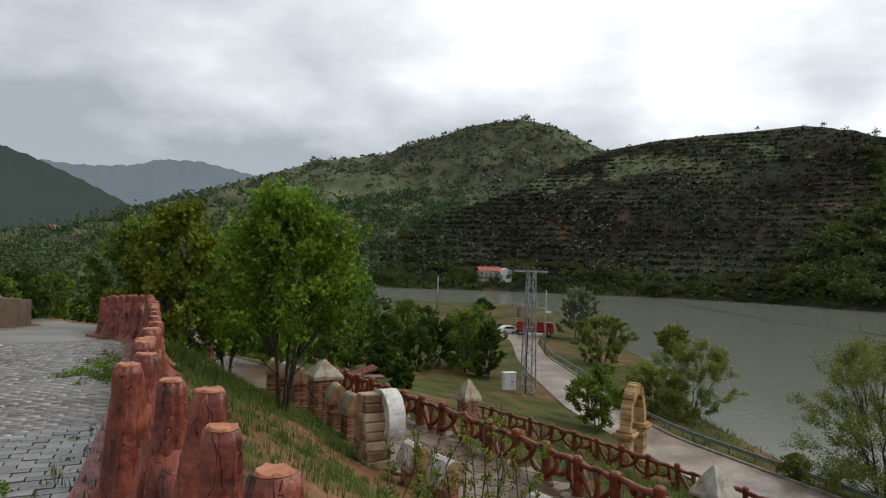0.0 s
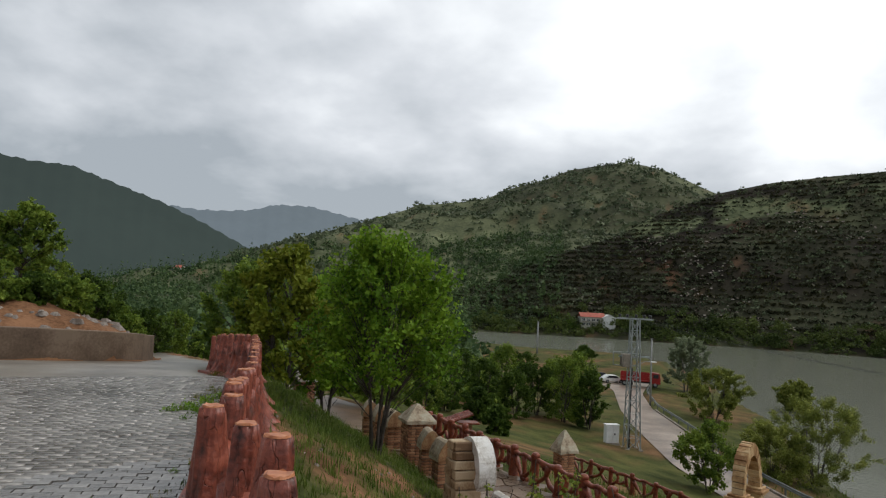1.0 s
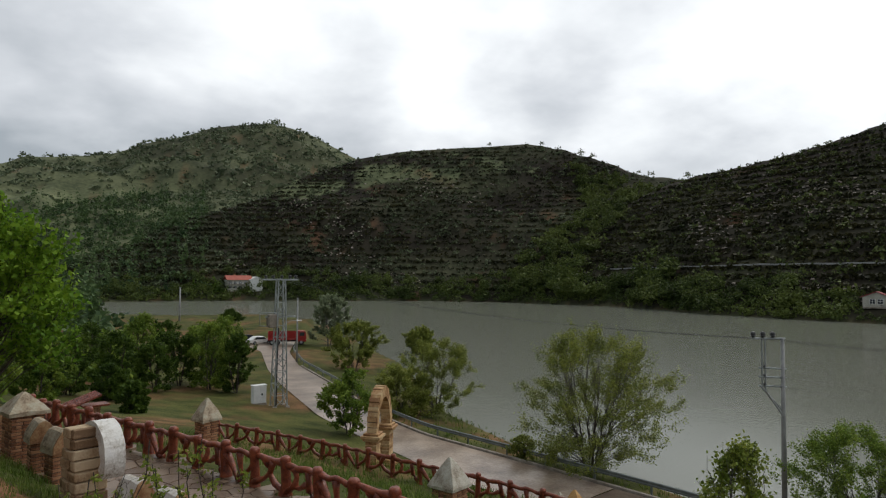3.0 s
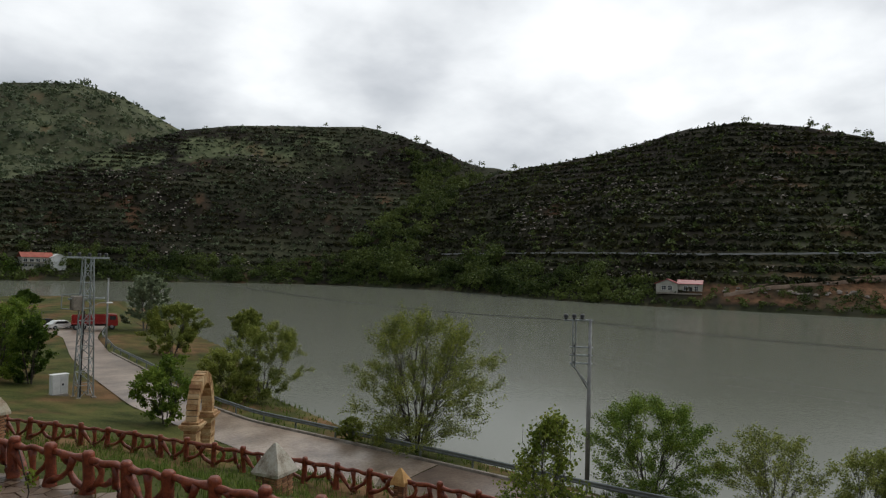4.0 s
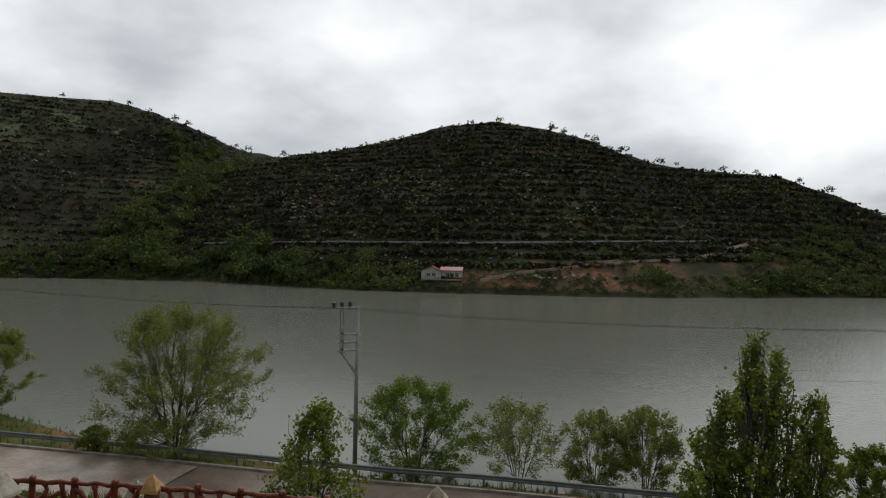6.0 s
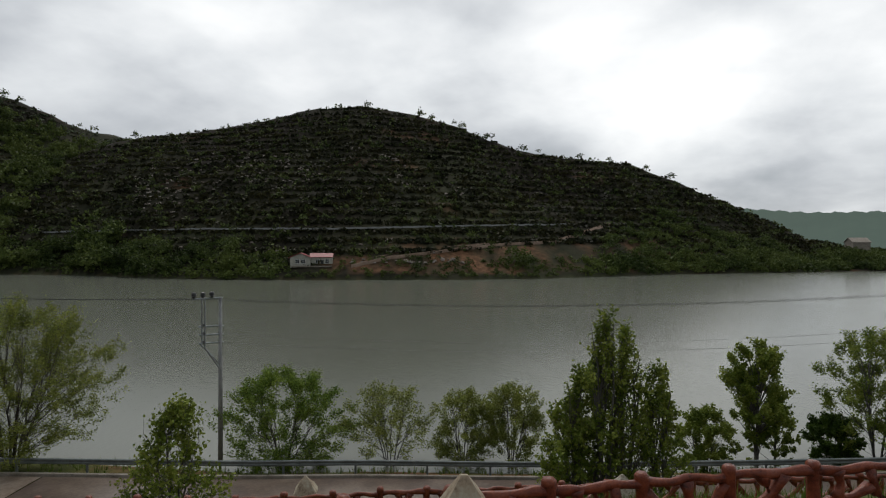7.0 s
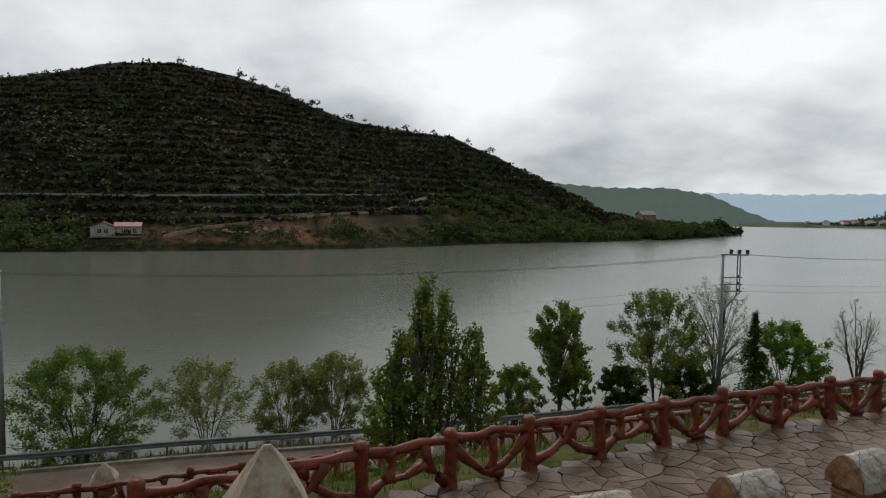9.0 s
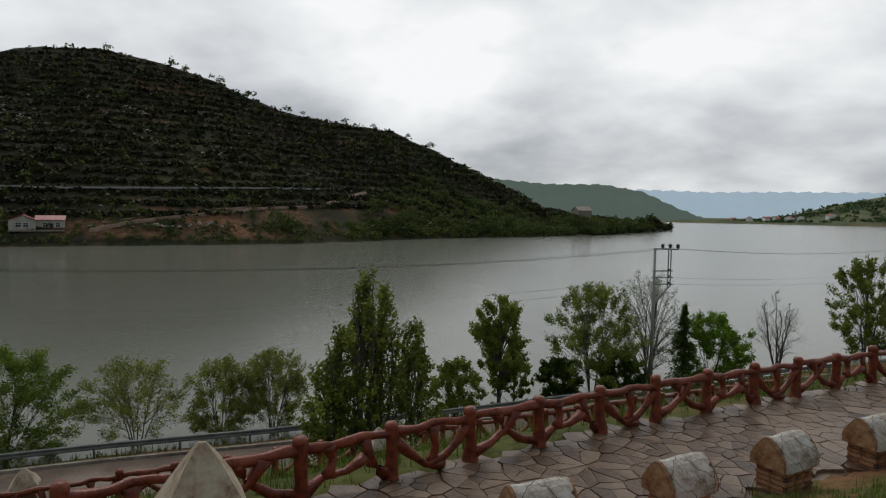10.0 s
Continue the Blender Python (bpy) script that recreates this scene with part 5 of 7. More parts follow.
for u, v, w in ((0.55, 0.55, -1.4), (1.1, 1.1, -0.6), (1.65, 1.65, 0.7)):
    wire(arm(POLE1, 162, u, -3.3), arm(POLE2, -98, v, -2.7), 0.7)
    wire(arm(POLE1, 162, u, -3.3), (TOWER[0] + w, TOWER[1], -0.1), 0.9)
    wire(arm(POLE2, -98, v, -2.7), (92 + w, -70, -2.5), 1.2)
for u, zz in ((0.2, -5.4), (0.6, -5.9)):
    wire(arm(POLE1, 162, u, zz), arm(POLE2, -98, u, zz + 0.5), 0.9)
    wire(arm(POLE2, -98, u, zz + 0.5), (92, -70 - u, zz), 1.2)


# -- small roofed table by the path
def build_shelter(x, y, z):
    t = thing("picnic_shelter", x, y, z, "red brick picnic hearth with a tiled lean-to roof", "shelter", rz=20)
    t.scale = (0.62, 0.62, 0.75)
    brick_block(t, 0.6, 0.6, 12)
    bm = bevelled_box(1.6, 1.1, 0.1, 0.02, 0.85)
    part("slab", bm, RED, t)
    for k in range(6):
        bm = bmesh.new()
        tube(bm, [(-1.7, -0.75 + k * 0.3, 0.95), (0.2, -0.75 + k * 0.3, 1.5)], [0.09, 0.08], 6)
        part("beam", bm, BARK_RED, t)
    bm = bmesh.new()
    tube(bm, [(-1.6, -0.6, -0.2), (-1.6, -0.6, 1.0)], [0.09, 0.08], 8)
    tube(bm, [(-1.6, 0.6, -0.2), (-1.6, 0.6, 1.0)], [0.09, 0.08], 8)
    part("leg", bm, BARK_RED, t)


build_shelter(-3.4, 30.0, zat(-3.4, 30.0) + 0.05)


# -- houses across the lake
def window(parent, x, y, z, w, h, rz=0):
    f = part("window", bevelled_box(w + 0.2, 0.16, h + 0.2, 0.02, -0.1), WHITE, parent)
    f.matrix_basis = pose(x, y, z, 0, 0, rz)
    p = part("pane", bevelled_box(w, 0.1, h, 0.01), GLASS, f, "dark glass")
    p.matrix_basis = pose(0, -0.06, 0)
    b = bmesh.new()
    box(b, -0.04, 0.04, -0.13, -0.1, 0, h)
    box(b, -w / 2, w / 2, -0.13, -0.1, h * 0.55, h * 0.55 + 0.07)
    part("mullion", b, WHITE, f)


def gable_roof(w, d, z0, rise, over=0.6, th=0.18):
    bm = bmesh.new()
    prism(bm, [(-w / 2 - over, z0 - 0.15), (0, z0 + rise), (w / 2 + over, z0 - 0.15), (w / 2 + over, z0 - 0.15 + th), (0, z0 + rise + th), (-w / 2 - over, z0 - 0.15 + th)], -d / 2 - over, d / 2 + over)
    return bm


def build_house_two():
    x, y = 219.6, 146.6
    t = thing("lake_house", x, y, -8.7, "white single-storey house with red sheet roof on the far shore", "house", rz=-33 - 90 + 62)
    bm = bmesh.new()
    prism(bm, [(-3.9, -0.9), (3.9, -0.9), (3.9, 3.1), (0, 4.7), (-3.9, 3.1)], -4.5, 4.5)
    part("wall", bm, HOUSE_WALL, t, "whitewashed wall").matrix_basis = pose(-4.3, 0, 0)
    bm = bmesh.new()
    prism(bm, [(-4.2, -0.9), (4.2, -0.9), (4.2, 3.3), (-4.2, 3.3)], -3.2, 4.5)
    part("wall", bm, HOUSE_WALL, t, "whitewashed wall of the wing").matrix_basis = pose(3.9, 0, 0)
    part("roof", gable_roof(7.8, 9.0, 3.15, 1.7), ROOF2, t, "red sheet roof").matrix_basis = pose(-4.3, 0, 0)
    part("roof", gable_roof(7.4, 8.0, 3.35, 1.3), ROOF2, t, "red sheet roof").matrix_basis = pose(3.7, 0.4, 0, 0, 0, 90)
    for wx, wy, w in ((-5.4, -4.55, 1.5), (-3.2, -4.55, 1.5), (2.3, -3.25, 1.3), (6.0, -3.25, 1.3)):
        window(t, wx, wy, 0.9, w, 1.5)
    part("door", bevelled_box(1.1, 0.14, 2.1, 0.02), GLASS, t, "dark door").matrix_basis = pose(4.1, -3.26, 0)
    part("terrace", bevelled_box(16, 3, 0.5, 0.05, -0.6), CONCRETE, t).matrix_basis = pose(0, -4.5, 0)


build_house_two()


def build_house_one():
    x, y = 29.1, 388.0
    t = thing("village_house", x, y, -7.4, "white two-storey house with red tiled roof among trees", "house", rz=8)
    t.scale = (1.1, 1.1, 0.88)
    bm = bmesh.new()
    box(bm, -7.5, 4.5, -4, 4, -4, 5.6)
    part("wall", bm, HOUSE_WALL, t, "whitewashed wall")
    bm = bmesh.new()
    prism(bm, [(-3.2, -4), (3.2, -4), (3.2, 5.4), (0, 7.4), (-3.2, 5.4)], -5.5, 4)
    part("wall", bm, WHITE, t, "whitewashed gable wing").matrix_basis = pose(6.8, 0, 0)
    part("roof", gable_roof(8, 12.0, 5.6, 2.6), ROOF, t, "red tiled roof").matrix_basis = pose(-1.5, 0, 0, 0, 0, 90)
    part("roof", gable_roof(6.4, 9.5, 5.45, 2.1), WHITE, t, "pale wet roof").matrix_basis = pose(6.8, -0.7, 0)
    for k in range(4):
        window(t, -6.2 + k * 2.5, -4.02, 3.0, 1.5, 1.5)
        window(t, -6.2 + k * 2.5, -4.02, 0.2, 1.5, 1.4)
    part("balcony", bevelled_box(9, 1.6, 0.25, 0.03, 2.5), CONCRETE, t).matrix_basis = pose(-2.5, -4.8, 0)
    part("chimney", bevelled_box(0.9, 0.9, 2.0, 0.05, 7.2), BRICK, t).matrix_basis = pose(-3, 1.5, 0)


build_house_one()


def far_house(x, y, z, w, d, h, rise, rz, label, wall=None, roof=None):
    t = thing("far_house", x, y, z, label, "house", "far houses", rz)
    bm = bmesh.new()
    prism(bm, [(-w / 2, -2), (w / 2, -2), (w / 2, h), (0, h + rise), (-w / 2, h)], -d / 2, d / 2)
    part("wall", bm, wall or WHITE, t)
    part("roof", gable_roof(w, d, h, rise, 0.5, 0.25), roof or ROOF, t, "tiled roof")
    window(t, -w * 0.2, -d / 2 - 0.03, h * 0.35, w * 0.16, h * 0.4)
    window(t, w * 0.2, -d / 2 - 0.03, h * 0.35, w * 0.16, h * 0.4)


def polar(az, r):
    return r * math.sin(radians(az)), r * math.cos(radians(az))


hx, hy = polar(100.2, 452)
far_house(hx, hy, zat(hx, hy) + 0.5, 13, 9, 5.5, 2.6, 10, "pale house with a broken gable on the point", CONCRETE, CONCRETE)
for k, (a, r, w) in enumerate([(114.6, 1290, 22), (115.3, 1300, 18), (116.2, 1310, 24), (117.0, 1320, 20), (113.4, 1330, 16), (119, 1330, 26), (112.2, 1400, 14)]):
    hx, hy = polar(a, r)
    far_house(hx, hy, zat(hx, hy) + 1, w * 0.6, 9, 6, 3, 20 * k, "far village house beyond the dam", WHITE, ROOF)
for k, (a, r) in enumerate([(-39.2, 640), (-38.0, 700), (-33.8, 760), (-31.0, 820)]):
    hx, hy = polar(a, r)
    far_house(hx, hy, zat(hx, hy) + 4, 11, 9, 6, 3, 30 * k, "small pale farmhouse among valley trees", WHITE, ROOF)


# -- vehicles at the end of the road
def wheel(parent, x, y, r=0.5, w=0.28):
    bm = bmesh.new()
    tube(bm, [(0, -w / 2, r), (0, -w / 2 + 0.05, r), (0, w / 2 - 0.05, r), (0, w / 2, r)], [r * 0.9, r, r, r * 0.9], 16)
    t = part("wheel", bm, BLACK, parent)
    t.matrix_basis = pose(x, y, 0)
    bm = bmesh.new()
    tube(bm, [(0, -w / 2 - 0.02, r), (0, w / 2 + 0.02, r)], [r * 0.5, r * 0.5], 12)
    part("rim", bm, STEEL, t)


def build_truck(x, y, rz):
    t = thing("truck", x, y, -12.8, "red cargo truck with slatted sides parked by the road", "truck", rz=rz)
    part("chassis", bevelled_box(6.6, 1.0, 0.3, 0.03, 0.6), BLACK, t)
    bm = bmesh.new()
    prism(bm, [(2.0, 0.6), (3.6, 0.6), (3.6, 1.5), (3.4, 2.5), (2.0, 2.6)], -1.1, 1.1)
    bmesh.ops.bevel(bm, geom=bm.edges[:], offset=0.06, segments=2, affect="EDGES")
    cab = part("cab", bm, TRUCK_RED, t)
    part("windscreen", bevelled_box(0.05, 1.8, 0.75, 0.01, 1.6), GLASS, cab).matrix_basis = pose(3.5, 0, 0, 0, -12, 0)
    for s in (-1, 1):
        part("side_window", bevelled_box(0.9, 0.05, 0.65, 0.01, 1.65), GLASS, cab).matrix_basis = pose(2.8, s * 1.09, 0)
        part("headlight", bevelled_box(0.06, 0.3, 0.2, 0.02, 0.9), WHITE, cab).matrix_basis = pose(3.6, s * 0.8, 0)
    part("bed", bevelled_box(5.1, 2.3, 0.15, 0.02, 0.95), TRUCK_RED, t).matrix_basis = pose(-0.8, 0, 0)
    for k in range(4):
        for s in (-1, 1):
            part("side_board", bevelled_box(5.1, 0.06, 0.26, 0.01, 1.15 + k * 0.34), TRUCK_RED, t).matrix_basis = pose(-0.8, s * 1.13, 0)
        part("end_board", bevelled_box(0.06, 2.2, 0.26, 0.01, 1.15 + k * 0.34), TRUCK_RED, t).matrix_basis = pose(-3.32, 0, 0)
        part("end_board", bevelled_box(0.06, 2.2, 0.26, 0.01, 1.15 + k * 0.34), TRUCK_RED, t).matrix_basis = pose(1.72, 0, 0)
    for wx in (2.7, -1.6, -2.6):
        for s in (-1, 1):
            wheel(t, wx, s * 0.95)


def build_car(x, y, rz, mat, label):
    t = thing("car", x, y, -12.8, label, "car", "parked cars", rz)
    bm = bmesh.new()
    prism(bm, [(-2.1, 0.35), (2.1, 0.35), (2.1, 0.75), (1.2, 0.92), (0.6, 1.42), (-1.1, 1.45), (-1.9, 0.95), (-2.1, 0.9)], -0.85, 0.85)
    bmesh.ops.bevel(bm, geom=bm.edges[:], offset=0.07, segments=2, affect="EDGES")
    b = part("body", bm, mat, t, smooth=False)
    for s in (-1, 1):
        bm = bmesh.new()
        prism(bm, [(-1.5, 0.95), (0.9, 0.95), (0.5, 1.34), (-1.0, 1.36)], s * 0.84, s * 0.88)
        part("side_window", bm, GLASS, b)
    part("windscreen", bevelled_box(0.05, 1.4, 0.6, 0.01), GLASS, b).matrix_basis = pose(1.15, 0, 0.88, 0, -50, 0)
    for wx in (1.35, -1.3):
        for s in (-1, 1):
            wheel(t, wx, s * 0.78, 0.33, 0.2)


build_truck(17.6, 124.0, -8)
build_car(13.0, 126.5, 20, WHITE, "white car parked beside the red truck")
build_car(11.2, 130.5, 15, BLACK, "black car parked beside the white car")


# -- retaining wall of the cut bank
def build_wall():
    pts = smooth_line([(x, y, 0) for x, y in WALL_LINE[1:6]], 3)
    bm = bmesh.new()
    prev = None
    for i in range(0, len(pts), 2):
        d = (pts[min(i + 1, len(pts) - 1)] - pts[max(i - 1, 0)]).normalized()
        nr = Vector((-d.y, d.x, 0))
        g = zat(pts[i].x - nr.x * -0.6, pts[i].y - nr.y * 0.6)
        z = float(near_height(np.array([pts[i].x + d.y * 0.8]), np.array([pts[i].y - d.x * 0.8]))[0][0])
        ring = [bm.verts.new(Vector((pts[i].x, pts[i].y, z)) + nr * s + Vector((0, 0, q))) for s, q in ((-0.06, -0.4), (-0.02, 1.0), (0.02, 1.03), (0.3, 1.03), (0.34, -0.4))]
        if prev:
            for k in range(4):
                bm.faces.new((prev[k], prev[k + 1], ring[k + 1], ring[k]))
        else:
            bm.faces.new(ring)
        prev = ring
    bm.faces.new(prev[::-1])
    bmesh.ops.recalc_face_normals(bm, faces=bm.faces)
    tagged(part("wall_retaining", bm, BANK_WALL), "mud-stained low concrete retaining wall under the cut bank", "wall", kind="structure")


build_wall()


# -- barrier of the hill road and the dirt track below it
def on_hill(az, el):
    """The place on the far hillside seen at that heading and elevation from the upper road."""
    r = np.arange(float(FOOT(az)) + 2, 460, 0.5)
    x, y = r * math.sin(radians(az)), r * math.cos(radians(az))
    z = height(x, y)[0]
    k = int(np.argmax(z > r * math.tan(radians(el))))
    return Vector((x[k], y[k], z[k]))


def build_barrier():
    pts = [on_hill(a, float(np.interp(a, [36, 42, 48.6, 58.3, 68.2, 78.3], [0.78, 1.01, 1.21, 1.29, 1.57, 1.71]))) for a in np.arange(36.0, 78.6, 0.5)]
    t = thing("road_barrier", *pts[0], "pale barrier along a road cut across the far hill", "barrier")
    bm = bmesh.new()
    prev = None
    for p in pts:
        d = Vector((-p.x, -p.y, 0)).normalized()
        q = p - Vector(pts[0])
        ring = [bm.verts.new(q + d * s + Vector((0, 0, z))) for s, z in ((2.2, -0.5), (2.2, 0.22), (1.9, 0.22), (1.9, -0.5))]
        if prev:
            for k in range(3):
                bm.faces.new((prev[k], prev[k + 1], ring[k + 1], ring[k]))
        prev = ring
    bmesh.ops.recalc_face_normals(bm, faces=bm.faces)
    part("panel", bm, POLE, t)


build_barrier()


def build_track():
    knots = [(59.3, -2.04), (62.8, -1.26), (68.3, -0.56), (73.1, -0.02), (77.9, 0.22), (80.2, 1.0), (82.2, 1.71)]
    a = np.array(knots)
    verts, faces = [], []
    azs = np.arange(59.6, 82.3, 0.25)
    for i, az_ in enumerate(azs):
        p = on_hill(az_, float(np.interp(az_, a[:, 0], a[:, 1])))
        d = Vector((p.x, p.y, 0)).normalized()
        for s, z in ((-1.6, -0.9), (-1.3, 0.4), (1.4, 0.55), (2.6, 1.5)):
            verts.append(p + d * s + Vector((0, 0, z)))
    for i in range(len(azs) - 1):
        for k in range(3):
            faces.append((i * 4 + k, i * 4 + k + 1, i * 4 + 5 + k, i * 4 + 4 + k))
    me = mesh_from("road_track", verts, faces)
    me.materials.append(TRACK)
    tagged(new("road_track", me), "pale earth track climbing the far shore", "track", kind="structure")


TRACK = material("pale_earth_track", [(0.14, 0.085, 0.055), (0.28, 0.20, 0.145)], 0.15, 1.5, 0.9, 0.3)
build_track()


# ---- plants ----
def leaf_quads(centres, size, rng, flat=0.0, narrow=0.55):
    """A four-cornered folded leaf at each centre, turned at random."""
    n = len(centres)
    d = rng.normal(size=(n, 3))
    d[:, 2] *= 1 - flat
    d /= np.linalg.norm(d, axis=1)[:, None]
    e = np.cross(d, rng.normal(size=(n, 3)))
    e /= np.linalg.norm(e, axis=1)[:, None] + 1e-9
    s = (np.asarray(size) * rng.uniform(0.6, 1.3, n))[:, None]
    v = np.stack([centres - d * s, centres + e * s * narrow, centres + d * s, centres - e * s * narrow + np.cross(d, e) * s * 0.25], 1)
    return v.reshape(-1, 3), np.arange(n * 4).reshape(-1, 4)


def quads_mesh(name, v, f, mat):
    me = bpy.data.meshes.new(name)
    nv, nf = len(v), len(f)
    me.vertices.add(nv)
    me.vertices.foreach_set("co", np.ascontiguousarray(v, np.float32).ravel())
    me.loops.add(nf * 4)
    me.loops.foreach_set("vertex_index", np.ascontiguousarray(f, np.int32).ravel())
    me.polygons.add(nf)
    me.polygons.foreach_set("loop_start", np.arange(0, nf * 4, 4, dtype=np.int32))
    me.update(calc_edges=True)
    me.validate()
    me.materials.append(mat)
    return me


def grow(rng, H, W, stems, low=0.25, upright=0.5, twigs=5, arch=0.0, top=0.6):
    """Limbs of a tree: polylines with radii, and the twig ends that carry leaves."""
    limbs, ends_ = [], []
    r0 = 0.022 * H / math.sqrt(stems)
    for s in range(stems):
        a = 2 * math.pi * (s + rng.uniform(-0.3, 0.3)) / stems
        out = W * 0.5 * (0.68 if stems > 1 else 0.08) * rng.uniform(0.25, 1.15)
        hh = H * (rng.uniform(0.66, 0.95) if s else 0.97) if stems > 1 else H * 0.97
        pts, n = [], 8
        for i in range(n + 1):
            u = i / n
            bend = u ** (0.85 - 0.3 * arch)
            pts.append(np.array([math.cos(a) * out * bend, math.sin(a) * out * bend, hh * u]) + rng.normal(size=3) * 0.02 * H * u * np.array([1, 1, 0.3]))
        limbs.append((pts, [max(r0 * (1 - 0.88 * i / n), 0.006) for i in range(n + 1)]))
        nb = int(10 + 5 * (stems == 1) * 2)
        for b in range(nb):
            u = low + (0.97 - low) * (b + rng.uniform(0, 1)) / nb
            k = min(int(u * n), n - 1)
            p = pts[k] + (pts[k + 1] - pts[k]) * (u * n - k)
            prof = math.sin(math.pi * min(1, max(0.08, (u - low * 0.6) / (1 - low * 0.6))) ** top) ** 0.7
            L = W * 0.5 * (0.75 if stems > 1 else 1.0) * max(prof, 0.22) * rng.uniform(0.65, 1.15)
            az = rng.uniform(0, 2 * math.pi) if stems == 1 else a + rng.normal() * 1.5
            up = upright * rng.uniform(0.6, 1.5)
            d = np.array([math.cos(az), math.sin(az), up])
            d /= np.linalg.norm(d)
            q = [p, p + d * L * 0.5 + np.array([0, 0, 0.05 * L]), p + d * L + np.array([0, 0, -arch * 0.35 * L])]
            rr = r0 * 0.36 * (1 - 0.6 * u)
            limbs.append((q, [max(rr, 0.008), max(rr * 0.6, 0.006), 0.004]))
            for t in range(twigs):
                w = rng.uniform(0.3, 1.0)
                o = q[0] + (q[1] - q[0]) * min(1, w * 2) if w < 0.5 else q[1] + (q[2] - q[1]) * (w * 2 - 1)
                e = d * 0.6 + rng.normal(size=3) * 0.6
                e[2] += 0.25 - arch * 0.5
                e *= L * 0.55 / np.linalg.norm(e)
                limbs.append(([o, o + e * 0.5, o + e], [0.006, 0.005, 0.003]))
                ends_.append((o, o + e))
            ends_.append((q[1], q[2]))
    return limbs, ends_


def limb_bm(limbs, fat=1.0):
    """All limbs of one tree as tapered tubes."""
    V, F = [], []
    for pts, rad in limbs:
        sides = 7 if rad[0] > 0.03 else 4
        base = len(V)
        for i, p in enumerate(pts):
            d = np.asarray(pts[min(i + 1, len(pts) - 1)]) - np.asarray(pts[max(i - 1, 0)])
            d = d / (np.linalg.norm(d) + 1e-9)
            a = np.cross(d, (0.31, 0.2, 0.93) if abs(d[2]) < 0.95 else (1, 0, 0))
            a /= np.linalg.norm(a) + 1e-9
            b = np.cross(d, a)
            for k in range(sides):
                t = 2 * math.pi * k / sides
                V.append(tuple(p + (a * math.cos(t) + b * math.sin(t)) * rad[i] * fat))
        for i in range(len(pts) - 1):
            for k in range(sides):
                F.append((base + i * sides + k, base + i * sides + (k + 1) % sides, base + (i + 1) * sides + (k + 1) % sides, base + (i + 1) * sides + k))
    return V, F


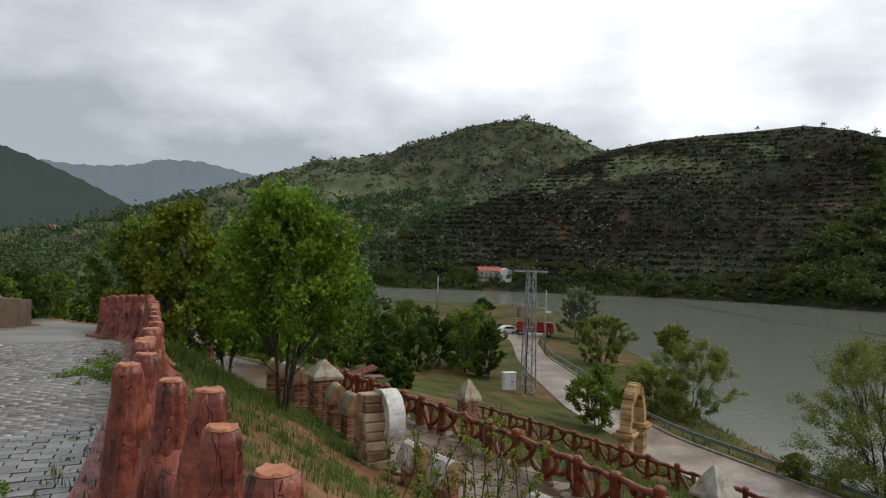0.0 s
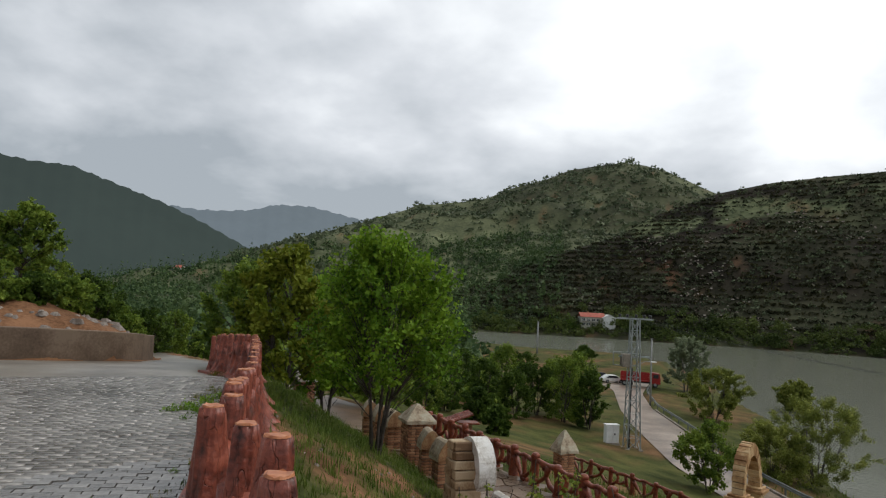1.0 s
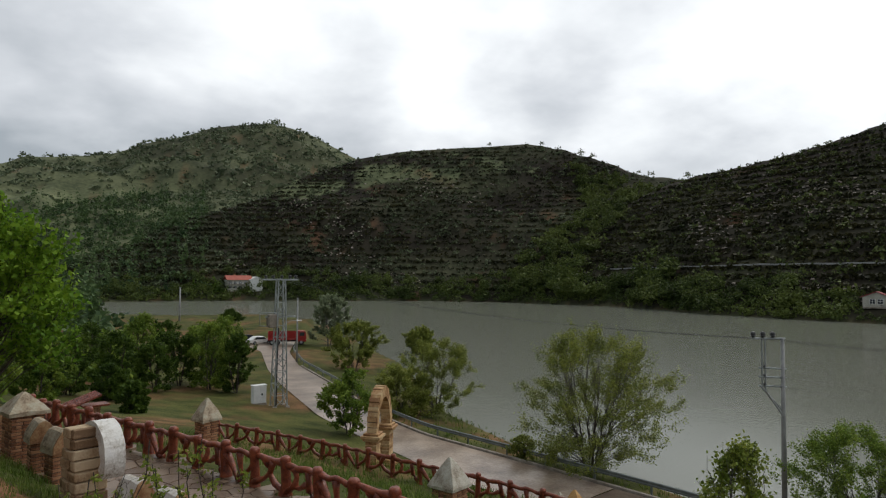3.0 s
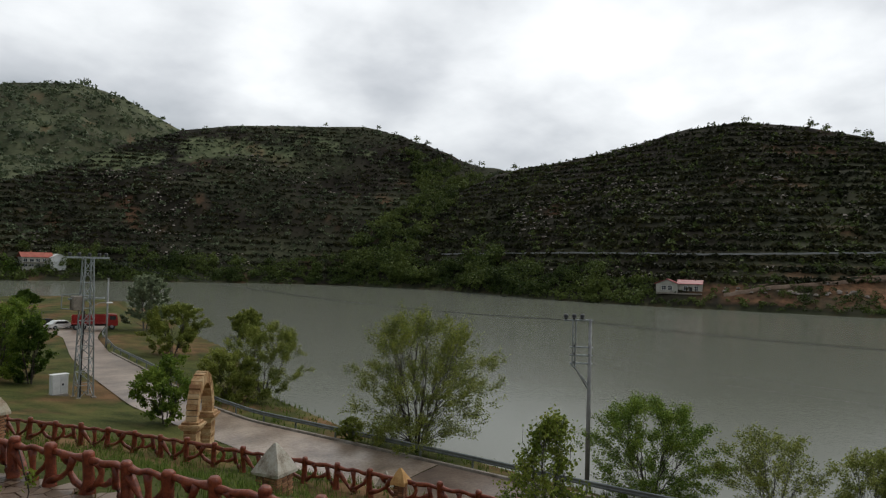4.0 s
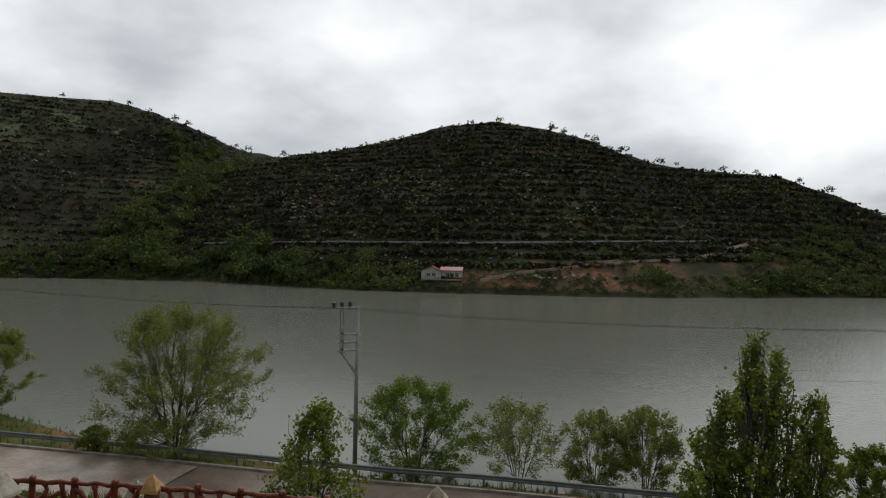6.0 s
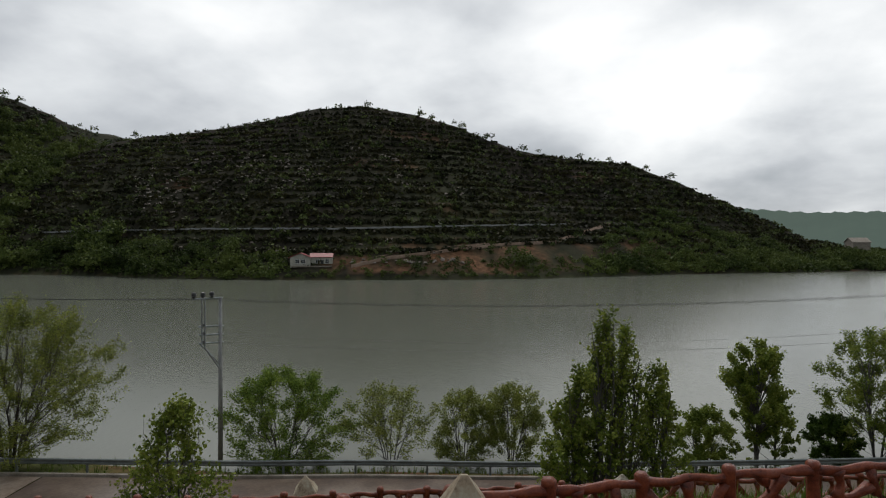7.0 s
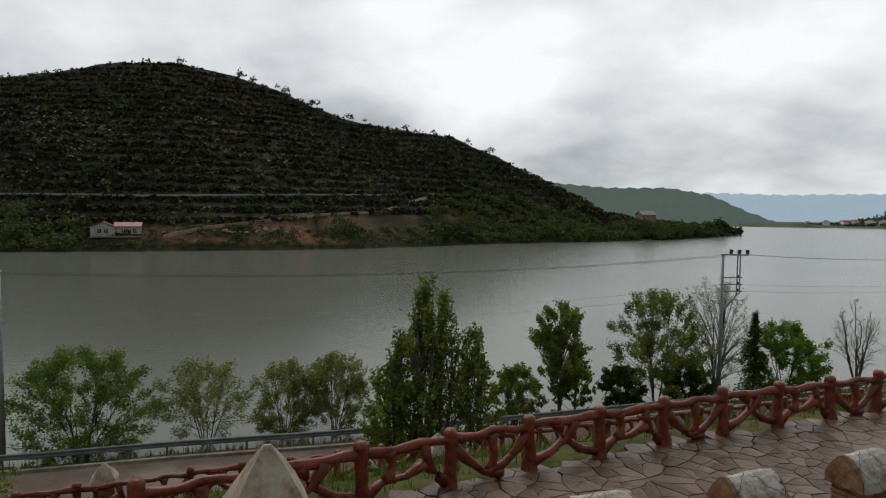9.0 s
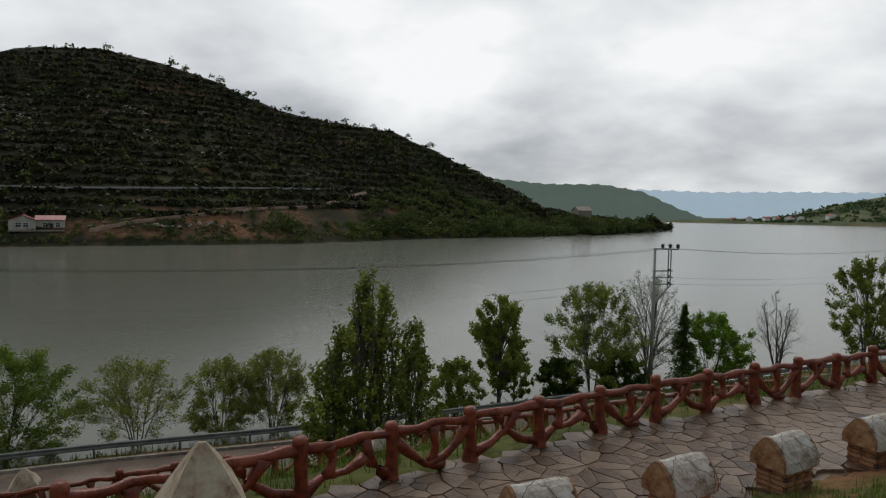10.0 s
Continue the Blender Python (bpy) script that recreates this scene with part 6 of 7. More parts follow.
def fill(rng, H, W, stems, low, shape, anchors, lump=0.16):
    """Limbs that fan out from the foot and fill a crown of the given outline; returns limbs and twigs with leaves."""
    def radius(u):
        if shape == "flame":
            return np.where(u < 0.3, 0.55 + 0.45 * (u / 0.3) ** 0.7, np.maximum(0.05, 1 - ((u - 0.3) / 0.74)) ** 0.7)
        if shape == "lollipop":
            c = 0.5 * (1 + low)
            return np.sqrt(np.maximum(0.02, 1 - (np.abs(u - c) / (1 - c + 0.02)) ** 2.2))
        c = 0.46
        return np.where(u < c, 0.42 + 0.58 * (np.maximum(u, 0) / c) ** 0.6, np.sqrt(np.maximum(0.01, 1 - ((u - c) / (1.01 - c)) ** 2.3)))

    ph = rng.uniform(0, 6.28, 6)

    def uneven(a, u):
        return 1 + lump * (np.sin(2 * a + ph[0] + 5 * u) + 0.8 * np.sin(3 * a + ph[1] - 7 * u) + 0.6 * np.sin(5 * a + ph[2] + 11 * u)) / 1.4

    top = np.max(uneven(np.linspace(0, 6.28, 40), 0.9))
    u = low + (1 - low) * rng.uniform(0, 1, anchors) ** 0.85
    a = rng.uniform(0, 2 * math.pi, anchors)
    f = rng.uniform(0.12, 1.0, anchors) ** 0.55
    f = np.where(rng.uniform(0, 1, anchors) < 0.10, f * rng.uniform(1.05, 1.35, anchors), f)
    rad = W * 0.5 * radius(u) * uneven(a, u) * f
    sway = 0.05 * W * np.sin(u * 3 + ph[3])
    P = np.stack([np.cos(a) * rad + sway, np.sin(a) * rad, H * u * (1 + 0.08 * (uneven(a, 0.9) - 1))], 1)
    # ragged gaps: drop the anchors of some pockets
    hole = np.sin(P[:, 0] * 15 / W + ph[4]) * np.sin(P[:, 1] * 15 / W + ph[5]) * np.sin(P[:, 2] * 17 / H + ph[0])
    P = P[(hole < 0.42) | (rng.uniform(0, 1, anchors) < 0.25)]
    limbs, twigs, S = [], [], []
    r0 = 0.020 * H / math.sqrt(stems)
    n = 10
    for s_ in range(stems):
        sa = 2 * math.pi * (s_ + rng.uniform(-0.35, 0.35)) / stems
        lean = 0.0 if stems == 1 else rng.uniform(0.15, 0.8)
        hh = H * (0.93 - 0.3 * lean * (shape == "dome"))
        pts = []
        for i in range(n + 1):
            q = i / n
            out = W * 0.5 * lean * q ** 1.15 * (0.55 if shape == "flame" else 0.9)
            pts.append(np.array([math.cos(sa) * (out + 0.03 * W * (stems > 1)), math.sin(sa) * (out + 0.03 * W * (stems > 1)), hh * q]) + rng.normal(size=3) * 0.012 * H * q)
        limbs.append((pts, [max(r0 * (1 - 0.9 * i / n), 0.007) for i in range(n + 1)]))
        S.append(pts)
    S = np.array(S)
    for p in P:
        k = min(n - 1, max(1, int(n * 0.72 * p[2] / H)))
        d = np.linalg.norm(S[:, k] - p, axis=1)
        b = S[int(np.argmin(d)), k]
        mid = b + (p - b) * 0.55 + np.array([0, 0, 0.10 * np.linalg.norm(p - b)])
        limbs.append(([b, mid, p], [max(r0 * 0.22, 0.008), max(r0 * 0.14, 0.006), 0.004]))
        twigs.append((mid + (p - mid) * 0.4, p))
        for _ in range(3):
            o = mid + (p - mid) * rng.uniform(0.3, 1)
            e = (p - b) * np.array([1, 1, 0.6])
            e = e / (np.linalg.norm(e) + 1e-6) * 0.7 + rng.normal(size=3) * 0.5 + np.array([0, 0, 0.45])
            e *= 0.085 * (W + H) * 0.5 * rng.uniform(0.6, 1.2) / np.linalg.norm(e)
            limbs.append(([o, o + e * 0.5, o + e], [0.006, 0.005, 0.003]))
            twigs.append((o, o + e))
    return limbs, twigs


def plant_tree(name, x, y, z, H, W, label, category="tree", group="", seed=1, stems=1, leaves=4000, size=0.07, mat=None, bark=None, low=0.3, upright=0.5, twigs=5, arch=0.0, spread=0.10, top=0.6, narrow=0.55, fat=1.0, shape="dome", anchors=110):
    rng = np.random.default_rng(seed)
    if leaves > 1000:
        leaves = int(leaves * (2.6 if "lakeside" in group else 0.9 if shape == "flame" else 1.9))
        if "lakeside" in group:
            W, H, low = W * 1.10, H * 1.04, low * 0.6
        elif shape == "flame":
            W, size = W * 1.08, size * 1.25
        limbs, tips = fill(rng, H, W, stems, low, shape, anchors, 0.30 if shape == "flame" else 0.16)
    else:
        limbs, tips = grow(rng, H, W, stems, low, upright, twigs, arch, top)
    t = thing(name, x, y, z, label, category, group)
    V, F = limb_bm(limbs, fat)
    me = mesh_from("trunk", V, F)
    me.materials.append(bark or BARK)
    piece("trunk", me, t, Matrix.Translation((0, 0, -0.15)))
    if leaves:
        A, B = np.array([a for a, b in tips]), np.array([b for a, b in tips])
        k = rng.integers(0, len(A), leaves)
        u = rng.uniform(0.05, 1.06, leaves)[:, None]
        c = A[k] + (B[k] - A[k]) * u + rng.normal(size=(leaves, 3)) * min(0.02 * W + 0.01, 0.13)
        c[:, 2] = np.maximum(c[:, 2], 0.05)
        v, f = leaf_quads(c, size, rng, 0.1, narrow)
        piece("crown", quads_mesh("crown", v, f, mat or LEAF_MID), t, Matrix.Translation((0, 0, -0.15)))
    return t


def at(az, r):
    x, y = polar(az, r)
    return x, y, zat(x, y)


SPEC = "multi-stemmed willow with fresh spring leaves on the lake bank"
# the maple-like tree on the slope and its neighbours
plant_tree("tree", -3.65, 13.95, -3.1, 4.6, 3.5, "young bright green tree with several dark stems on the slope", seed=4, stems=5, leaves=10000, size=0.052, mat=LEAF_BRIGHT, low=0.34, upright=1.1, twigs=3, spread=0.16, narrow=0.75, anchors=260)
plant_tree("tree", *at(-22.3, 22), 5.0, 3.6, "yellow-green young tree behind the stump parapet", seed=5, stems=2, leaves=6500, size=0.085, mat=LEAF_YELLOW, low=0.2, upright=0.7, narrow=0.7)
plant_tree("tree", *at(-18.8, 24), 4.6, 3.4, "fresh green young tree beside the path", seed=6, stems=2, leaves=6000, size=0.085, mat=LEAF_BRIGHT, low=0.2, upright=0.7, narrow=0.7)
plant_tree("tree", *at(-25.6, 27), 4.4, 3.4, "fresh green bushy tree by the bend", seed=7, stems=3, leaves=5000, size=0.09, mat=LEAF_MID, low=0.15)
plant_tree("tree", *at(-14.5, 30), 4.2, 4.2, "dark green bushy tree beyond the path", seed=8, stems=3, leaves=5000, size=0.1, mat=LEAF_MID, low=0.1)
# lake-bank trees
plant_tree("willow_tree", *at(34.2, 46.3), 9.5, 10.4, "large round willow on the lake bank behind the guardrail", "willow", "lakeside trees", 11, 7, 15000, 0.095, LEAF_WILLOW, None, 0.12, narrow=0.3, anchors=300)
plant_tree("willow_tree", *at(54.1, 41.6), 6.1, 7.8, "round bright green willow behind the guardrail", "willow", "lakeside trees", 12, 8, 10000, 0.085, LEAF_MID, None, 0.12, narrow=0.4, anchors=240)
plant_tree("willow_tree", *at(63.2, 41.0), 5.2, 6.2, "sparse leaning willow with bare grey stems", "willow", "lakeside trees", 13, 7, 3800, 0.08, LEAF_WILLOW, BARK_GREY, 0.38, narrow=0.35, anchors=140)
plant_tree("willow_tree", *at(69.6, 41.3), 4.9, 4.6, "small round willow on the bank", "willow", "lakeside trees", 14, 7, 5500, 0.08, LEAF_WILLOW, None, 0.26, narrow=0.35, anchors=150)
plant_tree("willow_tree", *at(73.9, 41.3), 5.3, 4.4, "small round willow with splayed dark stems", "willow", "lakeside trees", 15, 7, 6000, 0.08, LEAF_WILLOW, None, 0.26, narrow=0.35, anchors=150)
for k, (a, d, h, w, n) in enumerate([(80.2, 28.6, 7.4, 3.9, 7500), (81.9, 28.3, 9.6, 3.0, 5500), (83.6, 28.8, 8.9, 2.8, 5000), (86.2, 29.2, 7.3, 3.2, 5500), (79.0, 28.8, 6.2, 3.4, 5500)]):
    plant_tree("poplar_sapling", *at(a, d), h, w, "dense young poplar with round shimmering leaves above the road", "poplar", "roadside poplars", 20 + k, 3, n, 0.06, LEAF_POPLAR, BARK_GREY, 0.05, narrow=0.8, shape="flame", anchors=170)
plant_tree("poplar_sapling", *at(45.4, 25.2), 4.7, 4.0, "leafy young poplar bush below the terrace", "poplar", "roadside poplars", 26, 5, 6000, 0.06, LEAF_POPLAR, BARK_GREY, 0.05, narrow=0.7, shape="flame", anchors=180)
plant_tree("willow_tree", *at(90.0, 43.2), 3.9, 3.6, "low dark willow bush on the bank", "willow", "lakeside trees", 16, 6, 5000, 0.08, LEAF_POPLAR, None, 0.1, 0.7)
plant_tree("poplar_tree", *at(93.6, 45.8), 7.9, 4.0, "slim poplar with a clear stem and two-lobed crown", "poplar", "lakeside trees", 17, 1, 6500, 0.085, LEAF_POPLAR, BARK_GREY, 0.42, narrow=0.75, shape="lollipop")
plant_tree("poplar_tree", *at(94.9, 46.2), 4.4, 2.4, "small poplar beside the slim poplar", "poplar", "lakeside trees", 18, 1, 1800, 0.085, LEAF_POPLAR, BARK_GREY, 0.2, narrow=0.75, shape="flame", anchors=60)
plant_tree("willow_tree", *at(101.6, 50.5), 8.3, 6.4, "tall airy tree with pale leaves by the pole", "tree", "lakeside trees", 30, 5, 7500, 0.09, LEAF_POPLAR, BARK_GREY, 0.22, narrow=0.5, anchors=150)
plant_tree("willow_tree", *at(98.6, 49.8), 3.2, 3.6, "dark green rounded bush on the bank", "bush", "lakeside trees", 31, 6, 5000, 0.1, LEAF_DARK, None, 0.05, 0.6)
plant_tree("bare_tree", *at(106.0, 56.5), 9.2, 6.5, "half-bare grey-stemmed tree with thin new leaves", "tree", "lakeside trees", 32, 5, 3200, 0.07, LEAF_PALE, BARK_GREY, 0.25, narrow=0.4, fat=1.4, anchors=160)
plant_tree("bush", *at(111.0, 57.5), 5.6, 6.0, "bright green rounded bush behind the fence", "bush", "lakeside trees", 33, 6, 7000, 0.09, LEAF_BRIGHT, None, 0.08, 0.7)
plant_tree("bare_tree", *at(115.8, 66), 7.6, 5.0, "leafless grey tree with spread twigs", "tree", "lakeside trees", 34, 6, 500, 0.06, LEAF_PALE, BARK_GREY, 0.2, 1.3, 8, fat=1.5)
plant_tree("poplar_tree", *at(121.6, 78), 9.8, 6.5, "leafy tree beyond the fence end", "tree", "lakeside trees", 35, 3, 7000, 0.11, LEAF_POPLAR, BARK_GREY, 0.1, 0.9, 5, narrow=0.6)
plant_tree("willow_tree", *at(103.9, 51.5), 3.4, 3.4, "dark low bush near the pole foot", "bush", "lakeside trees", 36, 6, 3500, 0.1, LEAF_DARK, None, 0.05, 0.6)


def conifer(x, y, z, H, W, label):
    rng = np.random.default_rng(5)
    t = thing("conifer", x, y, z, label, "conifer")
    bm = bmesh.new()
    tube(bm, [(0, 0, -0.2), (0, 0, H * 0.5), (0, 0, H)], [0.11, 0.07, 0.01], 7)
    part("trunk", bm, BARK, t)
    c = []
    for k in range(16):
        zz = H * (0.1 + 0.88 * k / 16)
        L = W * 0.5 * (1 - k / 16.5)
        for b in range(9):
            a = rng.uniform(0, 6.28)
            for s in range(26):
                u = rng.uniform(0.1, 1) * rng.uniform(0.75, 1.1)
                c.append((math.cos(a) * L * u, math.sin(a) * L * u, zz - L * u * 0.25 + rng.normal() * 0.12))
    v, f = leaf_quads(np.array(c), 0.16, rng, 0.4, 0.25)
    piece("crown", quads_mesh("crown", v, f, LEAF_DARK), t)


conifer(*at(108.9, 55.5), 7.0, 3.4, "dark young conifer between bare trees")
# trees standing in the lake's edge to the north
plant_tree("willow_tree", *polar(20.9, 66), LAKE + 0.0, 7.3, 8.8, "grey-green willow standing in the lake shallows", "willow", "lakeside trees", 41, 8, 9000, 0.10, LEAF_WILLOW, None, 0.03, 0.7, 5, 0.15, narrow=0.35)
plant_tree("willow_tree", *polar(17.9, 63), LAKE + 0.3, 5.0, 6.0, "grey-green willow bush at the water", "willow", "lakeside trees", 42, 7, 6000, 0.12, LEAF_WILLOW, None, 0.08, 0.7, 5, 0.15, narrow=0.35)
plant_tree("willow_tree", *at(13.8, 95), 6.6, 7.6, "round green willow by the road", "willow", "lakeside trees", 43, 5, 9000, 0.12, LEAF_WILLOW, None, 0.12)
plant_tree("pale_tree", *at(11.7, 126), 9.4, 8.0, "pale silver-green tree by the lake", "tree", "lakeside trees", 44, 4, 7000, 0.2, LEAF_PALE, BARK_GREY, 0.2, 0.9)
plant_tree("bush", *polar(19.5, 120), LAKE, 4.6, 5.2, "round bush on a spit in the lake", "bush", "lakeside trees", 45, 6, 4000, 0.2, LEAF_WILLOW, None, 0.05, 0.6)
plant_tree("tree", *at(13.4, 53.5), 5.2, 4.6, "dark broad-leaved young tree beside the road", "tree", "roadside trees", 46, 4, 5500, 0.09, LEAF_MID, None, 0.1, 0.7, narrow=0.8)
plant_tree("small_palm_tree", *at(3.6, 165), 4.6, 5.0, "small spreading tree on the lawn by the bay", "tree", "roadside trees", 47, 3, 2500, 0.22, LEAF_DARK, None, 0.45, 0.5)
plant_tree("bush", *at(28.4, 47.5), 1.6, 2.0, "low green bush behind the guardrail", "bush", "lakeside trees", 48, 5, 1500, 0.08, LEAF_WILLOW, None, 0.05, 0.8)
for k, (a, d, h, w) in enumerate([(1.9, 74, 7.0, 6.0), (4.0, 72, 6.2, 3.6), (-0.4, 76, 6.0, 5.0), (2.8, 80, 7.6, 6.0), (-2.2, 70, 5.0, 4.0), (-4.8, 74, 5.4, 4.6), (-3.2, 96, 7.0, 5.0), (-6.5, 84, 6.0, 5.0), (-1.5, 110, 5.5, 5), (1.2, 118, 4.0, 5), (-5.6, 60, 3.0, 3.2), (-8.2, 64, 5.2, 4.6), (-10.2, 56, 5.0, 4.2), (-3.8, 50, 2.2, 2.4)]):
    plant_tree("bush", *at(a, d), h, w, "dense dark green bush on the lawn above the road", "bush", "bushes on the lawn", 60 + k, 5, 5500, 0.12, LEAF_DARK if k % 3 else LEAF_MID, None, 0.05, 0.8)
# on the cut bank
plant_tree("tree", *at(-42.0, 36), 4.4, 3.4, "small green tree on top of the cut bank", seed=80, leaves=4500, size=0.11, mat=LEAF_MID, low=0.25)
for k, (a, d, h, w) in enumerate([(-43.5, 30, 1.6, 2.0), (-41, 31, 1.3, 1.8), (-38.5, 33, 1.5, 2.2), (-36.6, 36, 1.6, 2.2), (-34.6, 37, 1.4, 1.8), (-33, 41, 2.6, 3), (-31, 46, 2.8, 3.4), (-29, 52, 3, 4), (-40, 40, 2.8, 3.2), (-37.5, 44, 3.2, 3.6), (-35.2, 48, 3.0, 3.6)]):
    plant_tree("bush", *at(a, d), h, w, "dark green shrub on the cut bank", "bush", "shrubs on the bank", 90 + k, 5, 2400, 0.1, LEAF_DARK if k % 2 else LEAF_MID, None, 0.05, 0.8)


# ---- wild growth: stuff that nobody could count ----
def clump_cloud(rng, spots, sizes, per, leaf, squash=0.8, tall=None):
    """Ragged bush clumps at the spots: many leaf faces each, in one go."""
    n = len(spots)
    d = rng.normal(size=(n, per, 3))
    d /= np.linalg.norm(d, axis=2)[:, :, None]
    d *= rng.uniform(0.35, 1.0, (n, per, 1)) ** 0.6
    lump = 1 + 0.35 * np.sin(d[:, :, 0:1] * 4 + rng.uniform(0, 6, (n, 1, 1))) * np.cos(d[:, :, 1:2] * 4)
    d *= lump
    d[:, :, 2] = np.abs(d[:, :, 2]) * 1.1 - 0.15
    h = np.full(n, squash) if tall is None else tall
    sc = np.stack([sizes, sizes, sizes * h], 1)
    c = spots[:, None, :] + d * sc[:, None, :]
    size = np.repeat(sizes * leaf, per)
    return leaf_quads(c.reshape(-1, 3), size, rng, 0.2, 0.8)


def stuff(name, v, f, mat, label, category):
    return tagged(new(name, quads_mesh(name, v, f, mat)), label, category, kind="stuff")


def scatter(rng, n, az0, az1, r0, r1, power=1.0):
    a, r = rng.uniform(az0, az1, n), r0 + (r1 - r0) * rng.uniform(0, 1, n) ** power
    return a, r, r * np.sin(np.radians(a)), r * np.cos(np.radians(a))


rng = np.random.default_rng(21)


def hill_spots(i, n, step=None, ulim=(0.04, 1.02), keep=None):
    az_lo, az_hi = {0: (-27, 20), 1: (-24, 20), 2: (-9, 47), 3: (33, 108), 4: (112, 127)}[i]
    a = rng.uniform(az_lo, az_hi, n)
    h = HILLS[i]
    F, R = h[3](a), h[2](a)
    u = rng.uniform(ulim[0], ulim[1], n)
    r = F + (R - F) * u
    x, y = r * np.sin(np.radians(a)), r * np.cos(np.radians(a))
    z, which, uu, dz, dw, w = height(x, y)
    if step:
        # shift each one down or up the slope to its terrace edge
        want = (np.round(z / step - 0.25) + 0.25) * step + rng.normal(size=n) * 0.5
        slope = np.maximum((R * np.tan(np.radians(h[1](a))) - h[4]) / (R - F), 0.08)
        r = r + (want - z) / slope
        x, y = r * np.sin(np.radians(a)), r * np.cos(np.radians(a))
        z, which, uu, dz, dw, w = height(x, y)
    ok = (which == i)
    if keep is not None:
        ok &= keep(x, y, z, a, u)
    return np.stack([x, y, z], 1)[ok], a[ok], u[ok]


def not_cut(x, y, z, a, u):
    return ~((a > 57) & (a < 86) & (z > -11.8) & (z < -4.0 + (a - 66) * 0.30))


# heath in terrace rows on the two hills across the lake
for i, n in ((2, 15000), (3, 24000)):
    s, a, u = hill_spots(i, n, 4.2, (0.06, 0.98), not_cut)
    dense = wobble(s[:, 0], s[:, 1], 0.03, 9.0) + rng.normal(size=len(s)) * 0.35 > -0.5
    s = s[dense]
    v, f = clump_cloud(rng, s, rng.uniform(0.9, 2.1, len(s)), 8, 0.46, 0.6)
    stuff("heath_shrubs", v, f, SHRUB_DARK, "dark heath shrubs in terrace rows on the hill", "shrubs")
    s, a, u = hill_spots(i, n // (3 if i == 2 else 5), None, (0.04, 1.0), not_cut)
    v, f = clump_cloud(rng, s, 0.7 + 2.2 * rng.uniform(0, 1, len(s)) ** 2.5, 18, 0.3, 0.9)
    # the terraced hill takes the haze-paled leaf so that it reads lighter
    stuff("hill_bushes", v, f, HAZE_LEAF if i == 2 else SHRUB_GREEN, "scattered green bushes on the terraced hill", "bushes")
# greener growth in the gully and along the far shore
def gully(x, y, z, a, u):
    c = 35.5 + 7 * (u - 0.4)
    return np.abs(a - c) < 4.2 + 1.6 * np.sin(u * 9)


def crown_cloud(rng, spots, sizes, per, leaf, tall):
    """Trees of several rounded lobes each, for woods seen across the lake."""
    n, lobes = len(spots), 5
    off = rng.normal(size=(n, lobes, 3)) * np.array([0.5, 0.5, 0.34])
    off[:, :, 2] = np.abs(off[:, :, 2]) + 0.35
    c = spots[:, None, :] + off * (sizes[:, None, None] * np.array([1, 1, tall]))
    return clump_cloud(rng, c.reshape(-1, 3), np.repeat(sizes, lobes) * rng.uniform(0.4, 0.68, n * lobes), per, leaf, tall)


s, a, u = hill_spots(2, 3400, None, (0.05, 0.88), gully)
v, f = crown_cloud(rng, s, rng.uniform(2.4, 5.6, len(s)), 26, 0.24, 1.05)
stuff("gully_trees", v, f, HILL_TREE, "fresh green trees filling the gully between the hills", "trees")
s, a, u = hill_spots(3, 2600, None, (0.02, 0.6), lambda x, y, z, a, u: (a > 79.5 + 10 * u) & (a < 106))
v, f = crown_cloud(rng, s, rng.uniform(1.4, 3.4, len(s)), 20, 0.25, 0.95)
stuff("slope_trees", v, f, SHORE_LEAF, "green bushes covering the low end of the hill", "trees")
az = rng.uniform(-8, 107, 1300)
r = FOOT(az) + rng.uniform(0.5, 16, 1300)
x, y = r * np.sin(np.radians(az)), r * np.cos(np.radians(az))
ok = (np.abs(az - 56.4) > 2.0) | (r < FOOT(az) + 5)
s = np.stack([x, y, np.maximum(height(x, y)[0], LAKE)], 1)[ok]
sz = rng.uniform(1.2, 3.6, len(s)) * np.where((az[ok] > 54) & (az[ok] < 80), 0.5, 1.0)
v, f = clump_cloud(rng, s, sz, 60, 0.19, 1.0)
stuff("shore_bushes", v, f, SHORE_LEAF, "band of green bushes along the far shore", "bushes")
az = np.concatenate([rng.uniform(-6, 50, 170), rng.uniform(82, 104, 60), rng.normal(33, 1.2, 16), rng.normal(39.8, 1.3, 16), [74.0, 74.4, 74.8, 69.6, 66.2, 71.8, 63.5]])
r = FOOT(az) + np.concatenate([rng.uniform(3, 26, 262), [9, 12, 8, 30, 24, 20, 16]])
x, y = r * np.sin(np.radians(az)), r * np.cos(np.radians(az))
s = np.stack([x, y, np.maximum(height(x, y)[0], LAKE)], 1)
sz = np.concatenate([rng.uniform(2.6, 5.2, 170), rng.uniform(2.0, 3.8, 60), rng.uniform(5, 7.5, 32), [5.0, 5.6, 4.6, 3.6, 2.4, 2.6, 2.2]])
v, f = crown_cloud(rng, s, sz, 70, 0.16, 1.15)
stuff("shore_trees", v, f, SHORE_LEAF, "taller round green trees standing along the far shore", "trees")


# skyline trees
s = []
for a_ in (42.3, 39.4, 38.4, 25.6, 61.0, 65.6, 66.7, 68.6, 69.3, 74.7, 76, 82, 87, 7.0, -3.4, -11.6, 12.5, 30.2, 33.6, 34.6, 71.6, 79.5, 85.0):
    i = 0 if a_ < 13.5 else 2 if a_ < 41 else 3
    r_ = float(HILLS[i][2](a_))
    x_, y_ = polar(a_, r_)
    s.append((x_, y_, zat(x_, y_) + 1.4))
s = np.array(s)
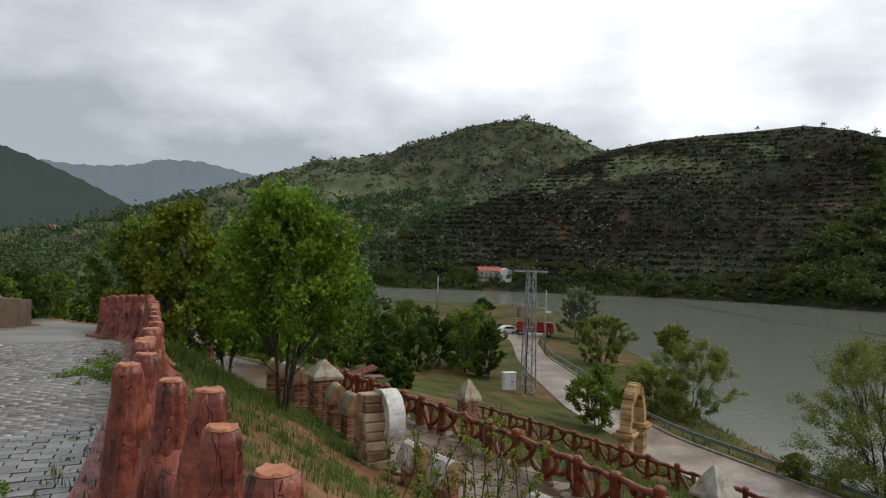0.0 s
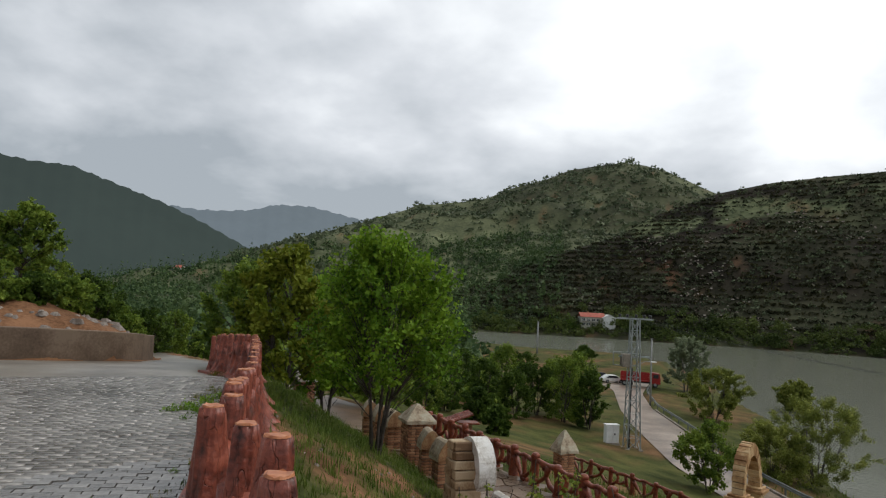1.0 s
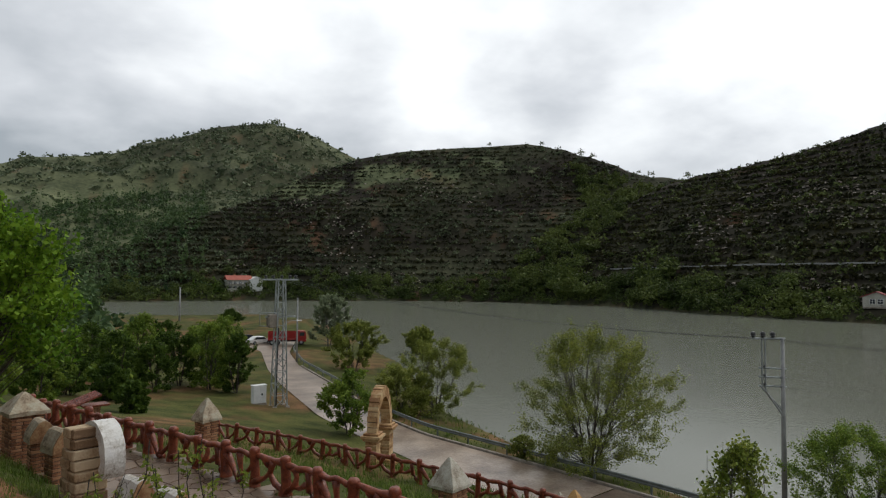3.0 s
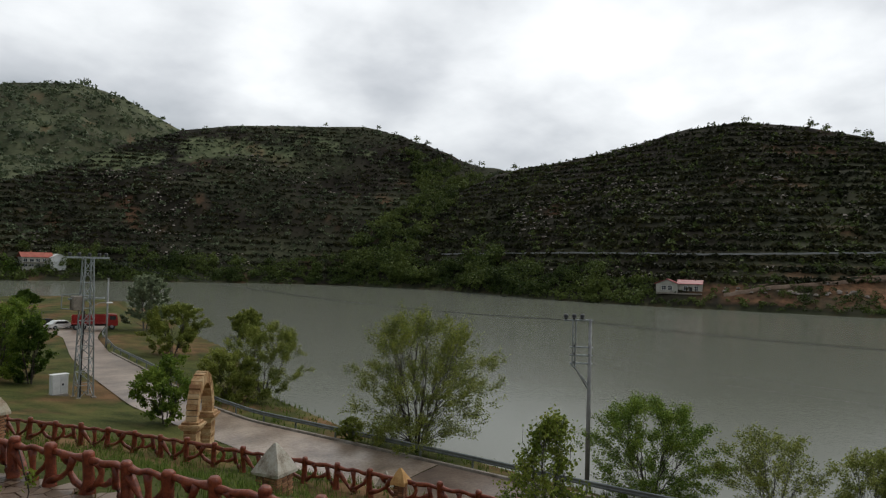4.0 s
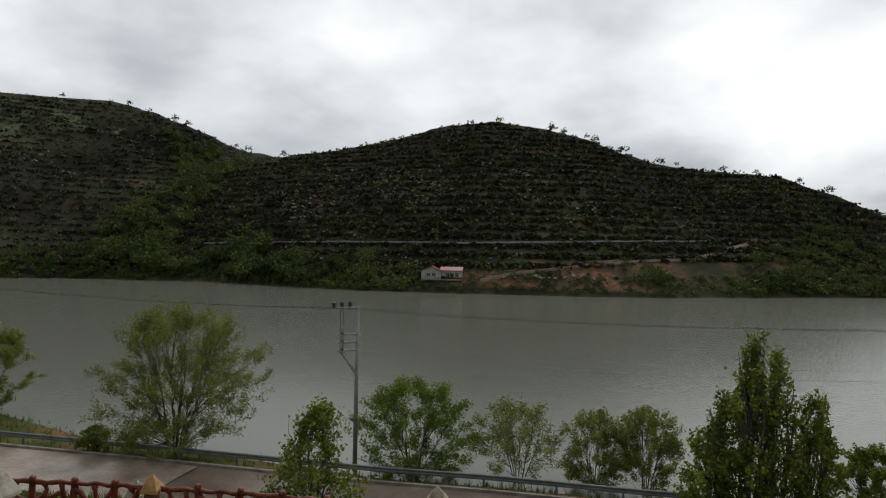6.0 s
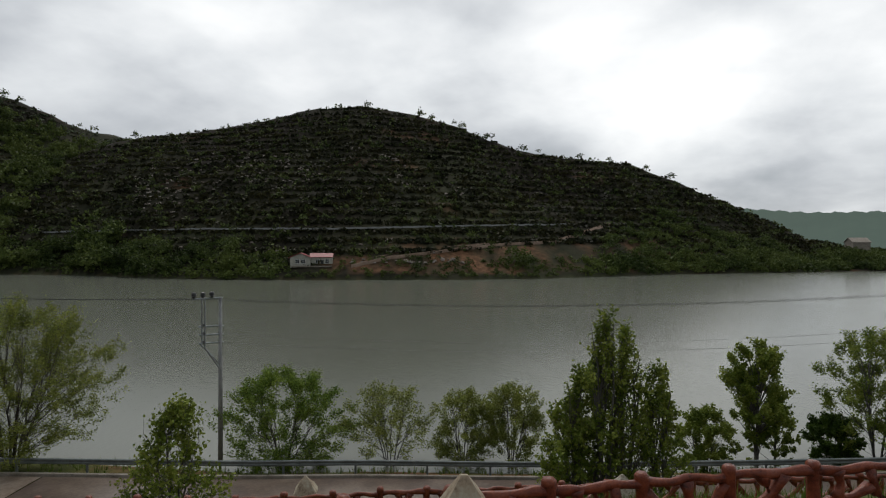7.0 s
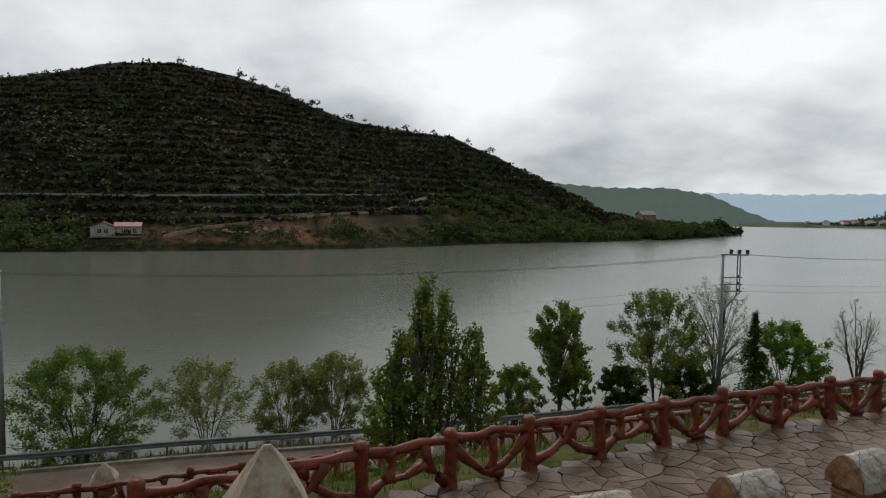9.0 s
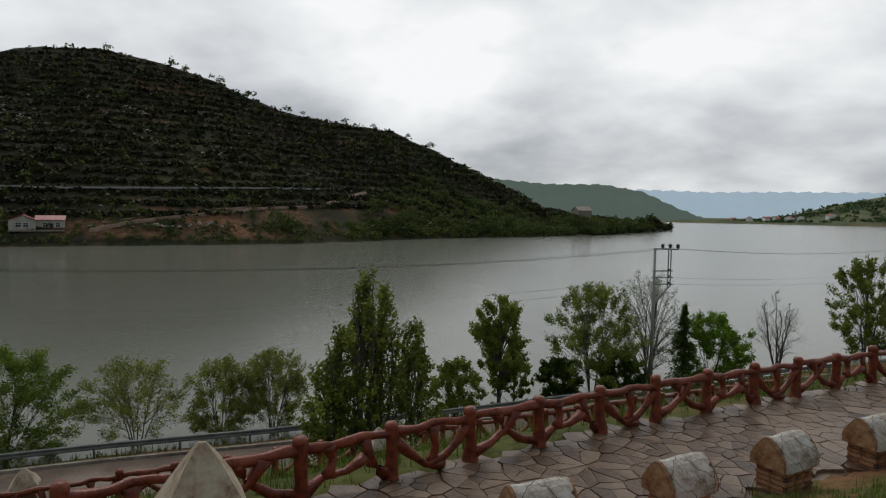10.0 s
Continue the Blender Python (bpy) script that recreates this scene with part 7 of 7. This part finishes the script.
v, f = clump_cloud(rng, s, rng.uniform(1.8, 3.6, len(s)) * np.where(np.hypot(s[:, 0], s[:, 1]) > 800, 1.8, 1.0), 70, 0.2, 1.0)
stuff("skyline_trees", v, f, SHRUB_GREEN, "single trees on the hill crests", "trees")
# bushes of the big mountain, its shoulder, the west hill and the far hills
for i, n, lo, hi, per in ((0, 7000, 2.5, 6.0, 9), (1, 5000, 1.6, 4.2, 12), (4, 1800, 4, 8, 8)):
    s, a, u = hill_spots(i, n, None, (0.02, 1.0))
    ok = wobble(s[:, 0], s[:, 1], 0.012, 9.0) + rng.normal(size=len(s)) * 0.4 > -0.1
    s = s[ok]
    v, f = clump_cloud(rng, s, rng.uniform(lo, hi, len(s)), per, 0.4, 0.75)
    # mountain and shoulder scrub carries the haze in its leaf colour
    stuff("mountain_bushes", v, f, HAZE_LEAF if i < 2 else WOOD_LEAF, "scrub and bushes spotting the green mountain", "bushes")
# valley woods and poplars
a, r, x, y = scatter(rng, 5200, -50, 1.5, 130, 700, 0.8)
ok = ~((a > -6.5) & (r > 205) & (r < 385)) & ~((a > -5) & (r < 225))
x, y, a, r = x[ok], y[ok], a[ok], r[ok]
s = np.stack([x, y, height(x, y)[0]], 1)
poplar = rng.uniform(0, 1, len(s)) < 0.4
v, f = clump_cloud(rng, s[~poplar], rng.uniform(2.5, 5.5, (~poplar).sum()), 26, 0.25, 1.0)
stuff("valley_woods", v, f, WOOD_LEAF, "dense green woods on the valley floor", "woods")
sp = s[poplar] + np.array([0, 0, 1.0])
sp = sp[np.hypot(sp[:, 0], sp[:, 1]) > 200]
v, f = clump_cloud(rng, sp, rng.uniform(1.1, 2.0, len(sp)), 40, 0.42, 1.0, rng.uniform(6.0, 9.5, len(sp)))
stuff("poplar_rows", v, f, WOOD_LEAF, "slim tall poplars rising from the valley woods", "poplars")
# the belt of bushes between the road bend and the valley
a, r, x, y = scatter(rng, 900, -48, -3.5, 44, 140)
dzs = height(x, y)[3]
ok = (np.abs(dzs[1][0]) > 1.5) & ~((a < -27) & (r < 62)) & ~((a > -14) & (r < 75))
x, y = x[ok], y[ok]
s = np.stack([x, y, height(x, y)[0]], 1)
v, f = clump_cloud(rng, s, rng.uniform(1.2, 2.8, len(s)), 60, 0.2, 1.1)
stuff("hedge_bushes", v, f, LEAF_MID, "belt of green bushes beyond the road bend", "bushes")
# far trees beside house one, and on the point
s = np.array([[*polar(2.0, 384), -10], [*polar(2.6, 382), -10.5], [*polar(6.6, 390), -9], [*polar(0.8, 386), -9], [*polar(101.2, 455), -6], [*polar(101.8, 458), -7], [*polar(102.4, 460), -7], [*polar(99.2, 452), -7]])
v, f = clump_cloud(rng, s, np.array([5.0, 4, 4, 4, 3.0, 3.5, 3.5, 3.0]), 120, 0.17, 1.5)
stuff("house_trees", v, f, LEAF_DARK, "dark trees round the far houses", "trees")


# near grass and weeds on the slope
def blades(x, y, z, h, wdt, per):
    n = len(x)
    b = np.repeat(np.stack([x, y, z], 1), per, 0) + rng.normal(size=(n * per, 3)) * np.array([0.035, 0.035, 0])
    hh = np.repeat(h, per) * rng.uniform(0.5, 1.2, n * per)
    an = rng.uniform(0, 6.28, n * per)
    d = np.stack([np.cos(an), np.sin(an), np.zeros(n * per)], 1)
    sd = np.stack([-np.sin(an), np.cos(an), np.zeros(n * per)], 1) * wdt
    up = np.array([0, 0, 1.0])
    lean = rng.uniform(0.1, 0.7, n * per)[:, None] * hh[:, None]
    mid = b + up * hh[:, None] * 0.6 + d * lean * 0.4
    tip = b + up * hh[:, None] + d * lean
    v = np.stack([b - sd, b + sd, mid + sd * 0.7, mid - sd * 0.7, mid - sd * 0.7, mid + sd * 0.7, tip + sd * 0.1, tip - sd * 0.1], 1).reshape(-1, 3)
    return v, np.arange(len(v)).reshape(-1, 4)


n = 30000
x, y = rng.uniform(-10, 9, n), rng.uniform(-6, 26, n)
z, _, _, dz, dw, w = height(x, y)
ok = (dz[0][0] > 0.25) & (dz[1][0] < -0.3) & (wobble(x, y, 0.5, 3.0) + rng.normal(size=n) * 0.3 < 0.06)
v, f = blades(x[ok], y[ok], z[ok] - 0.03, rng.uniform(0.08, 0.25, ok.sum()), 0.006, 9)
stuff("slope_grass", v, f, GRASS, "wet green grass tufts on the earth slope", "grass")
x, y = rng.uniform(-4, 34, n), rng.uniform(-14, 34, n)
z, _, _, dz, dw, w = height(x, y)
ok = (dz[2][0] > 0.25) & (dz[4][0] < -0.3) & (wobble(x, y, 0.5, 5.0) + rng.normal(size=n) * 0.3 < 0.05)
v, f = blades(x[ok], y[ok], z[ok] - 0.03, rng.uniform(0.15, 0.4, ok.sum()), 0.01, 4)
stuff("terrace_grass", v, f, GRASS, "green grass and herbs below the terrace fence", "grass")
n = 9000
x, y = rng.uniform(14, 62, n), rng.uniform(-36, 75, n)
z, _, _, dz, dw, w = height(x, y)
ok = (dz[5][0] > -0.4) & (dz[6][0] < 0.6)
v, f = blades(x[ok], y[ok], z[ok] - 0.03, rng.uniform(0.2, 0.55, ok.sum()), 0.018, 5)
stuff("bank_grass", v, f, GRASS, "tall grass on the lake bank under the guardrail", "grass")
# weeds along the parapet's foot and in the paving
n = 5000
x, y = rng.uniform(-9, 1, n), rng.uniform(0.5, 17, n)
z, _, _, dz, dw, w = height(x, y)
ok = (dz[0][0] > -0.75 - 0.5 * wobble(x, y, 1.3, 4.0)) & (dz[0][0] < -0.05) & (wobble(x, y, 1.1, 2.0) > -0.15)
v, f = blades(x[ok], y[ok], z[ok], rng.uniform(0.03, 0.12, ok.sum()), 0.006, 9)
stuff("paving_weeds", v, f, WEED, "weeds and yellow flowers along the edge of the paving", "weeds")
n = 800
x, y = rng.uniform(-6, 0, n), rng.uniform(1.2, 13, n)
z, _, _, dz, dw, w = height(x, y)
ok = (dz[0][0] > -0.95 - 0.35 * wobble(x, y, 1.3, 4.0)) & (dz[0][0] < -0.5) & (wobble(x, y, 1.1, 2.0) > -0.1)
v, f = clump_cloud(rng, np.stack([x, y, z], 1)[ok], rng.uniform(0.06, 0.19, ok.sum()), 170, 0.10, 0.85)
stuff("leafy_weeds", v, f, LEAF_BRIGHT, "leafy green weeds along the edge of the paving", "weeds")
# path edge weeds
n = 1500
x, y = rng.uniform(-6, 18, n), rng.uniform(-14, 22, n)
z, _, _, dz, dw, w = height(x, y)
ok = ((np.abs(dz[2][0] + 0.12) < 0.16) | (np.abs(dz[1][0]) < 0.3)) & (wobble(x, y, 0.8, 6.0) > -0.1)
v, f = blades(x[ok], y[ok], z[ok], rng.uniform(0.05, 0.2, ok.sum()), 0.008, 7)
stuff("path_weeds", v, f, WEED, "green weeds along both edges of the flagstones", "weeds")
# fallen leaves and stones on the earth slope
n = 900
x, y = rng.uniform(-9, 5, n), rng.uniform(2, 24, n)
z, _, _, dz, dw, w = height(x, y)
ok = (dz[0][0] > 0.3) & (dz[1][0] < -0.4) & (wobble(x, y, 0.5, 3.0) > -0.05)
s = np.stack([x, y, z + 0.01], 1)[ok]


def rubble(spots, lo, hi):
    V, F = [], []
    r = random.Random(2)
    for p in spots:
        k = r.uniform(lo, hi)
        base = len(V)
        for dx, dy, dz_ in ((-1, -1, -0.4), (1, -1, -0.4), (1, 1, -0.4), (-1, 1, -0.4), (-0.6, -0.6, 0.5), (0.7, -0.5, 0.6), (0.5, 0.6, 0.45), (-0.6, 0.5, 0.6)):
            V.append((p[0] + k * (dx + r.uniform(-0.3, 0.3)), p[1] + k * (dy + r.uniform(-0.3, 0.3)), p[2] + k * (dz_ + r.uniform(-0.2, 0.2))))
        for q in ((4, 5, 6, 7), (0, 1, 5, 4), (1, 2, 6, 5), (2, 3, 7, 6), (3, 0, 4, 7)):
            F.append([base + i for i in q])
    return np.array(V), np.array(F)


for i, lo_, hi_ in ((2, 3, 34), (3, 42, 79)):
    q, a, u = hill_spots(i, 5200, 4.2, (0.06, 0.75), lambda x, y, z, a, u: (a > lo_) & (a < hi_) & (wobble(x, y, 0.035, 17.0) > 0.05 + 0.5 * u))
    v, f = rubble(q + np.array([0, 0, 0.35]), 0.3, 0.8)
    stuff("terrace_stones", v, f, ROCK, "pale stones of the old terrace edges on the hill", "stones")
v, f = rubble(s[::2], 0.01, 0.032)
stuff("slope_stones", v, f, ROCK, "small stones lying on the bare earth slope", "stones")
n = 1500
x, y = rng.uniform(-40, -10, n), rng.uniform(10, 48, n)
z, _, _, dz, dw, w = height(x, y)
ok = (dw < -0.5) & (dw > -8)
v, f = rubble(np.stack([x, y, z], 1)[ok], 0.05, 0.24)
stuff("bank_rocks", v, f, ROCK, "broken pale rocks on the cut bank", "rocks")
# saplings just below the parapet
for k, (x_, y_, top_) in enumerate([(-0.62, 3.7, -0.95), (-0.5, 3.5, -0.72), (-0.4, 3.8, -0.80), (-0.28, 3.6, -0.58), (-0.16, 3.9, -0.70), (-0.06, 3.6, -0.62), (-0.3, 3.3, -0.9), (0.06, 3.35, -0.8), (0.16, 3.7, -0.72), (-0.56, 4.1, -0.85), (0.02, 4.2, -0.7), (-0.44, 3.2, -1.0)]):
    g_ = zat(x_, y_)
    plant_tree("sapling", x_, y_, g_, top_ - g_, 0.30, "thin leafy sapling with small leaves on the slope", "sapling", "saplings below the parapet", 120 + k, 2, 420, 0.014, LEAF_POPLAR, BARK, 0.2, 1.9, 2, 0, 0.10, fat=0.42)


# ---- paving pieces ----
def clip_poly(poly, p, q):
    """Keep the side of the bisector nearer to p."""
    m, d = (p + q) / 2, q - p
    out = []
    for a, b in zip(poly, poly[1:] + poly[:1]):
        sa, sb = (a - m).dot(d), (b - m).dot(d)
        if sa <= 0:
            out.append(a)
        if sa * sb < 0:
            out.append(a + (b - a) * (sa / (sa - sb)))
    return out


def build_flagstones():
    r = random.Random(11)
    seeds = []
    xs, ys = np.arange(-6, 22, 0.225), np.arange(-16, 23, 0.225)
    for gx in xs:
        for gy in ys:
            if r.random() > 0.42:
                seeds.append((gx + r.uniform(-0.2, 0.2), gy + r.uniform(-0.2, 0.2)))
    S = np.array(seeds)
    z, _, _, dz, dw, w = height(S[:, 0], S[:, 1])
    ok = (dz[1][0] > 0.05) & (dz[2][0] < 0.06)
    inside = np.nonzero(ok)[0]
    near = []
    V, F = [], []
    for i in inside:
        p = Vector(S[i])
        nb = np.nonzero(np.hypot(S[:, 0] - p.x, S[:, 1] - p.y) < 1.0)[0]
        poly = [p + Vector(c) for c in ((-0.6, -0.6), (0.6, -0.6), (0.6, 0.6), (-0.6, 0.6))]
        for j in nb:
            if j != i:
                poly = clip_poly(poly, p, Vector(S[j]))
        if len(poly) < 3:
            continue
        poly = [p + (q - p) * (r.uniform(0.9, 0.97) if (q - p).length > 0.1 else 0.84) for q in poly]
        zz = float(z[i]) + 0.0
        tilt = (r.uniform(-0.025, 0.025), r.uniform(-0.025, 0.025))
        top = [(q.x, q.y, zz + 0.03 + tilt[0] * (q.x - p.x) + tilt[1] * (q.y - p.y)) for q in poly]
        rim = [(p.x + (q.x - p.x) * 1.03, p.y + (q.y - p.y) * 1.03, zz - 0.03) for q in poly]
        near.append((abs(p.y + 1.5), top, rim, p, zz))
    near.sort(key=lambda e: e[0])
    for k, (_, top, rim, p, zz) in enumerate(near):
        n_ = len(top)
        fs = [list(range(n_))] + [[i, n_ + i, n_ + (i + 1) % n_, (i + 1) % n_] for i in range(n_)]
        if k < 300:
            me = mesh_from("flagstone", [(a - p.x, b - p.y, c - zz) for a, b, c in top + rim], fs, False)
            me.materials.append(FLAG)
            piece("flagstone", me, path, Matrix.Translation((p.x, p.y, zz)))
        else:
            base = len(V)
            V += top + rim
            F += [[base + i for i in q] for q in fs]
    me = mesh_from("flagstones", V, F, False)
    me.materials.append(FLAG)
    ob = piece("flagstones", me, path)
    tagged(ob, kind="stuff")


build_flagstones()


def build_pavers():
    """Block paving in rows across the upper road."""
    r = random.Random(13)
    ca, sa = math.cos(radians(24)), math.sin(radians(24))
    L, B = 0.21, 0.115
    cells = []
    for i in range(-110, 110):
        for j in range(-30, 190):
            u, v_ = (i + 0.5 * (j % 2)) * L, j * B
            cells.append((u * ca - v_ * sa, u * sa + v_ * ca))
    S = np.array(cells)
    z, _, _, dz, dw, w = height(S[:, 0], S[:, 1])
    d = np.hypot(S[:, 0], S[:, 1])
    ok = (dz[0][0] < -0.28) & (dw > 0.6) & (d < 17) & (d > 2.0) & (S[:, 1] > 1.0) & (S[:, 0] > -14)
    ok &= (wobble(S[:, 0], S[:, 1], 0.45, 14.0) > -0.62)
    S, z, d = S[ok], z[ok], d[ok]
    bm = bmesh.new()
    box(bm, -L / 2 + 0.006, L / 2 - 0.006, -B / 2 + 0.006, B / 2 - 0.006, -0.04, 0.022)
    bmesh.ops.delete(bm, geom=[f for f in bm.faces if f.normal.z < -0.5 or f.calc_center_median().z < -0.035], context="FACES")
    proto = to_mesh("paver", bm, PAVER)
    pv = np.array([v.co[:] for v in proto.vertices])
    pf = np.array([list(p.vertices) for p in proto.polygons])
    order = np.argsort(np.hypot(S[:, 0] + 2.2, S[:, 1] - 4.5))
    rot = np.array([[ca, -sa, 0], [sa, ca, 0], [0, 0, 1]])
    V, F, base = [], [], 0
    for k, i in enumerate(order):
        lift = r.uniform(-0.006, 0.006)
        if k < 300:
            piece("paver", proto, upper_road, pose(S[i, 0], S[i, 1], z[i] + lift, r.uniform(-1.2, 1.2), r.uniform(-1.2, 1.2), 24))
        else:
            V.append(pv @ rot.T + np.array([S[i, 0], S[i, 1], z[i] + lift]))
            F.append(pf + base)
            base += len(pv)
    ob = piece("pavers", quads_mesh("pavers", np.concatenate(V), np.concatenate(F), PAVER), upper_road)
    tagged(ob, kind="stuff")


build_pavers()
